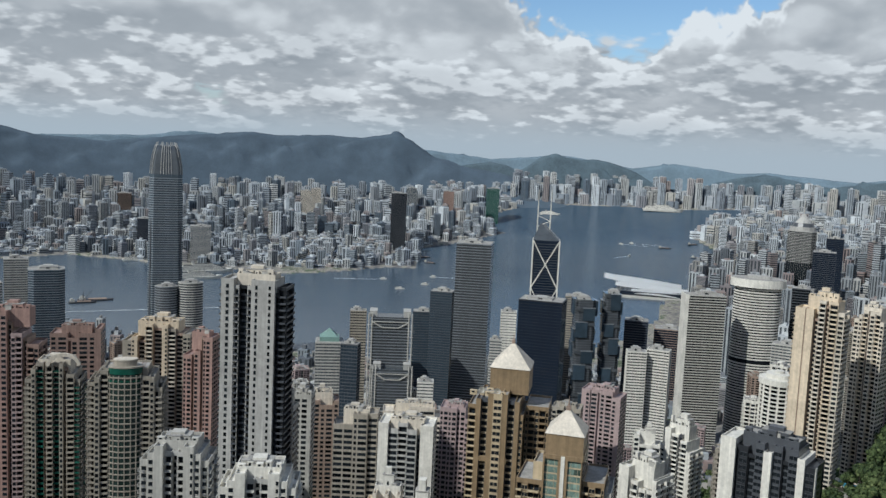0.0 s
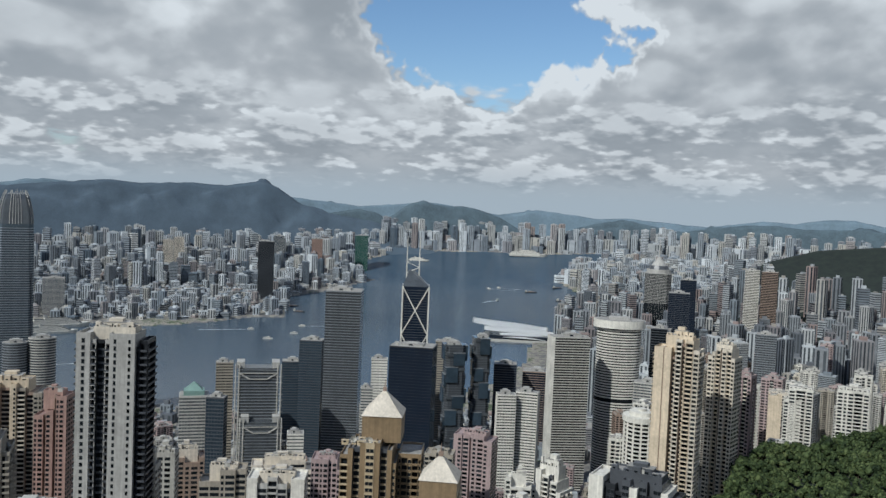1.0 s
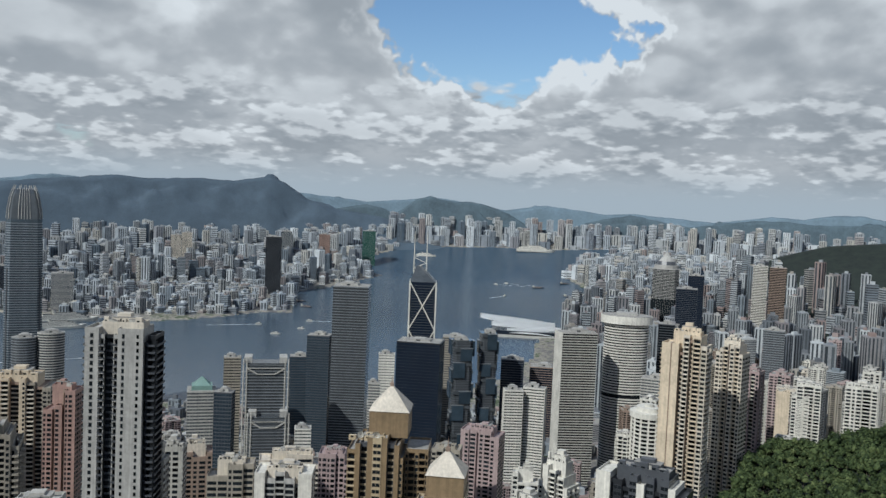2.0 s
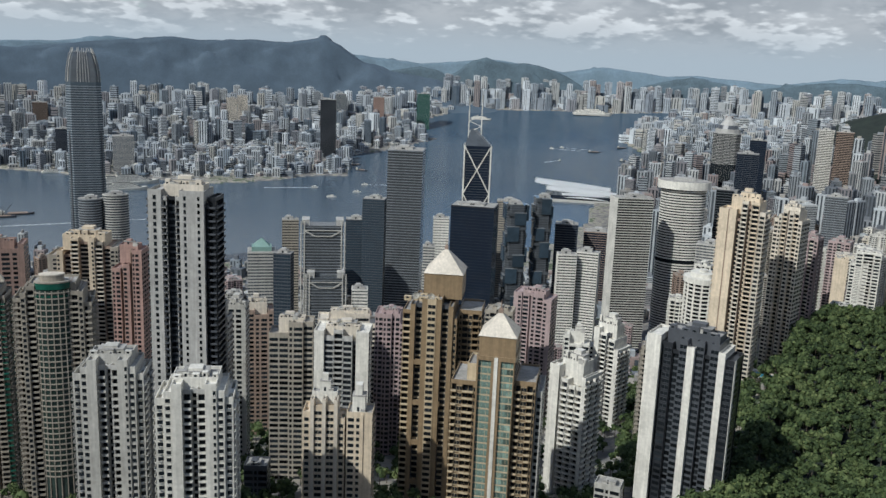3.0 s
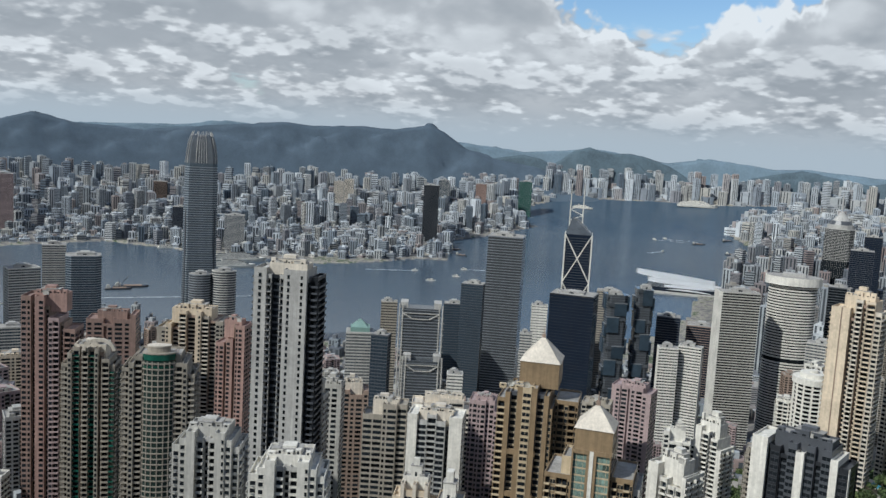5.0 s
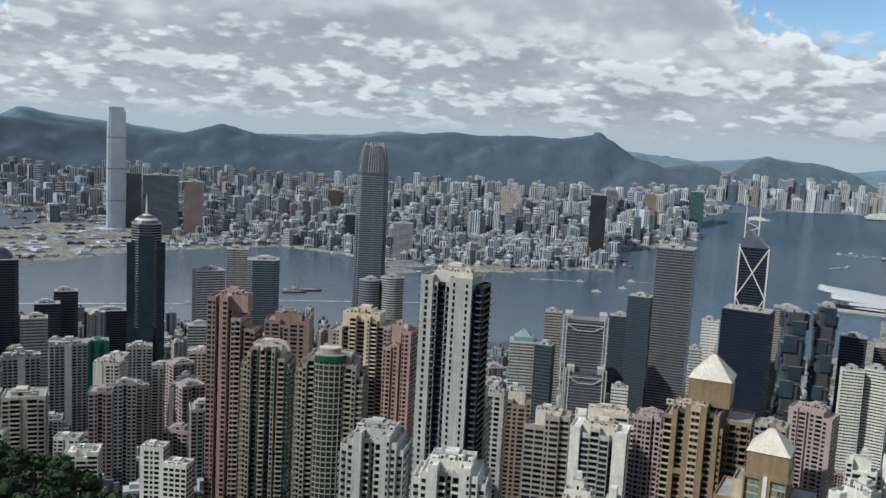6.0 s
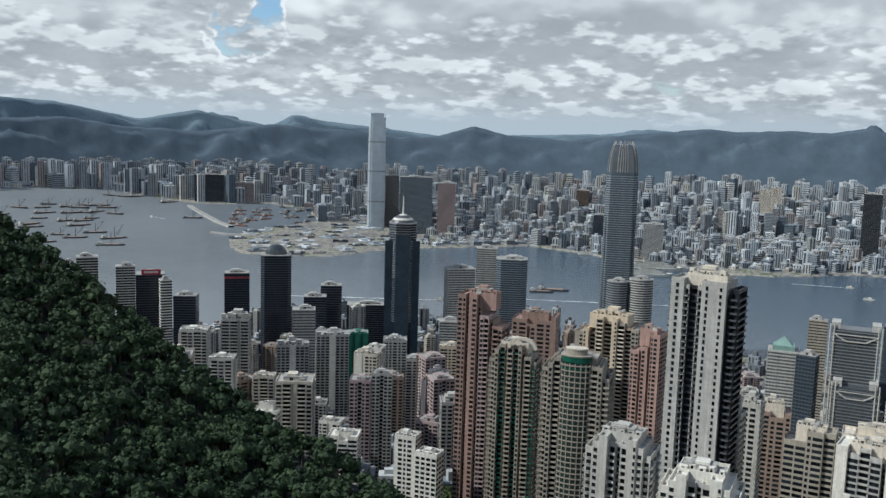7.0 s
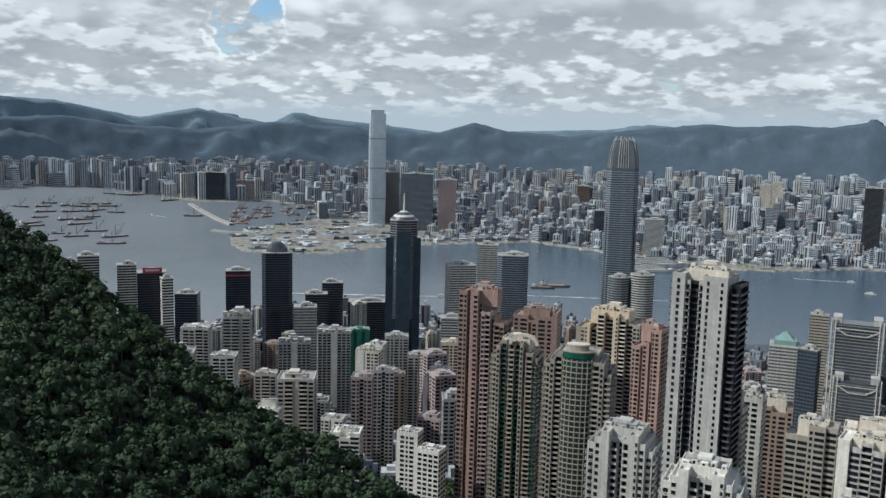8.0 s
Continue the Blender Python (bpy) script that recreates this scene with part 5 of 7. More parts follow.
office("white slab of flats with window rows", b=62.87, d=1010, w=24.8, dep=14.9, top=206.3, rot=-8, glass="dark", band="white", pitch=3.3, share_band=0.55, mullions=3, bandout=0.3)
office("grey curved-glass exchange tower", b=31.29, d=1450, w=35.7, dep=32.1, top=184.1, rot=0, glass="grey", band="steel", share_band=0.4, plan="oval")
office("grey curved-glass exchange tower", b=32.75, d=1450, w=38.8, dep=31.0, top=190.2, rot=0, glass="grey", band="offwhite", share_band=0.4, plan="oval", mullions=0)
office("white ribbed office tower with vertical piers", b=21.08, d=1450, w=45.0, dep=31.5, top=194.2, rot=14, glass="grey", band="white", share_band=0.4, mullions=3)
office("tall white office tower with thin window strips", b=22.82, d=1600, w=36.8, dep=33.1, top=209.9, rot=0, glass="grey", band="offwhite", share_band=0.5, mullions=3)
office("rounded dark blue glass office tower", b=24.45, d=1560, w=55.6, dep=50.1, top=196.7, rot=0, glass="blue", band="steel", share_band=0.3, corner=9)
terminal, terminal_h = office("dark waterfront tower with a red line under its roof", b=6.76, d=1500, w=40.6, dep=32.5, top=173.7, rot=0, glass="navy", band="dark", share_band=0.25, mullions=5)
mesh_part("red_band", [(-20.8, 20.8, -16.7, 16.7, terminal_h - 7, terminal_h - 4.5, 0, 0)], [WALL["red"]], terminal, "red line round the top floor")
terminal, terminal_h = office("dark waterfront tower with a red rooftop sign", b=1.52, d=1500, w=45.7, dep=36.6, top=173.7, rot=0, glass="navy", band="dark", share_band=0.25, mullions=5)
mesh_part("roof_sign", [(-14, 16, -18.0, -16.6, terminal_h + 1.6, terminal_h + 10, 0, 0), (-10, 12, -18.2, -18.0, terminal_h + 4.2, terminal_h + 7.4, 1, 0)], [WALL["red"], WALL["white"]], terminal, "red sign with a pale bar of writing")
office("slim white tower with a dark stripe", b=2.40, d=1300, w=15.3, dep=15.3, top=198.1, rot=10, glass="navy", band="white", share_band=0.4)
office("grey office tower beside the dark terminal", b=0.06, d=1420, w=27.8, dep=22.3, top=200.2, rot=0, glass="dark", band="grey", share_band=0.45)
office("navy glass block with curved top", b=3.64, d=1420, w=34.3, dep=27.5, top=151.9, rot=-12, glass="navy", band="dark", share_band=0.2)
office("dark stepped glass office block", b=11.72, d=1400, w=35.6, dep=28.5, top=151.9, rot=0, glass="navy", band="dark", share_band=0.3)
office("dark stepped glass office block", b=12.75, d=1430, w=33.8, dep=27.0, top=164.9, rot=0, glass="navy", band="dark", share_band=0.3)
office("low dark glass waterfront block", b=14.99, d=1560, w=66.3, dep=33.2, top=107.6, rot=0, glass="navy", band="dark", share_band=0.3)
office("pale blue glass office block", b=20.58, d=1250, w=30.8, dep=24.6, top=147.8, rot=0, glass="blue", band="offwhite", share_band=0.4, mullions=3)
office("pale block by the harbour", b=11.00, d=1200, w=30.5, dep=24.4, top=172.1, rot=0, glass="grey", band="offwhite", share_band=0.5, mullions=3)
office("slim grey block near the water", b=-2.11, d=1420, w=30.2, dep=30.2, top=215.5, rot=0, glass="dark", band="grey", share_band=0.4)
office("slim dark block near the water", b=-3.19, d=1420, w=19.6, dep=19.6, top=207.6, rot=0, glass="dark", band="offwhite", share_band=0.4)
pointed, pointed_h = office("tall grey tower with a stepped pointed roof and mast", b=70.71, d=2500, w=70.7, dep=70.7, top=250.0, rot=0, glass="dark", band="grey", share_band=0.3, crown="none", corner=12, mullions=7)
for r0, r1, z0, z1 in ((0.46, 0.46, 1, 12), (0.40, 0.34, 12, 22), (0.30, 0.04, 22, 46), (0.025, 0.01, 46, 92)):
    bm = bmesh.new()
    ring(bm, oval(70.7 * r0, 70.7 * r0, 12), pointed_h + z0, pointed_h + z1, top=oval(70.7 * r1, 70.7 * r1, 12))
    part("mast" if z1 > 80 else "crown_tier", bm, WALL["grey" if z1 != 22 else "dark"], pointed)
office("dark glass tower framed in white", b=72.03, d=2000, w=44.8, dep=35.9, top=243.0, rot=0, glass="navy", band="dark", share_band=0.2, mullions=14)
office("black glass tower with a white edge", b=72.55, d=2150, w=35.8, dep=28.6, top=261.9, rot=0, glass="navy", band="black", share_band=0.2, mullions=18)
office("dark bronze-banded slab tower", b=77.28, d=2300, w=38.0, dep=30.4, top=283.3, rot=0, glass="dark", band="brown", share_band=0.4)
office("pair of white towers with dark stripes", b=76.28, d=2350, w=34.5, dep=27.6, top=282.7, rot=0, glass="dark", band="white", share_band=0.5, mullions=6)
office("blue-grey glass office block", b=77.29, d=1600, w=33.5, dep=26.8, top=217.5, rot=0, glass="grey", band="steel", share_band=0.35, mullions=4)
office("dark glass tower on the far shore", b=45.71, d=3480, w=60.1, dep=60.1, top=242.4, rot=0, glass="dark", band="dark", base=4)
office("dark square tower on the far shore", b=28.80, d=4000, w=56.8, dep=56.8, top=176.0, rot=0, glass="dark", band="brown", base=4)
office("dark blue block on the far shore", b=30.03, d=3350, w=57.7, dep=46.1, top=126.0, rot=0, glass="navy", band="dark", base=4)
office("teal glass block on the far shore", b=33.30, d=3150, w=68.0, dep=54.4, top=120.7, rot=0, glass="blue", band="grey", base=4, share_band=0.5)
office("red-fronted block on the far shore", b=48.89, d=4000, w=47.6, dep=38.1, top=234.4, rot=0, glass="dark", band="pink", base=70, share_band=0.8)
office("teal glass tower on the far shore", b=51.73, d=4050, w=58.9, dep=47.1, top=255.7, rot=0, glass="teal", band="steel", base=80, share_band=0.2)
office("pale teal tower on the far shore", b=46.51, d=4050, w=45.1, dep=36.1, top=240.9, rot=0, glass="blue", band="grey", base=80, share_band=0.3)
office("broad dark residential block across the bay", b=5.10, d=3987, w=121.7, dep=48.7, top=202.3, rot=0, glass="navy", band="dark", base=88, share_band=0.3)
office("broad grey residential block across the bay", b=7.24, d=3987, w=148.2, dep=44.5, top=167.5, rot=0, glass="grey", band="mauve", base=88, share_band=0.5)
office("wide blue residential slab on the far shore", b=18.11, d=3450, w=127.0, dep=44.5, top=239.1, rot=0, glass="blue", band="steel", base=5, pitch=3.4, mullions=14)
office("brown residential tower on the far shore", b=20.07, d=3450, w=67.9, dep=54.3, top=218.2, rot=0, glass="dark", band="mauve", base=5, share_band=0.6, mullions=7)
office("dark slim tower beside the tallest one", b=16.55, d=3600, w=54.7, dep=43.8, top=235.5, rot=0, glass="dark", band="grey", base=5)
office("tall beige twin tower on the far shore", b=39.75, d=3900, w=43.5, dep=43.5, top=216.8, rot=0, glass="grey", band="pale", base=4, share_band=0.6)
office("tall beige twin tower on the far shore", b=40.40, d=3900, w=41.5, dep=41.5, top=227.8, rot=0, glass="grey", band="pale", base=4, share_band=0.6)

# ---------------------------------------------------------------- apartment towers on the slope
fold("tall pinkish-brown apartment tower with dark slots and stepped roof", b=22.77, d=560, w=30.4, dep=18.3, top=315.5, rot=-18, wall="pink", bays=[(4.2, 0, 0, "wv"), (1.6, 2.4, 1, "d", "brown"), (4.0, 0.5, 0, "bw", "rose"), (1.8, 2.4, 2, "d", "brown"), (4.6, 0.3, 4, "wB", "mauve"), (1.8, 2.6, 5, "d", "brown"), (5.0, 0.8, 6, "Bw")], side="wBwB", trim="mauve", seed=3, high=5, size=.6, roofwall="rose", core=1.0)
arch_tower, arch_h = fold("beige apartment tower with green-railed rounded balconies in dark slots", b=24.98, d=515, w=28.2, dep=19.8, top=294.5, rot=-14, wall="beige", bays=[(3.0, 1.2, 3, "B"), (2.0, 0, 1, "v"), (3.2, 2.2, 0, "G"), (1.4, 3.2, 2, "d", "brown"), (3.0, 0.4, 0, "T"), (3.0, 2.0, 0, "G"), (1.8, 0.2, 0, "v"), (1.4, 3.2, 1, "d", "brown"), (3.6, 0.6, 2, "T"), (2.4, 1.6, 3, "G")], side="TvGvT", pitch=3.0, trim="beige", seed=4, high=3, roofwall="pale", tanks=1, core=1.0)
round_tower, round_h = fold("beige apartment tower with a rounded bay under a teal glass terrace", b=29.06, d=470, w=36.6, dep=25.6, top=299.5, rot=-8, wall="beige", bays=[(3.0, 3.0, 2, "T"), (2.2, 1.4, 1, "v"), (3.4, 3.0, 0, "T"), (1.5, 4.2, 0, "d", "brown"), (11.0, 4.6, 0, "ggg"), (1.5, 4.2, 0, "d", "brown"), (3.4, 2.2, 1, "T"), (2.0, 1.0, 1, "v"), (3.2, 2.4, 3, "T")], side="TvTvT", pitch=3.0, tint="bronze", trim="beige", seed=5, high=2, size=.3, tanks=0, core=0.8)
# the rounded bay: a glazed half drum with a pale slab and rail at every storey
bm = bmesh.new()
ring(bm, [(x + 0.2, y - 8.6) for x, y in oval(8.4, 4.2, 28)], 0, round_h - 1)
part("curved_bay", bm, GLASS["bronze"], round_tower, "dark glazed rounded bay")
bm = bmesh.new()
ring(bm, [(x + 0.2, y - 8.6) for x, y in oval(8.9, 4.7, 28)], 0, 0.55)
slab_mesh = bpy.data.meshes.new("balcony_slab")
bm.to_mesh(slab_mesh)
bm.free()
slab_mesh.materials.append(WALL["beige"])
for k in range(34):
    share("balcony_slab", slab_mesh, round_tower, (0, 0, round_h - 2.4 - k * 3.0))
for k in range(9):
    a = math.pi + (k + 0.5) * math.pi / 9
    bm = bmesh.new()
    beam(bm, (0.2 + 8.75 * math.cos(a), -8.6 + 4.55 * math.sin(a), 0), (0.2 + 8.75 * math.cos(a), -8.6 + 4.55 * math.sin(a), round_h - 1), 0.22)
    part("bay_post", bm, WALL["beige"], round_tower)
for r0, z0, z1, look_ in ((7.6, -0.6, 2.6, GLASS["teal"]), (7.9, 2.6, 3.3, WALL["beige"]), (8.6, -4.4, -3.6, GLASS["teal"]), (5.2, 3.3, 6.2, WALL["beige"]), (5.6, 6.2, 6.9, WALL["pale"])):
    bm = bmesh.new()
    ring(bm, [(x, y - 7.6) for x, y in oval(r0 * 1.1, r0 * 0.66, 28)], round_h + z0, round_h + z1)
    part("roof_drum", bm, look_, round_tower, "round terrace drum on the roof")
bm = bmesh.new()
for k in range(10):
    a0, a1 = k * math.pi / 10, (k + 1) * math.pi / 10
    beam(bm, (6 - 8 * math.cos(a0), -9.5, arch_h + 6 * math.sin(a0)), (6 - 8 * math.cos(a1), -9.5, arch_h + 6 * math.sin(a1)), 0.9)
part("roof_arch", bm, WALL["pale"], arch_tower, "curved pale gable arch")
fold("cream apartment block with dark recessed bays and curved balconies", b=31.03, d=680, w=50.0, dep=27.5, top=281.0, rot=-16, wall="cream", bays=[(5, 1.0, 4, "bv", "beige"), (3, 0, 3, "vb"), (4, 3.0, 4, "dd", "brown"), (4, 0.5, 0, "T"), (5, 3.2, 1, "dd", "brown"), (3, 0, 0, "bv"), (4, 1.6, 1, "T", "beige"), (4, 3.0, 2, "dd", "brown"), (4, 0.4, 2, "wv", "beige")], side="wBdw", trim="pale", seed=6, high=6, dish=1, core=1.5)
tower("pale brown apartment block with windows in pairs", b=26.19, d=640, w=32.6, dep=19.6, top=287.6, rot=-10, wall="pink", front="vwsvwvb", side="wvw", trim="mauve", seed=7, high=4)
fold("rose-pink tiled slim apartment tower in two steps", b=33.48, d=620, w=20.6, dep=16.4, top=284.0, rot=-20, wall="rose", bays=[(4.5, 0.4, 4, "vw"), (1.4, 2.0, 4, "d", "brown"), (3.4, 0, 3, "wb"), (1.2, 2.0, 0, "d", "brown"), (5, 0.4, 0, "vwb")], side="vwvw", trim="pink", seed=8, high=4, tanks=1)
# Right flank is clad black, its shade away from the sun put in colour.
fold("very tall white apartment tower with black balcony slot and shade-black flank", b=36.90, d=470, w=34.5, dep=19.0, top=347.0, rot=-17, wall="grey", bays=[(4.6, 0.6, 0, "bvb"), (1.7, 1.6, 1, "T"), (3.0, 2.6, 1, "dd", "black"), (1.7, 1.6, 1, "T"), (8.4, 0, 0, "bvbbbvb"), (1.0, 2.4, 2, "d", "black"), (2.6, 3.0, 1, "T", "black")], side="TTsTTT", pitch=3.5, trim="dark", deep=1.8, seed=9, high=5, size=.6, second="white", tanks=4, roofwall="pale", core=2.5, limit=100)
fold("white lower wing with square windows at a tall tower's foot", b=38.9, d=486, w=10.5, dep=12, top=281.0, rot=-17, wall="offwhite", bays=[(3, 0, 0, "ww"), (2, 1.2, 2, "v")], side="wvw", pitch=3.5, seed=59, high=2, tanks=1, core=0.8)
tower("grey apartment block with small windows", b=39.93, d=520, w=12.8, dep=12.8, top=271.3, rot=-10, wall="offwhite", front="bwwb", side="wvw", seed=10)
fold("white apartment tower with bay windows and notched top", b=32.19, d=365, w=27.7, dep=19.4, top=294.5, rot=-14, wall="offwhite", bays=[(2.4, 1.4, 2, "a"), (2.0, 0.3, 1, "v"), (2.6, 0, 0, "bb"), (2.2, 2.6, 1, "T", "grey"), (1.6, 3.4, 1, "d", "grey"), (2.2, 2.4, 1, "T", "grey"), (3.0, 0, 0, "bbv"), (2.0, 0.6, 1, "v"), (2.2, 1.8, 2, "a")], side="BwB", pitch=3.1, seed=11, size=.6, high=3.4, trim="offwhite", tanks=4, core=0.8)
fold("warm white apartment tower with bay windows and notched top", b=37.33, d=340, w=29.9, dep=20.9, top=291.0, rot=-8, wall="white", bays=[(2.4, 1.4, 2, "a"), (2.0, 0.3, 1, "v"), (2.6, 0, 0, "bb"), (2.2, 2.6, 1, "T", "grey"), (1.6, 3.4, 1, "d", "grey"), (2.2, 2.4, 1, "T", "grey"), (3.0, 0, 0, "bbv"), (2.0, 0.6, 1, "v"), (2.2, 1.8, 2, "a")], side="BwB", pitch=3.1, seed=12, size=.55, high=3.4, trim="white", tanks=5, core=0.8)
tower("narrow brown tiled apartment tower", b=41.24, d=600, w=21.8, dep=17.4, top=247.4, rot=0, wall="brown", front="vwvwv", side="wvw", trim="beige", seed=13, roofwall="pale")
tower("grey-beige slab of flats with wide windows", b=43.50, d=480, w=24.4, dep=14.7, top=272.0, rot=-6, wall="beige", front="WWvWW", side="wWw", seed=14, trim="grey", size=.6, high=3.5, roofwall="pale")
fold("grey slab of flats between white blank end walls", b=46.91, d=465, w=30.0, dep=18.0, top=271.5, rot=-8, wall="grey", bays=[(3.4, 0, 0, "bb", "white"), (3.2, 1.4, 1, "W"), (3.2, 1.8, 0, "B"), (3.2, 1.4, 1, "W"), (1.4, 3.0, 2, "d", "dark"), (4.4, 0, 0, "bbb", "white")], side="wbw", seed=15, trim="dark", size=.6, high=4, dish=1, roofwall="pale", core=1.2)
tower("pale pinkish flats with wide windows", b=47.25, d=560, w=40.5, dep=16.2, top=252.9, rot=0, wall="pale", front="wWwWw", seed=16, high=3, dish=1)
fold("cream apartment tower with fluted piers and white roof turrets", b=45.73, d=392, w=19.6, dep=13.7, top=261.5, rot=-6, wall="cream", bays=[(2.6, 0.8, 2, "v"), (1.2, 0, 0, "b", "pale"), (2.8, 0.9, 1, "W"), (1.2, 0, 0, "b", "pale"), (2.8, 1.2, 1, "W"), (1.2, 0, 0, "b", "pale"), (2.4, 1.4, 3, "v")], side="wvBvw", seed=17, size=.42, high=9, roofwall="white", trim="pale", tanks=1, core=2.0)
tower("cream apartment tower with white roof turrets", b=48.17, d=390, w=12.0, dep=12.0, top=255.9, rot=-6, wall="cream", front="wvpbb", side="wvBvw", single=True, seed=18, size=.5, high=13, roofwall="white", trim="pale", tanks=1)
tower("slim mauve tiled apartment tower", b=50.02, d=540, w=17.9, dep=17.9, top=259.5, rot=-6, wall="mauve", front="vwvwvwv", side="wvw", trim="pale", seed=19, high=3)
tower("pink apartment block with a flat roof", b=59.64, d=650, w=29.5, dep=20.6, top=247.9, rot=-14, wall="mauve", front="bvwsvwvb", side="wwsww", trim="pale", seed=20, high=4)
tower("pinkish low block with balconies", b=57.34, d=600, w=19.6, dep=15.7, top=247.2, rot=-8, wall="beige", front="wBwBw", side="wvw", seed=21, high=3)
fold("white stepped apartment tower with balconies", b=64.64, d=600, w=24.9, dep=17.4, top=240.0, rot=-30, wall="white", bays=[(3.0, 1.0, 4, "w"), (2.6, 0, 0, "bb"), (3.0, 1.4, 1, "T"), (1.2, 2.6, 1, "d", "dark"), (3.0, 0.8, 2, "T"), (2.0, 0, 4, "b")], side="BwBwB", seed=22, high=8, size=.6, trim="white", core=2.5)
tower("low white flats beside the stepped tower", b=62.53, d=590, w=17.4, dep=12.2, top=237.1, rot=0, wall="white", front="wBwB", seed=23, high=6)
fold("white apartment tower with stacked slanting balconies", b=62.65, d=450, w=22.0, dep=17.6, top=261.5, rot=-32, wall="white", bays=[(4.2, 0, 0, "bbb"), (1.2, 1.8, 2, "d", "grey"), (2.8, 0.2, 2, "T"), (2.8, 1.2, 3, "T"), (2.8, 2.2, 3, "T"), (1.6, 1.0, 1, "b")], side="TvTvT", seed=24, high=6, size=.6, trim="white", core=3.0)
tower("tan apartment block among trees", b=67.51, d=560, w=14.9, dep=11.9, top=243.3, rot=0, wall="beige", front="BwBw", seed=25, high=3)
fold("black and white apartment tower with blank white fin walls", b=70.12, d=425, w=42.3, dep=19.0, top=291.0, rot=-16, wall="black", bays=[(6.0, 0, 0, "bbbb", "white"), (1.2, 2.0, 1, "d"), (3.6, 1.2, 1, "W"), (3.0, 2.0, 2, "d"), (3.4, 1.0, 0, "W", "dark"), (3.2, 0, 1, "bb", "white"), (3.4, 2.6, 0, "W", "dark"), (2.6, 3.6, 2, "d"), (3.6, 2.2, 0, "W", "dark"), (2.8, 1.2, 1, "bb", "white"), (3.6, 2.8, 2, "W")], side="PbWbd", second="white", trim="dark", seed=26, size=.5, high=5, roofwall="dark", deep=1.6, tanks=3, core=3.0)
fold("tall cream apartment tower with a blank striped wall and balcony stacks", b=72.25, d=640, w=31.5, dep=15.8, top=330.5, rot=-16, wall="cream", bays=[(4.0, 0, 2, "bb"), (0.5, 0.5, 2, "b", "brown"), (3.0, 0, 2, "bb"), (1.8, 2.4, 4, "d", "brown"), (2.6, 0.8, 0, "B", "pale"), (1.6, 2.4, 1, "d", "brown"), (3.4, 0.2, 0, "B", "cream"), (2.6, 1.0, 2, "w", "pale")], side="BBv", second="cream", trim="cream", seed=27, size=.5, high=7, core=2.0)
fold("tall cream apartment tower with many windows in folded bays", b=74.98, d=705, w=20.9, dep=16.7, top=317.0, rot=-20, wall="pale", bays=[(2.4, 0.6, 2, "w"), (1.6, 0, 1, "v"), (2.6, 1.4, 0, "T"), (1.0, 2.4, 1, "d", "brown"), (2.4, 0.4, 0, "w"), (2.6, 1.4, 0, "T"), (2.0, 0.4, 2, "v")], side="wvwvw", trim="cream", seed=28, high=5, size=.6)
tower("slim pink and brown apartment tower", b=76.29, d=770, w=12.9, dep=12.9, top=287.5, rot=-20, wall="mauve", front="bvdv", side="dvd", trim="pale", seed=29, high=6)
tower("white flats beside the round tower", b=68.76, d=740, w=15.2, dep=15.2, top=230.8, rot=0, wall="white", front="BwB", seed=30, high=3)
tower("ochre and white apartment block on the slope", b=78.00, d=900, w=12.3, dep=12.3, top=248.6, rot=0, wall="cream", front="bbb", side="www", seed=31, high=3)
tower("white apartment block on the slope", b=78.99, d=900, w=15.8, dep=15.8, top=246.4, rot=0, wall="white", front="wBw", seed=32, high=3)
tower("white apartment tower with balconies on the slope", b=78.21, d=1000, w=21.2, dep=21.2, top=233.2, rot=0, wall="pale", front="bww", seed=33, high=3)
tower("white apartment tower with balconies on the slope", b=79.43, d=900, w=21.7, dep=21.7, top=257.9, rot=0, wall="white", front="wBw", seed=34, high=3)
tower("white and teal apartment block at the wood's edge", b=82.29, d=860, w=26.1, dep=20.9, top=268.5, rot=0, wall="white", front="wvwBw", seed=35, high=5)
tower("grey flats with a white lift shaft", b=10.30, d=950, w=34.5, dep=24.1, top=185.7, rot=0, wall="grey", front="wwwPPwww", side="www", seed=36, second="white", high=8, size=.3)
tower("grey flats with a white lift shaft", b=12.88, d=980, w=36.6, dep=25.6, top=189.8, rot=0, wall="grey", front="wwwPPwww", side="www", seed=37, second="white", high=6, size=.4)
tower("building wrapped in green safety net", b=14.50, d=1010, w=24.8, dep=24.8, top=184.3, rot=0, wall="net", front="bsbsb", side="bsb", seed=38, high=3, roofwall="net")
tower("pale pink tiled apartment tower", b=15.18, d=800, w=21.9, dep=17.5, top=214.2, rot=-14, wall="pale", front="bPPbwvw", side="wvw", second="white", seed=39, high=5)
tower("grey weathered apartment tower block", b=16.97, d=960, w=26.2, dep=21.0, top=188.9, rot=0, wall="grey", front="wvwvw", seed=40, high=5)
tower("brown weathered slim apartment tower", b=16.95, d=850, w=18.9, dep=15.1, top=177.8, rot=0, wall="brown", front="vwv", seed=41, high=5)
tower("tower wrapped in grey scaffold sheeting", b=19.75, d=760, w=22.2, dep=20.0, top=206.4, rot=-12, wall="mauvegrey", front="bsbbsb", side="bsb", seed=42, high=6, trim="grey")
tower("low white block of flats by trees", b=17.98, d=560, w=14.6, dep=11.7, top=221.0, rot=-20, wall="white", front="bwvwb", side="wvw", seed=43, high=3)
tower("low white block of flats by trees", b=19.45, d=540, w=15.0, dep=12.0, top=216.5, rot=-24, wall="white", front="wwww", side="www", seed=44, high=2.5)
tower("white terraced block at the wood's edge", b=13.75, d=600, w=21.0, dep=16.8, top=206.4, rot=-10, wall="white", front="WWW", side="WW", seed=45, high=2)
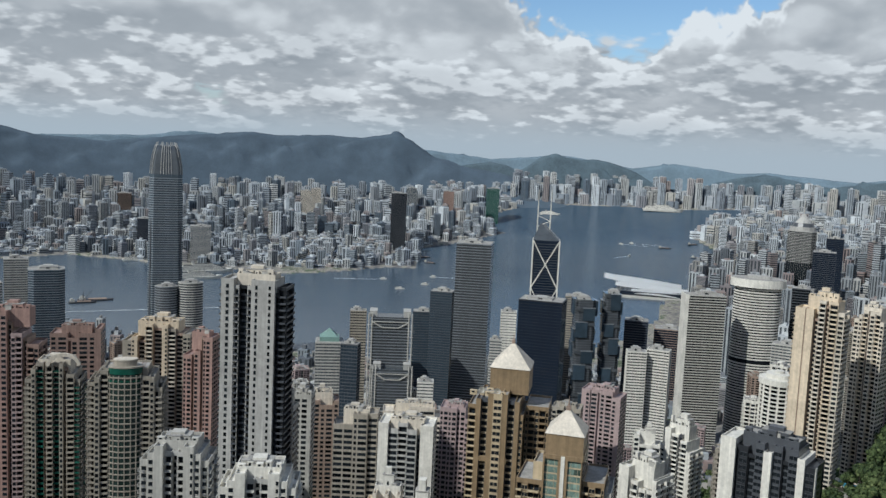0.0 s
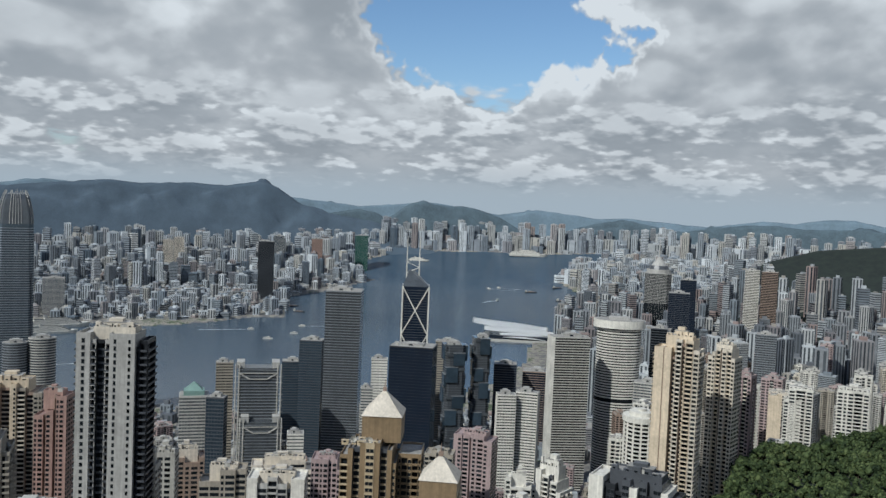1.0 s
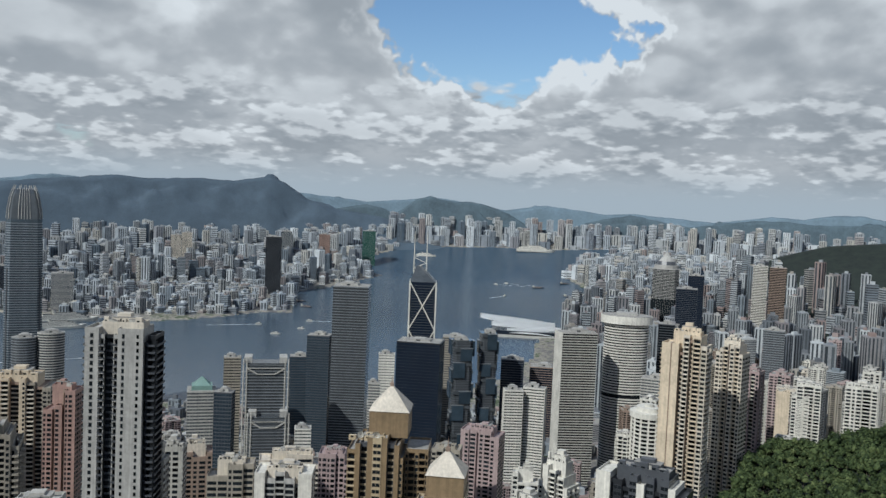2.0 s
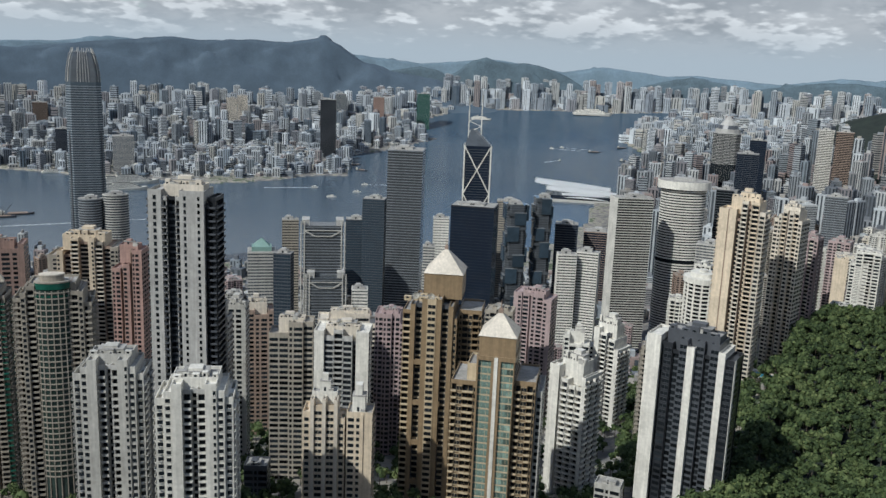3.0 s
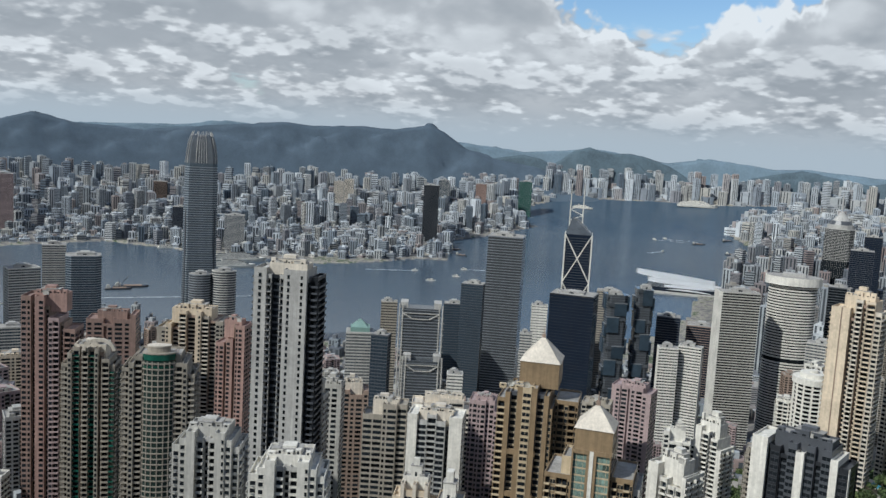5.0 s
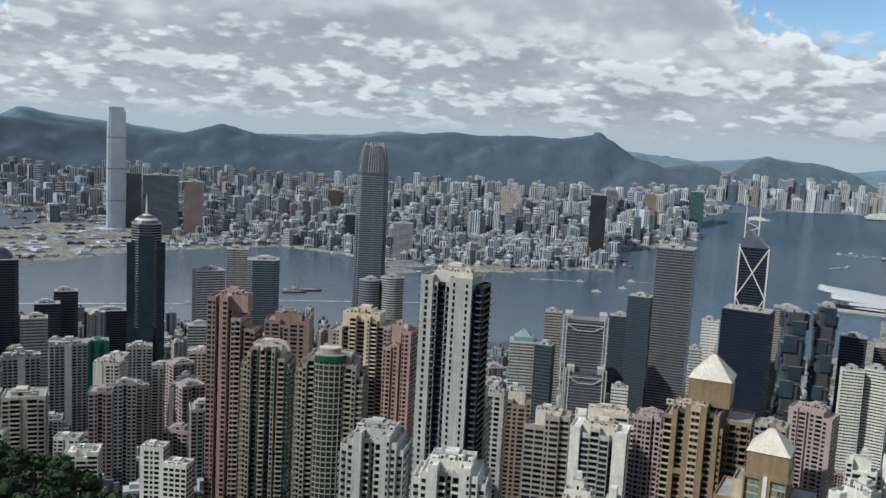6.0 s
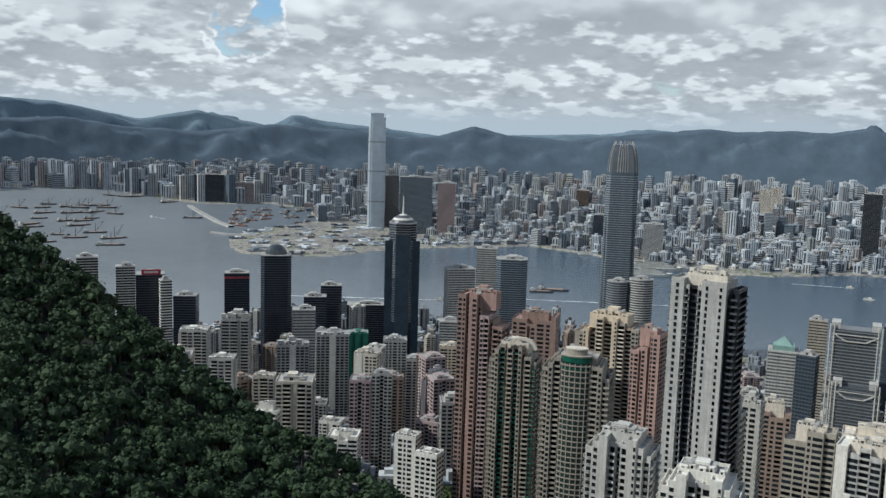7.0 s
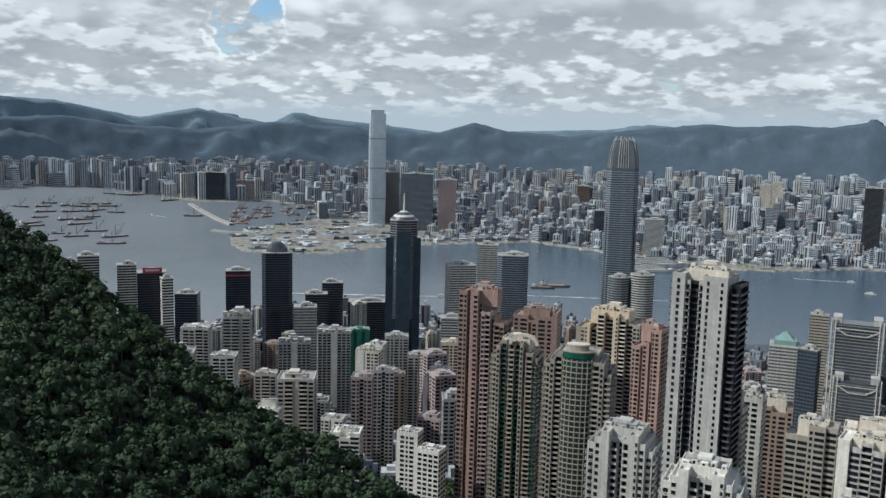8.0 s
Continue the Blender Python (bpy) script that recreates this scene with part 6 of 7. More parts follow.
tower("green-tinted white apartment tower", b=6.72, d=860, w=26.1, dep=20.9, top=234.6, rot=-8, wall="offwhite", front="WWsW", side="WW", glass="dark", seed=46, high=8, size=.6)
tower("white apartment block with balconies", b=4.15, d=900, w=27.3, dep=21.8, top=215.4, rot=-10, wall="white", front="BwBw", side="BB", seed=47, high=3)
tower("white apartment block with balconies", b=5.86, d=800, w=22.0, dep=17.6, top=211.4, rot=-10, wall="white", front="BwB", side="BB", seed=48, high=4)
tower("white apartment block with balconies", b=8.51, d=820, w=19.8, dep=15.8, top=187.9, rot=-8, wall="pale", front="wBw", side="BB", seed=49, high=4)
tower("old pale flats at the wood's edge", b=8.62, d=620, w=17.9, dep=10.8, top=222.1, rot=-20, wall="white", front="wBwB", seed=50, high=2)
tower("grey apartment tower beside the pink one", b=18.30, d=930, w=19.4, dep=19.4, top=175.5, rot=0, wall="grey", front="wvw", seed=51, high=4)
tower("pale yellow block of flats", b=20.60, d=900, w=21.1, dep=21.1, top=197.7, rot=0, wall="cream", front="WvW", seed=52, high=4)


def street_of_flats(b0, b1, d0, d1, count, seed, tmin, tmax, group):
    """Nameless flats packed between the taller ones; heights follow the roofs of the quarter."""
    r = random.Random(seed)
    made = tries = 0
    looks = [("white", "vwsbwv", "pale painted flats with small windows"), ("grey", "wwdww", "grey weathered concrete flats below the hill"), ("pale", "wBsbBw", "pale flats with rows of balconies"), ("offwhite", "vwdwv", "narrow off-white block of flats"), ("beige", "wvBsvw", "beige flats with rain-stained walls"), ("mauve", "wvdvw", "dull pink tiled block of flats"), ("brown", "vwsv", "brown tiled narrow block of flats"), ("white", "BvdbB", "white flats with stacked balconies")]
    while made < count and tries < count * 30:
        tries += 1
        b, d = r.uniform(b0, b1), d0 + (d1 - d0) * r.random() ** 0.8
        w = r.uniform(15, 27)
        x, y = polar(b, d + w * 0.4)
        if not bool(is_land(np.array([b]), np.array([d + 30]))[0]):
            continue
        if any((x - tx) ** 2 + (y - ty) ** 2 < (tr * 0.85 + w * 0.42) ** 2 for tx, ty, tr in TAKEN):
            continue
        if d < crest(b)[1] + 60:
            continue
        g = ground_at(b, d)
        h = r.uniform(tmin, tmax) * (1.25 if r.random() < 0.2 else 1.0)
        wall, front, lab = r.choice(looks)
        th, hh = tower(lab, b, d, w, w * r.uniform(0.7, 1.1), g + h, r.uniform(-25, 25), wall, front, front[:3], seed=made + seed, high=r.uniform(3, 6), tanks=1, name="apartment_block")
        tagged(th, group=group)
        made += 1


street_of_flats(-6, 30, 620, 1500, 125, 11, 50, 100, "flats of the western quarter")
street_of_flats(30, 66, 700, 1500, 45, 12, 25, 62, "flats of the central quarter")
street_of_flats(68, 86, 950, 1900, 60, 13, 45, 110, "flats of the eastern quarter")

# ---------------------------------------------------------------- quarters too dense to count
KW = "far shore quarter of pale tower blocks and low flats"
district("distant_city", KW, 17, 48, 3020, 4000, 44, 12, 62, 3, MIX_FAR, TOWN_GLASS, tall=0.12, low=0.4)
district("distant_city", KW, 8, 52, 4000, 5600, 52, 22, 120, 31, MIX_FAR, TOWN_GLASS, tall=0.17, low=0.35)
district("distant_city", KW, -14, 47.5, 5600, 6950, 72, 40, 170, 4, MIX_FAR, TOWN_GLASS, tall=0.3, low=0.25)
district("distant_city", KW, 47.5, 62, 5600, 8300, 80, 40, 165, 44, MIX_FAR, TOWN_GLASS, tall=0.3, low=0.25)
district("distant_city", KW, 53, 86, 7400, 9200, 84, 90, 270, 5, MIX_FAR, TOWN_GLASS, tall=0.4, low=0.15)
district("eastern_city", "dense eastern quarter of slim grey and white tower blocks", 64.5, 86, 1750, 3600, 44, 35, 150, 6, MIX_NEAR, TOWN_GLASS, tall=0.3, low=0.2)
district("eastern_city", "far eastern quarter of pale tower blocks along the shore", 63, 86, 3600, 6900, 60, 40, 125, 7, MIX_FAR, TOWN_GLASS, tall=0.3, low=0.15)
district("western_city", "low roofs and old flats filling the gaps below the hill", -10, 30, 640, 1860, 30, 22, 66, 8, MIX_NEAR, TOWN_GLASS, tall=0.1, low=0.3)
district("central_city", "low blocks between the office towers", 30, 70, 800, 1720, 34, 8, 36, 9, MIX_NEAR, TOWN_GLASS, tall=0.1, low=0.4)
district("reclaimed_land", "low sheds and site huts on bare reclaimed land", 6.6, 17, 2990, 3900, 95, 3, 10, 15, MIX_FAR, TOWN_GLASS, tall=0.02, low=0.7)
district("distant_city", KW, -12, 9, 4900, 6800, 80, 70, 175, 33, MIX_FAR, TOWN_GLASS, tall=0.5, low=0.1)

# ---------------------------------------------------------------- woods on the slopes


def leaves(name, *stops):
    m = bpy.data.materials.new(name)
    m.use_nodes = True
    m.node_tree.nodes.clear()
    k = Nodes(m.node_tree)
    one = k.n("ShaderNodeNewGeometry").outputs["Random Per Island"]
    big = k.noise(k.n("ShaderNodeTexCoord").outputs["Object"], 0.03, 3.0, 0.5)
    c = k.ramp(k.math("MULTIPLY_ADD", one, 0.6, k.math("MULTIPLY_ADD", big, 0.9, -0.25)), *stops)
    k.n("ShaderNodeOutputMaterial", {0: k.n("ShaderNodeBsdfPrincipled", {"Base Color": c, "Roughness": 0.75, "Specular IOR Level": 0.2}).outputs[0]})
    return m


LEAF = leaves("broad_leaves", (0.05, (0.010, 0.019, 0.008)), (0.35, (0.030, 0.048, 0.017)), (0.65, (0.066, 0.092, 0.034)), (1.0, (0.14, 0.165, 0.065)))
# Darker copy of the leaf tones: cloud shade over the left slope put in.
LEAF_SHADED = leaves("cloud_shaded_leaves", (0.1, (0.012, 0.024, 0.012)), (0.4, (0.022, 0.040, 0.018)), (0.7, (0.036, 0.058, 0.026)), (1.0, (0.055, 0.080, 0.034)))
BARK = material("bark", (0.10, 0.08, 0.06), 0.9, scale=1.0)


def woods(name, label, spots, seed, tufts, tree=(3.0, 5.2), tuft=0.75, leaf=LEAF):
    """Broad-leaved trees: tapered trunks, a lumpy core of limbs and crowns of loose leaf tufts. spots: b, d."""
    rng = np.random.default_rng(seed)
    b, d = spots
    n = len(b)
    x, y = polar(b, d)
    z = ground_z(b, d)
    r = rng.uniform(tree[0], tree[1], n) * rng.choice([0.8, 1.0, 1.25], n, p=[0.3, 0.5, 0.2])
    hgt = r * rng.uniform(0.9, 1.5, n) + 1.0
    # lobes of every crown
    nl = 5
    lobe = rng.normal(0, 1, (n, nl, 3))
    lobe /= np.linalg.norm(lobe, axis=2, keepdims=True)
    lobe[..., 2] = np.abs(lobe[..., 2]) * 0.8
    lobe *= (r * 0.62)[:, None, None]
    cen = np.stack([x, y, z + hgt], -1)
    lr = r[:, None] * rng.uniform(0.35, 0.62, (n, nl))
    k = rng.integers(0, nl, (n, tufts))
    way = rng.normal(0, 1, (n, tufts, 3))
    way /= np.linalg.norm(way, axis=2, keepdims=True)
    way[..., 2] = np.where(way[..., 2] < -0.3, -way[..., 2], way[..., 2])
    ii = np.arange(n)[:, None]
    p = cen[:, None, :] + lobe[ii, k] + way * (lr[ii, k] * rng.uniform(0.8, 1.1, (n, tufts)))[..., None]
    p, way = p.reshape(-1, 3), way.reshape(-1, 3)
    t = np.cross(way, rng.normal(0, 1, way.shape))
    t /= np.linalg.norm(t, axis=1, keepdims=True) + 1e-6
    u = np.cross(way, t) + way * rng.uniform(-0.7, 0.7, (len(way), 1))
    s = rng.uniform(0.55, 1.25, (len(p), 1)) * tuft
    v = np.stack([p - t * s, p + u * s * 1.1, p + t * s, p - u * s * 0.7 + way * s * 0.5], 1).reshape(-1, 3)
    f = np.arange(len(v)).reshape(-1, 4)
    top = new(name)
    tagged(top, label, "trees", kind="stuff")
    solid("leaves", v, f, leaf, top, kind="stuff")
    # limbs and inner mass under the leaves
    ico = np.array([(0, 0, 1), (0.9, 0, 0.3), (0.28, 0.85, 0.3), (-0.72, 0.52, 0.3), (-0.72, -0.52, 0.3), (0.28, -0.85, 0.3), (0.7, 0.5, -0.5), (-0.27, 0.83, -0.5), (-0.87, 0, -0.5), (-0.27, -0.83, -0.5), (0.7, -0.5, -0.5), (0, 0, -0.9)])
    tri = np.array([(0, 1, 2), (0, 2, 3), (0, 3, 4), (0, 4, 5), (0, 5, 1), (1, 6, 2), (2, 7, 3), (3, 8, 4), (4, 9, 5), (5, 10, 1), (2, 6, 7), (3, 7, 8), (4, 8, 9), (5, 9, 10), (1, 10, 6), (6, 11, 7), (7, 11, 8), (8, 11, 9), (9, 11, 10), (10, 11, 6)])
    cc = (cen[:, None, :] + lobe).reshape(-1, 3)
    rr = (lr * 0.86).reshape(-1)
    v2 = cc[:, None, :] + ico[None] * rr[:, None, None] * rng.uniform(0.75, 1.15, (len(cc), 12, 1))
    f2 = (tri[None] + (np.arange(len(cc)) * 12)[:, None, None]).reshape(-1, 3)
    solid("boughs", v2.reshape(-1, 3), f2, leaf, top, kind="stuff")
    a = np.arange(5) * 2 * np.pi / 5
    lo = np.stack([x[:, None] + 0.35 * np.cos(a), y[:, None] + 0.35 * np.sin(a), np.repeat(z[:, None] - 1, 5, 1)], -1)
    hi = np.stack([x[:, None] + 0.16 * np.cos(a), y[:, None] + 0.16 * np.sin(a), np.repeat((z + hgt)[:, None], 5, 1)], -1)
    v3 = np.concatenate([lo, hi], 1).reshape(-1, 3)
    q = np.array([(i, (i + 1) % 5, 5 + (i + 1) % 5, 5 + i) for i in range(5)])
    f3 = (q[None] + (np.arange(n) * 10)[:, None, None]).reshape(-1, 4)
    solid("trunks", v3, f3, BARK, top, kind="stuff")


def scatter(b0, b1, f0, f1, spacing, seed, plan=None):
    """Even random spots on a slope: bearings b0 to b1, distances f0 to f1 of the slope's own crest distance (or metres)."""
    rng = np.random.default_rng(seed)
    out = []
    for b in np.arange(b0, b1, 0.02):
        dc = 1.0 if plan else float(crest(b)[1])
        lo, hi = f0 * dc, f1 * dc
        area = math.radians(0.02) * (hi * hi - lo * lo) / 2
        for i in range(rng.poisson(area / spacing ** 2)):
            d = math.sqrt(rng.uniform(lo * lo, hi * hi))
            x, y = polar(b, d)
            if plan and any((x - tx) ** 2 + (y - ty) ** 2 < (tr * 0.9) ** 2 for tx, ty, tr in TAKEN):
                continue
            out.append((b + rng.uniform(0, 0.02), d))
    a = np.array(out)
    return a[:, 0], a[:, 1]


woods("woodland", "dense broad-leaved woodland on the near slope, cloud shade in its leaf colour", scatter(-13, 21, 0.30, 1.04, 4.9, 1), 1, 48, (2.7, 4.8), 0.86, LEAF_SHADED)
woods("woodland", "bright green broad-leaved woodland on the near slope", scatter(69.5, 87, 0.45, 1.05, 5.4, 2), 2, 58, (2.9, 5.3), 0.92)
woods("woodland", "green trees between the towers", scatter(19, 71, 330, 740, 10.5, 3, True), 3, 45, (3.0, 5.5), 0.95)
woods("woodland", "park trees below the office towers", scatter(66.5, 72.5, 780, 1130, 8.5, 4, True), 4, 60, (3.5, 5.5), 1.0)
woods("woodland", "park trees below the office towers", scatter(44, 53, 850, 1200, 13, 5, True), 5, 50, (3.5, 5.5), 1.0)
woods("woodland", "park trees climbing between the white towers", scatter(58.5, 67, 620, 960, 8.5, 8, True), 8, 55, (3.2, 5.4), 1.0)
woods("woodland", "trees above the eastern flats", scatter(73.5, 86, 700, 1000, 9.0, 6, True), 6, 60, (3.5, 5.5), 1.0)
woods("woodland", "trees at the foot of the towers", scatter(66, 76, 430, 720, 7.5, 7, True), 7, 60, (3.2, 5.6), 0.95)

# ---------------------------------------------------------------- harbour traffic
HULL = material("dark_ship_hull", (0.05, 0.05, 0.055), 0.6, scale=0.2)
RUST = material("rust_red_hull", (0.20, 0.085, 0.06), 0.7, scale=0.2)
FOAM = material("wake_foam", (0.62, 0.66, 0.68), 0.9, spread=0.4, scale=0.12)


def afloat(name, label, b, d, turn, group="", lift=0.0):
    x, y = polar(b, d)
    X, Y, Z = [float(v[0]) for v in far(np.array([x]), np.array([y]), np.array([lift]))]
    e = new(name)
    s = math.hypot(X, Y) / d
    e.location, e.rotation_euler, e.scale = (X, Y, Z), (0, 0, radians(turn - b)), (s, s, s)
    return tagged(e, label, "boat", group)


def hull_part(thing, L, w, h, mat, sheer=0.3):
    bm = bmesh.new()
    pts = [(-L / 2, -w * 0.42), (-L * 0.45, -w / 2), (L * 0.3, -w / 2), (L * 0.43, -w * 0.3), (L / 2, 0), (L * 0.43, w * 0.3), (L * 0.3, w / 2), (-L * 0.45, w / 2), (-L / 2, w * 0.42)]
    ring(bm, [(x * 0.94, y * 0.85) for x, y in pts], -1.0, h, top=pts)
    for v in bm.verts:
        if v.co.z > 0 and v.co.x > L * 0.35:
            v.co.z += sheer * h
    return part("hull", bm, mat, thing)


def barge(b, d, L, turn, crane=True, mat=None, group="moored barges"):
    thing = afloat("barge", "dark working barge with derrick moored in the harbour" if crane else "flat dark barge lying in the harbour", b, d, turn, group)
    hull_part(thing, L, L * 0.26, 3.2, mat or HULL)
    bm = bmesh.new()
    box(bm, -L * 0.44, -L * 0.28, -L * 0.09, L * 0.09, 3.2, 9)
    box(bm, -L * 0.42, -L * 0.33, -L * 0.06, L * 0.06, 9, 12)
    part("deck_house", bm, WALL["offwhite"], thing)
    bm = bmesh.new()
    box(bm, -L * 0.2, L * 0.3, -L * 0.1, L * 0.1, 3.2, 5)
    part("hatch", bm, WALL["brown"], thing)
    if crane:
        bm = bmesh.new()
        beam(bm, (L * 0.02, 0, 3), (L * 0.02, 0, L * 0.42), 0.8)
        part("derrick_mast", bm, HULL, thing)
        bm = bmesh.new()
        beam(bm, (L * 0.02, 0, 6), (L * 0.36, 0, L * 0.5), 0.6)
        beam(bm, (L * 0.02, 0, L * 0.42), (L * 0.36, 0, L * 0.5), 0.25)
        part("derrick_boom", bm, HULL, thing)


def liner(b, d, L, turn, label="large white passenger ship at its pier"):
    thing = afloat("passenger_ship", label, b, d, turn)
    hull_part(thing, L, L * 0.16, L * 0.05, WALL["white"], 0.4)
    for i, (x0, x1, k) in enumerate(((-0.46, 0.36, 0.15), (-0.44, 0.30, 0.14), (-0.42, 0.26, 0.13), (-0.36, 0.20, 0.11), (-0.2, 0.14, 0.08))):
        z = L * (0.05 + 0.022 * i)
        mesh_part("deck", [(x0 * L, x1 * L, -k * L / 2, k * L / 2, z, z + L * 0.019, 0, 0), (x0 * L + 1, x1 * L - 1, -k * L / 2 + 0.4, k * L / 2 - 0.4, z + L * 0.019, z + L * 0.022, 1, 0)], [WALL["white"], GLASS["dark"]], thing)
    bm = bmesh.new()
    ring(bm, [(-L * 0.18 + x, y) for x, y in oval(L * 0.035, L * 0.02, 10)], L * 0.155, L * 0.2, top=[(-L * 0.2 + x, y) for x, y in oval(L * 0.025, L * 0.015, 10)])
    part("funnel", bm, WALL["offwhite"], thing)


def launch(b, d, turn, L=22, wake=0.0):
    thing = afloat("ferry", "small white ferry crossing the harbour", b, d, turn, "harbour ferries")
    hull_part(thing, L, L * 0.28, 2.2, WALL["white"])
    mesh_part("cabin", [(-L * 0.38, L * 0.22, -L * 0.11, L * 0.11, 2.2, 5.2, 0, 0), (-L * 0.36, L * 0.24, -L * 0.115, L * 0.115, 3.2, 4.2, 1, 0), (-L * 0.05, L * 0.16, -L * 0.08, L * 0.08, 5.2, 7.2, 0, 0)], [WALL["white"], GLASS["dark"]], thing)
    if wake:
        trail(b, d, turn, wake, L)


def trail(b, d, turn, length, L):
    """White foam left astern, a thin sheet on the water that widens and breaks up."""
    x, y = polar(b, d)
    a = radians(turn - b)
    rng = random.Random(int(b * 10))
    n = 24
    v, f = [], []
    for i in range(n + 1):
        t = i / n
        px, py = x - math.cos(a) * (L * 0.4 + t * length), y - math.sin(a) * (L * 0.4 + t * length)
        w = (2.5 + 5 * t) * rng.uniform(0.4, 1.1) * (1 - t * 0.6)
        for s in (-1, 1):
            v.append([float(q[0]) for q in far(np.array([px - math.sin(a) * w * s]), np.array([py + math.cos(a) * w * s]), np.array([0.35]))])
    f = [(2 * i, 2 * i + 1, 2 * i + 3, 2 * i + 2) for i in range(n)]
    ob = solid("wake", v, f, FOAM)
    tagged(ob, "white foam trail on the water behind a ferry", "wake", kind="stuff")


def mole(points, w, h, label):
    """A breakwater of pale stone through plan points of bearing and distance."""
    bm = bmesh.new()
    p = [Vector((*polar(b, d), 0)) for b, d in points]
    fine = []
    for a, c in zip(p, p[1:]):
        k = max(1, int((c - a).length / 60))
        fine += [a.lerp(c, i / k) for i in range(k)]
    fine.append(p[-1])
    rows = []
    for i, q in enumerate(fine):
        t = (fine[min(i + 1, len(fine) - 1)] - fine[max(i - 1, 0)]).normalized()
        s = Vector((-t.y, t.x, 0))
        row = []
        for o, zz in ((-1.5, -3), (-1, h), (1, h), (1.5, -3)):
            r = q + s * o * w / 2
            X, Y, Z = far(np.array([r.x]), np.array([r.y]), np.array([float(zz)]))
            row.append(bm.verts.new((float(X[0]), float(Y[0]), float(Z[0]))))
        rows.append(row)
    for a, c in zip(rows, rows[1:]):
        for k in range(3):
            bm.faces.new((a[k], a[k + 1], c[k + 1], c[k]))
    ob = part("breakwater", bm, WALL["concrete"], kind="structure")
    tagged(ob, label, "breakwater")


mole([(3.9, 4730), (4.6, 4350), (5.6, 3950), (6.4, 3760)], 22, 6, "pale concrete breakwater sheltering moored boats")
mole([(5.2, 3560), (6.2, 3500), (6.9, 3480)], 16, 5, "short pale breakwater by the reclaimed land")
barge(b=-4.49, d=4658, L=77, turn=7, crane=True)
barge(b=-4.17, d=4845, L=77, turn=-7, crane=True)
barge(b=-4.37, d=4399, L=97, turn=10, crane=True)
barge(b=-4.69, d=4146, L=68, turn=8, crane=False)
barge(b=-3.21, d=4710, L=68, turn=28, crane=True)
barge(b=-2.49, d=4644, L=97, turn=-14, crane=True)
barge(b=-1.98, d=4767, L=77, turn=-18, crane=True)
barge(b=-1.30, d=4765, L=97, turn=4, crane=False)
barge(b=-0.92, d=4637, L=97, turn=-5, crane=True)
barge(b=-0.47, d=4319, L=77, turn=-16, crane=True)
barge(b=-3.23, d=4038, L=77, turn=25, crane=True)
barge(b=-2.51, d=3855, L=97, turn=17, crane=False)
barge(b=-1.80, d=4122, L=68, turn=12, crane=True)
barge(b=-2.11, d=4382, L=68, turn=-20, crane=True)
barge(b=-3.57, d=3535, L=68, turn=-11, crane=True)
barge(b=-4.30, d=3327, L=68, turn=22, crane=False)
barge(b=-1.63, d=3590, L=87, turn=0, crane=True)
barge(b=-0.57, d=3406, L=97, turn=15, crane=True)
barge(b=-0.77, d=3217, L=97, turn=-5, crane=True)
barge(b=-5.22, d=3925, L=97, turn=29, crane=False)
barge(b=-6.65, d=4344, L=77, turn=26, crane=True)
barge(b=-5.74, d=4670, L=87, turn=-24, crane=True)
barge(b=-0.84, d=5429, L=68, turn=-22, crane=True)
barge(b=0.04, d=5348, L=97, turn=-17, crane=False)
barge(b=0.82, d=5350, L=87, turn=13, crane=True)
barge(b=2.68, d=4971, L=97, turn=19, crane=True)
barge(b=4.06, d=4130, L=87, turn=-4, crane=True)
barge(b=-5.16, d=3819, L=97, turn=6, crane=False)
barge(b=-2.75, d=3441, L=87, turn=4, crane=True)
barge(b=-2.91, d=4387, L=97, turn=7, crane=True)
barge(b=-1.50, d=4434, L=77, turn=27, crane=True)
barge(b=-2.28, d=4030, L=87, turn=13, crane=False)
barge(b=8.59, d=4542, L=48, turn=17, mat=RUST, group="sheltered boats")
barge(b=7.96, d=4417, L=48, turn=9, mat=RUST, group="sheltered boats")
barge(b=8.56, d=4095, L=55, turn=23, mat=RUST, group="sheltered boats")
barge(b=6.80, d=3896, L=55, turn=-26, mat=RUST, group="sheltered boats")
barge(b=7.01, d=4499, L=55, turn=1, mat=RUST, group="sheltered boats")
barge(b=6.48, d=3918, L=48, turn=54, mat=RUST, group="sheltered boats")
barge(b=6.66, d=4295, L=48, turn=51, mat=RUST, group="sheltered boats")
barge(b=6.59, d=4061, L=40, turn=-12, mat=RUST, group="sheltered boats")
barge(b=8.10, d=4276, L=48, turn=4, mat=RUST, group="sheltered boats")
barge(b=6.87, d=4528, L=40, turn=-51, mat=RUST, group="sheltered boats")
barge(b=6.55, d=4110, L=40, turn=-8, mat=RUST, group="sheltered boats")
barge(b=7.01, d=4325, L=55, turn=-55, mat=RUST, group="sheltered boats")
barge(b=8.77, d=4281, L=48, turn=-43, mat=RUST, group="sheltered boats")
barge(b=8.56, d=4252, L=48, turn=51, mat=RUST, group="sheltered boats")
barge(b=7.57, d=4040, L=55, turn=27, mat=RUST, group="sheltered boats")
barge(b=7.67, d=4041, L=55, turn=-26, mat=RUST, group="sheltered boats")
barge(b=7.36, d=3967, L=40, turn=59, mat=RUST, group="sheltered boats")
barge(b=7.04, d=3808, L=55, turn=-22, mat=RUST, group="sheltered boats")
barge(b=10.44, d=4863, L=50, turn=14, crane=True, group="sheltered boats")
barge(b=9.83, d=4433, L=37, turn=-53, crane=False, group="sheltered boats")
barge(b=10.69, d=4503, L=50, turn=26, crane=True, group="sheltered boats")
barge(b=11.45, d=4224, L=50, turn=34, crane=False, group="sheltered boats")
barge(b=10.30, d=4240, L=37, turn=-13, crane=True, group="sheltered boats")
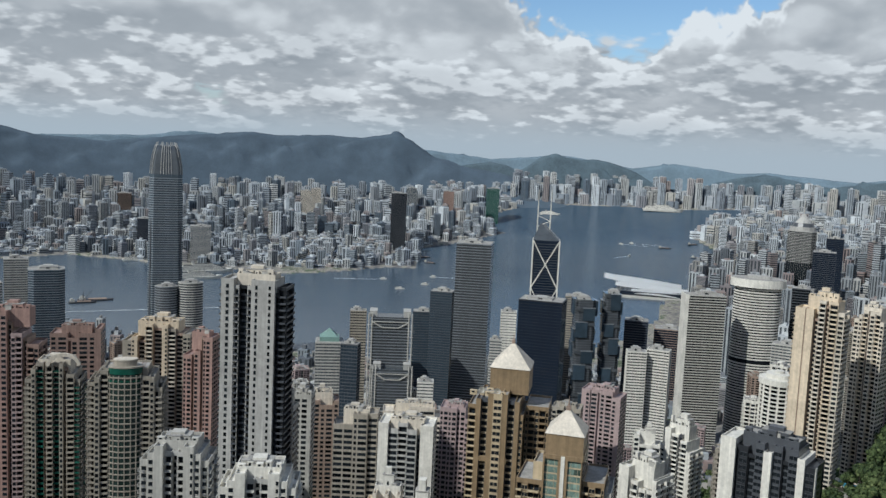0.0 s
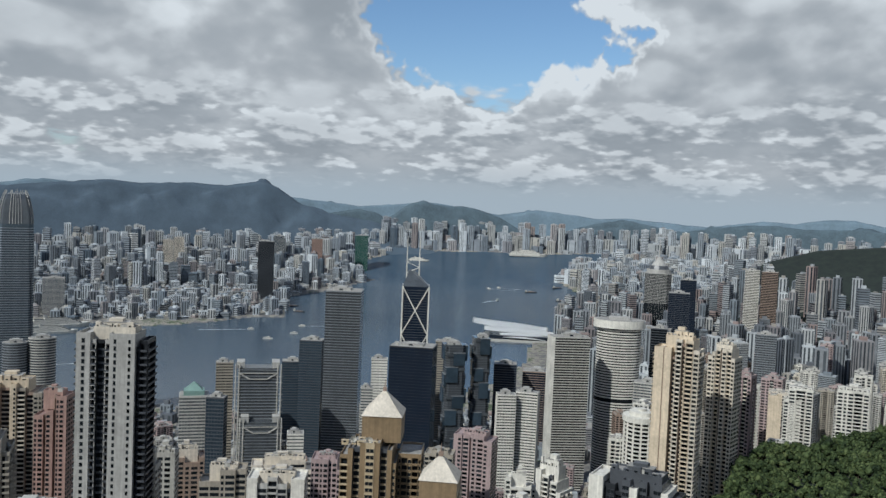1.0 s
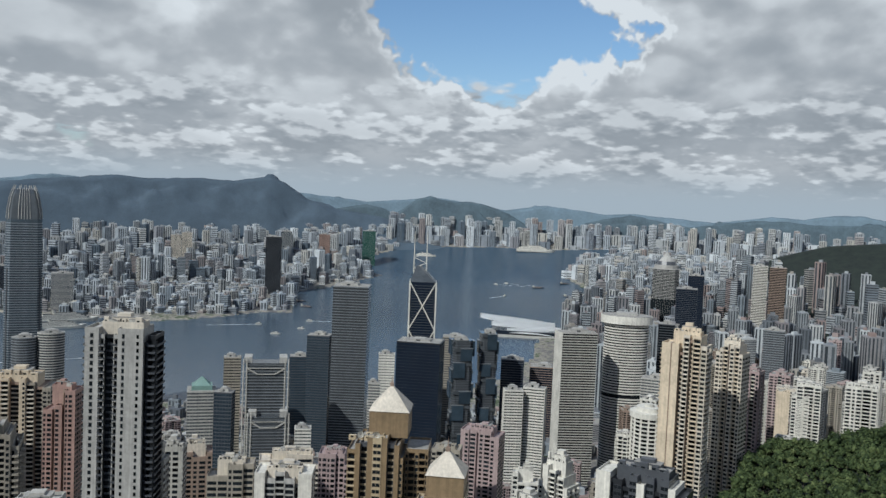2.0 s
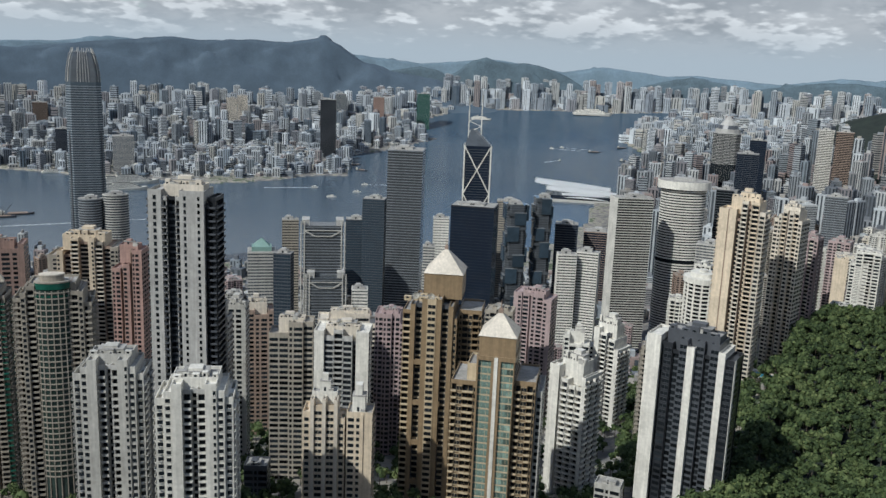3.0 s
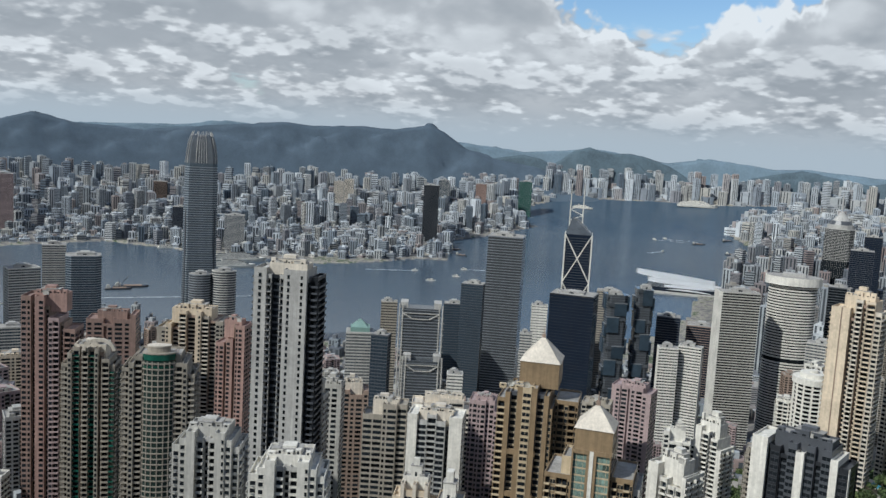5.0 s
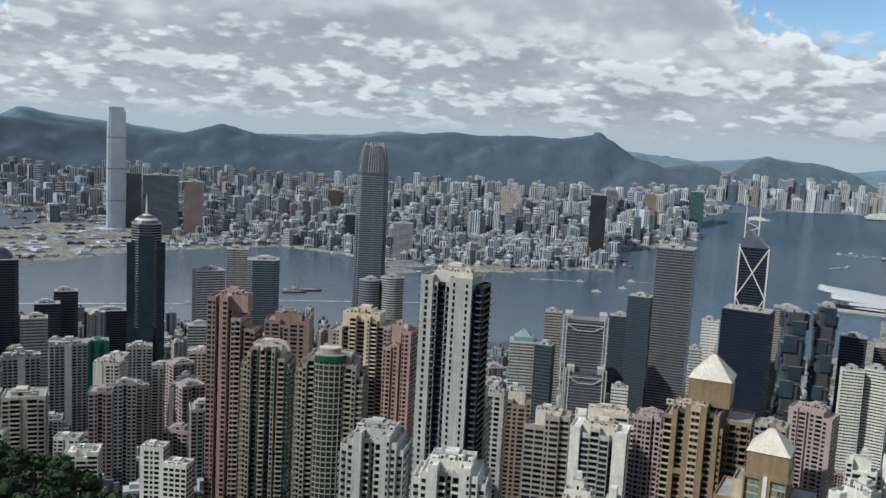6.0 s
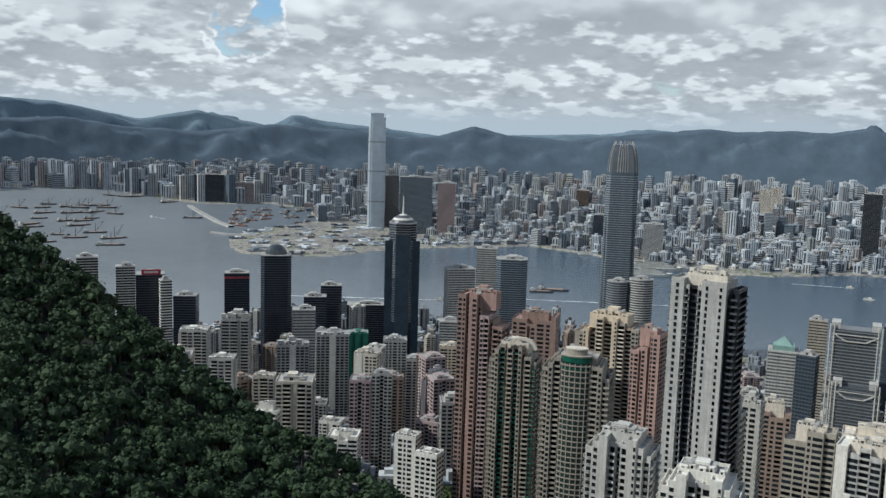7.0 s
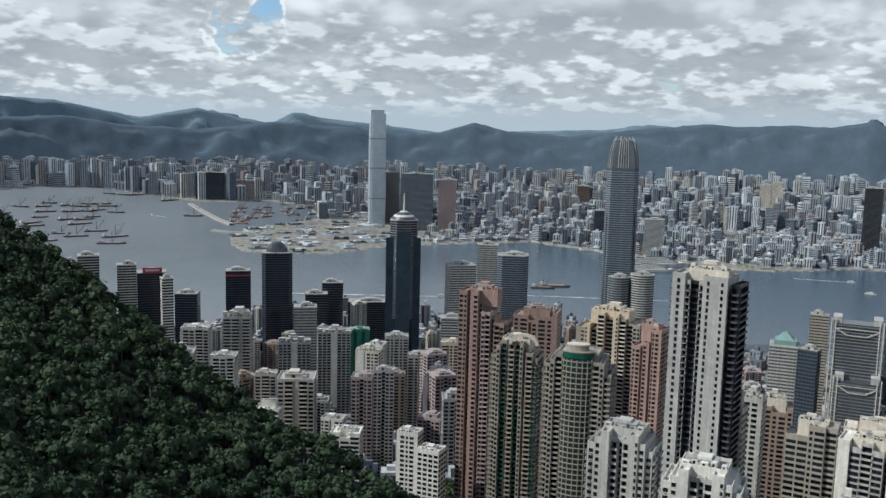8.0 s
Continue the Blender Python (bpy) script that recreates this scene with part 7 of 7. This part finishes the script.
barge(b=9.66, d=4345, L=50, turn=-38, crane=False, group="sheltered boats")
barge(b=9.94, d=4495, L=50, turn=48, crane=True, group="sheltered boats")
barge(b=10.58, d=4533, L=50, turn=-47, crane=False, group="sheltered boats")
barge(b=11.05, d=4836, L=37, turn=-21, crane=True, group="sheltered boats")
barge(b=10.34, d=4186, L=50, turn=-30, crane=False, group="sheltered boats")
barge(b=9.87, d=4156, L=37, turn=-47, crane=True, group="sheltered boats")
barge(b=10.59, d=3939, L=37, turn=-4, crane=False, group="sheltered boats")
barge(b=11.16, d=3920, L=37, turn=-17, crane=True, group="sheltered boats")
barge(b=10.98, d=4633, L=50, turn=-26, crane=False, group="sheltered boats")
barge(b=9.58, d=4714, L=37, turn=-20, crane=True, group="sheltered boats")
barge(b=11.16, d=4016, L=37, turn=50, crane=False, group="sheltered boats")
barge(b=27.18, d=2396, L=87, turn=3, crane=False)
barge(b=26.44, d=2361, L=66, turn=4)
liner(b=33.56, d=2879, L=190, turn=14)
liner(b=29.48, d=3163, L=90, turn=6, label="white ferry lying at its pier")
liner(b=33.19, d=2754, L=150, turn=12)
liner(b=62.46, d=7525, L=330, turn=4)
liner(b=55.44, d=6357, L=150, turn=-10, label="white ship on the open harbour")
launch(b=44.90, d=2826, turn=8, wake=150)
launch(b=45.98, d=2640, turn=0, L=30)
launch(b=48.10, d=2912, turn=184, wake=150)
launch(b=1.63, d=4182, turn=120, wake=110)
launch(b=24.63, d=2243, turn=180, L=26, wake=420)
launch(b=19.83, d=2190, turn=0, L=20, wake=420)
launch(b=60.63, d=3911, turn=60, wake=120)
launch(b=60.04, d=4433, turn=160, wake=140)
barge(b=62.75, d=4356, L=62, turn=10, crane=False)
barge(b=64.89, d=4012, L=75, turn=-8, crane=False)
barge(b=64.44, d=4652, L=56, turn=30, crane=False)
barge(b=65.89, d=4081, L=50, turn=0)
launch(b=47.61, d=2747, turn=2, L=26)
launch(b=66.17, d=4010, turn=20, L=24)
launch(b=60.68, d=4508, turn=160, wake=160)
barge(b=47.39, d=3437, L=60, turn=20)
barge(b=47.87, d=3273, L=46, turn=-20)
launch(b=50.48, d=2016, turn=10, L=20)


# ---------------------------------------------------------------- small things at the towers' feet
POOL = material("pool_water", (0.10, 0.36, 0.50), 0.1, spread=0.15, scale=0.3)


def podium_pool(b, d, z, w, dep, turn):
    """A raised terrace with a sunken pool."""
    x, y = polar(b, d)
    e = new("swimming_pool")
    g = ground_at(b, d)
    e.location, e.rotation_euler = (x, y, g - 3), (0, 0, radians(turn - b))
    tagged(e, "blue swimming pool on a pale terrace beside a tower", "pool")
    h = min(max(1.0, z - g), 2.0) + 3
    mesh_part("terrace", [(-w / 2, w / 2, -dep / 2, -dep * 0.28, 0, h, 0, 0), (-w / 2, w / 2, dep * 0.28, dep / 2, 0, h, 0, 0), (-w / 2, -w * 0.36, -dep * 0.28, dep * 0.28, 0, h, 0, 0), (w * 0.36, w / 2, -dep * 0.28, dep * 0.28, 0, h, 0, 0)], [WALL["pale"]], e)
    mesh_part("pool_water", [(-w * 0.36, w * 0.36, -dep * 0.28, dep * 0.28, 0, h - 0.3, 0, 0)], [POOL], e, "bright blue pool water")


def low_house(label, b, d, w, dep, top, rot, wall):
    tower(label, b, d, w, dep, top, rot, wall, "WvW", "wvw", seed=int(b * 3), high=2.0, tanks=1, name="low_building")


podium_pool(b=74.63, d=650, z=233.7, w=26, dep=18, turn=-20)
low_house("low pale podium building among trees", b=65.42, d=400, w=12.3, dep=8.6, top=223.0, rot=-10, wall="offwhite")
low_house("low white villa on the wooded slope", b=78.42, d=820, w=19.9, dep=11.9, top=223.3, rot=-10, wall="white")
low_house("low grey hall with flat roof", b=41.18, d=420, w=11.7, dep=10.6, top=216.0, rot=-10, wall="dark")
dome = new("tent_dome")
dome_x, dome_y = polar(67.2, 400)
dome.location = (dome_x, dome_y, ground_at(67.2, 400))
tagged(dome, "white fabric dome between the towers", "tent")
bm = bmesh.new()
for k in range(5):
    a0, a1 = k * math.pi / 10, (k + 1) * math.pi / 10
    ring(bm, oval(5.5 * math.cos(a0), 4.5 * math.cos(a0), 18), 5 * math.sin(a0), 5 * math.sin(a1), top=oval(max(0.02, 5.5 * math.cos(a1)), max(0.02, 4.5 * math.cos(a1)), 18), cap=False)
bmesh.ops.remove_doubles(bm, verts=bm.verts, dist=0.01)
part("canopy", bm, WALL["white"], dome)
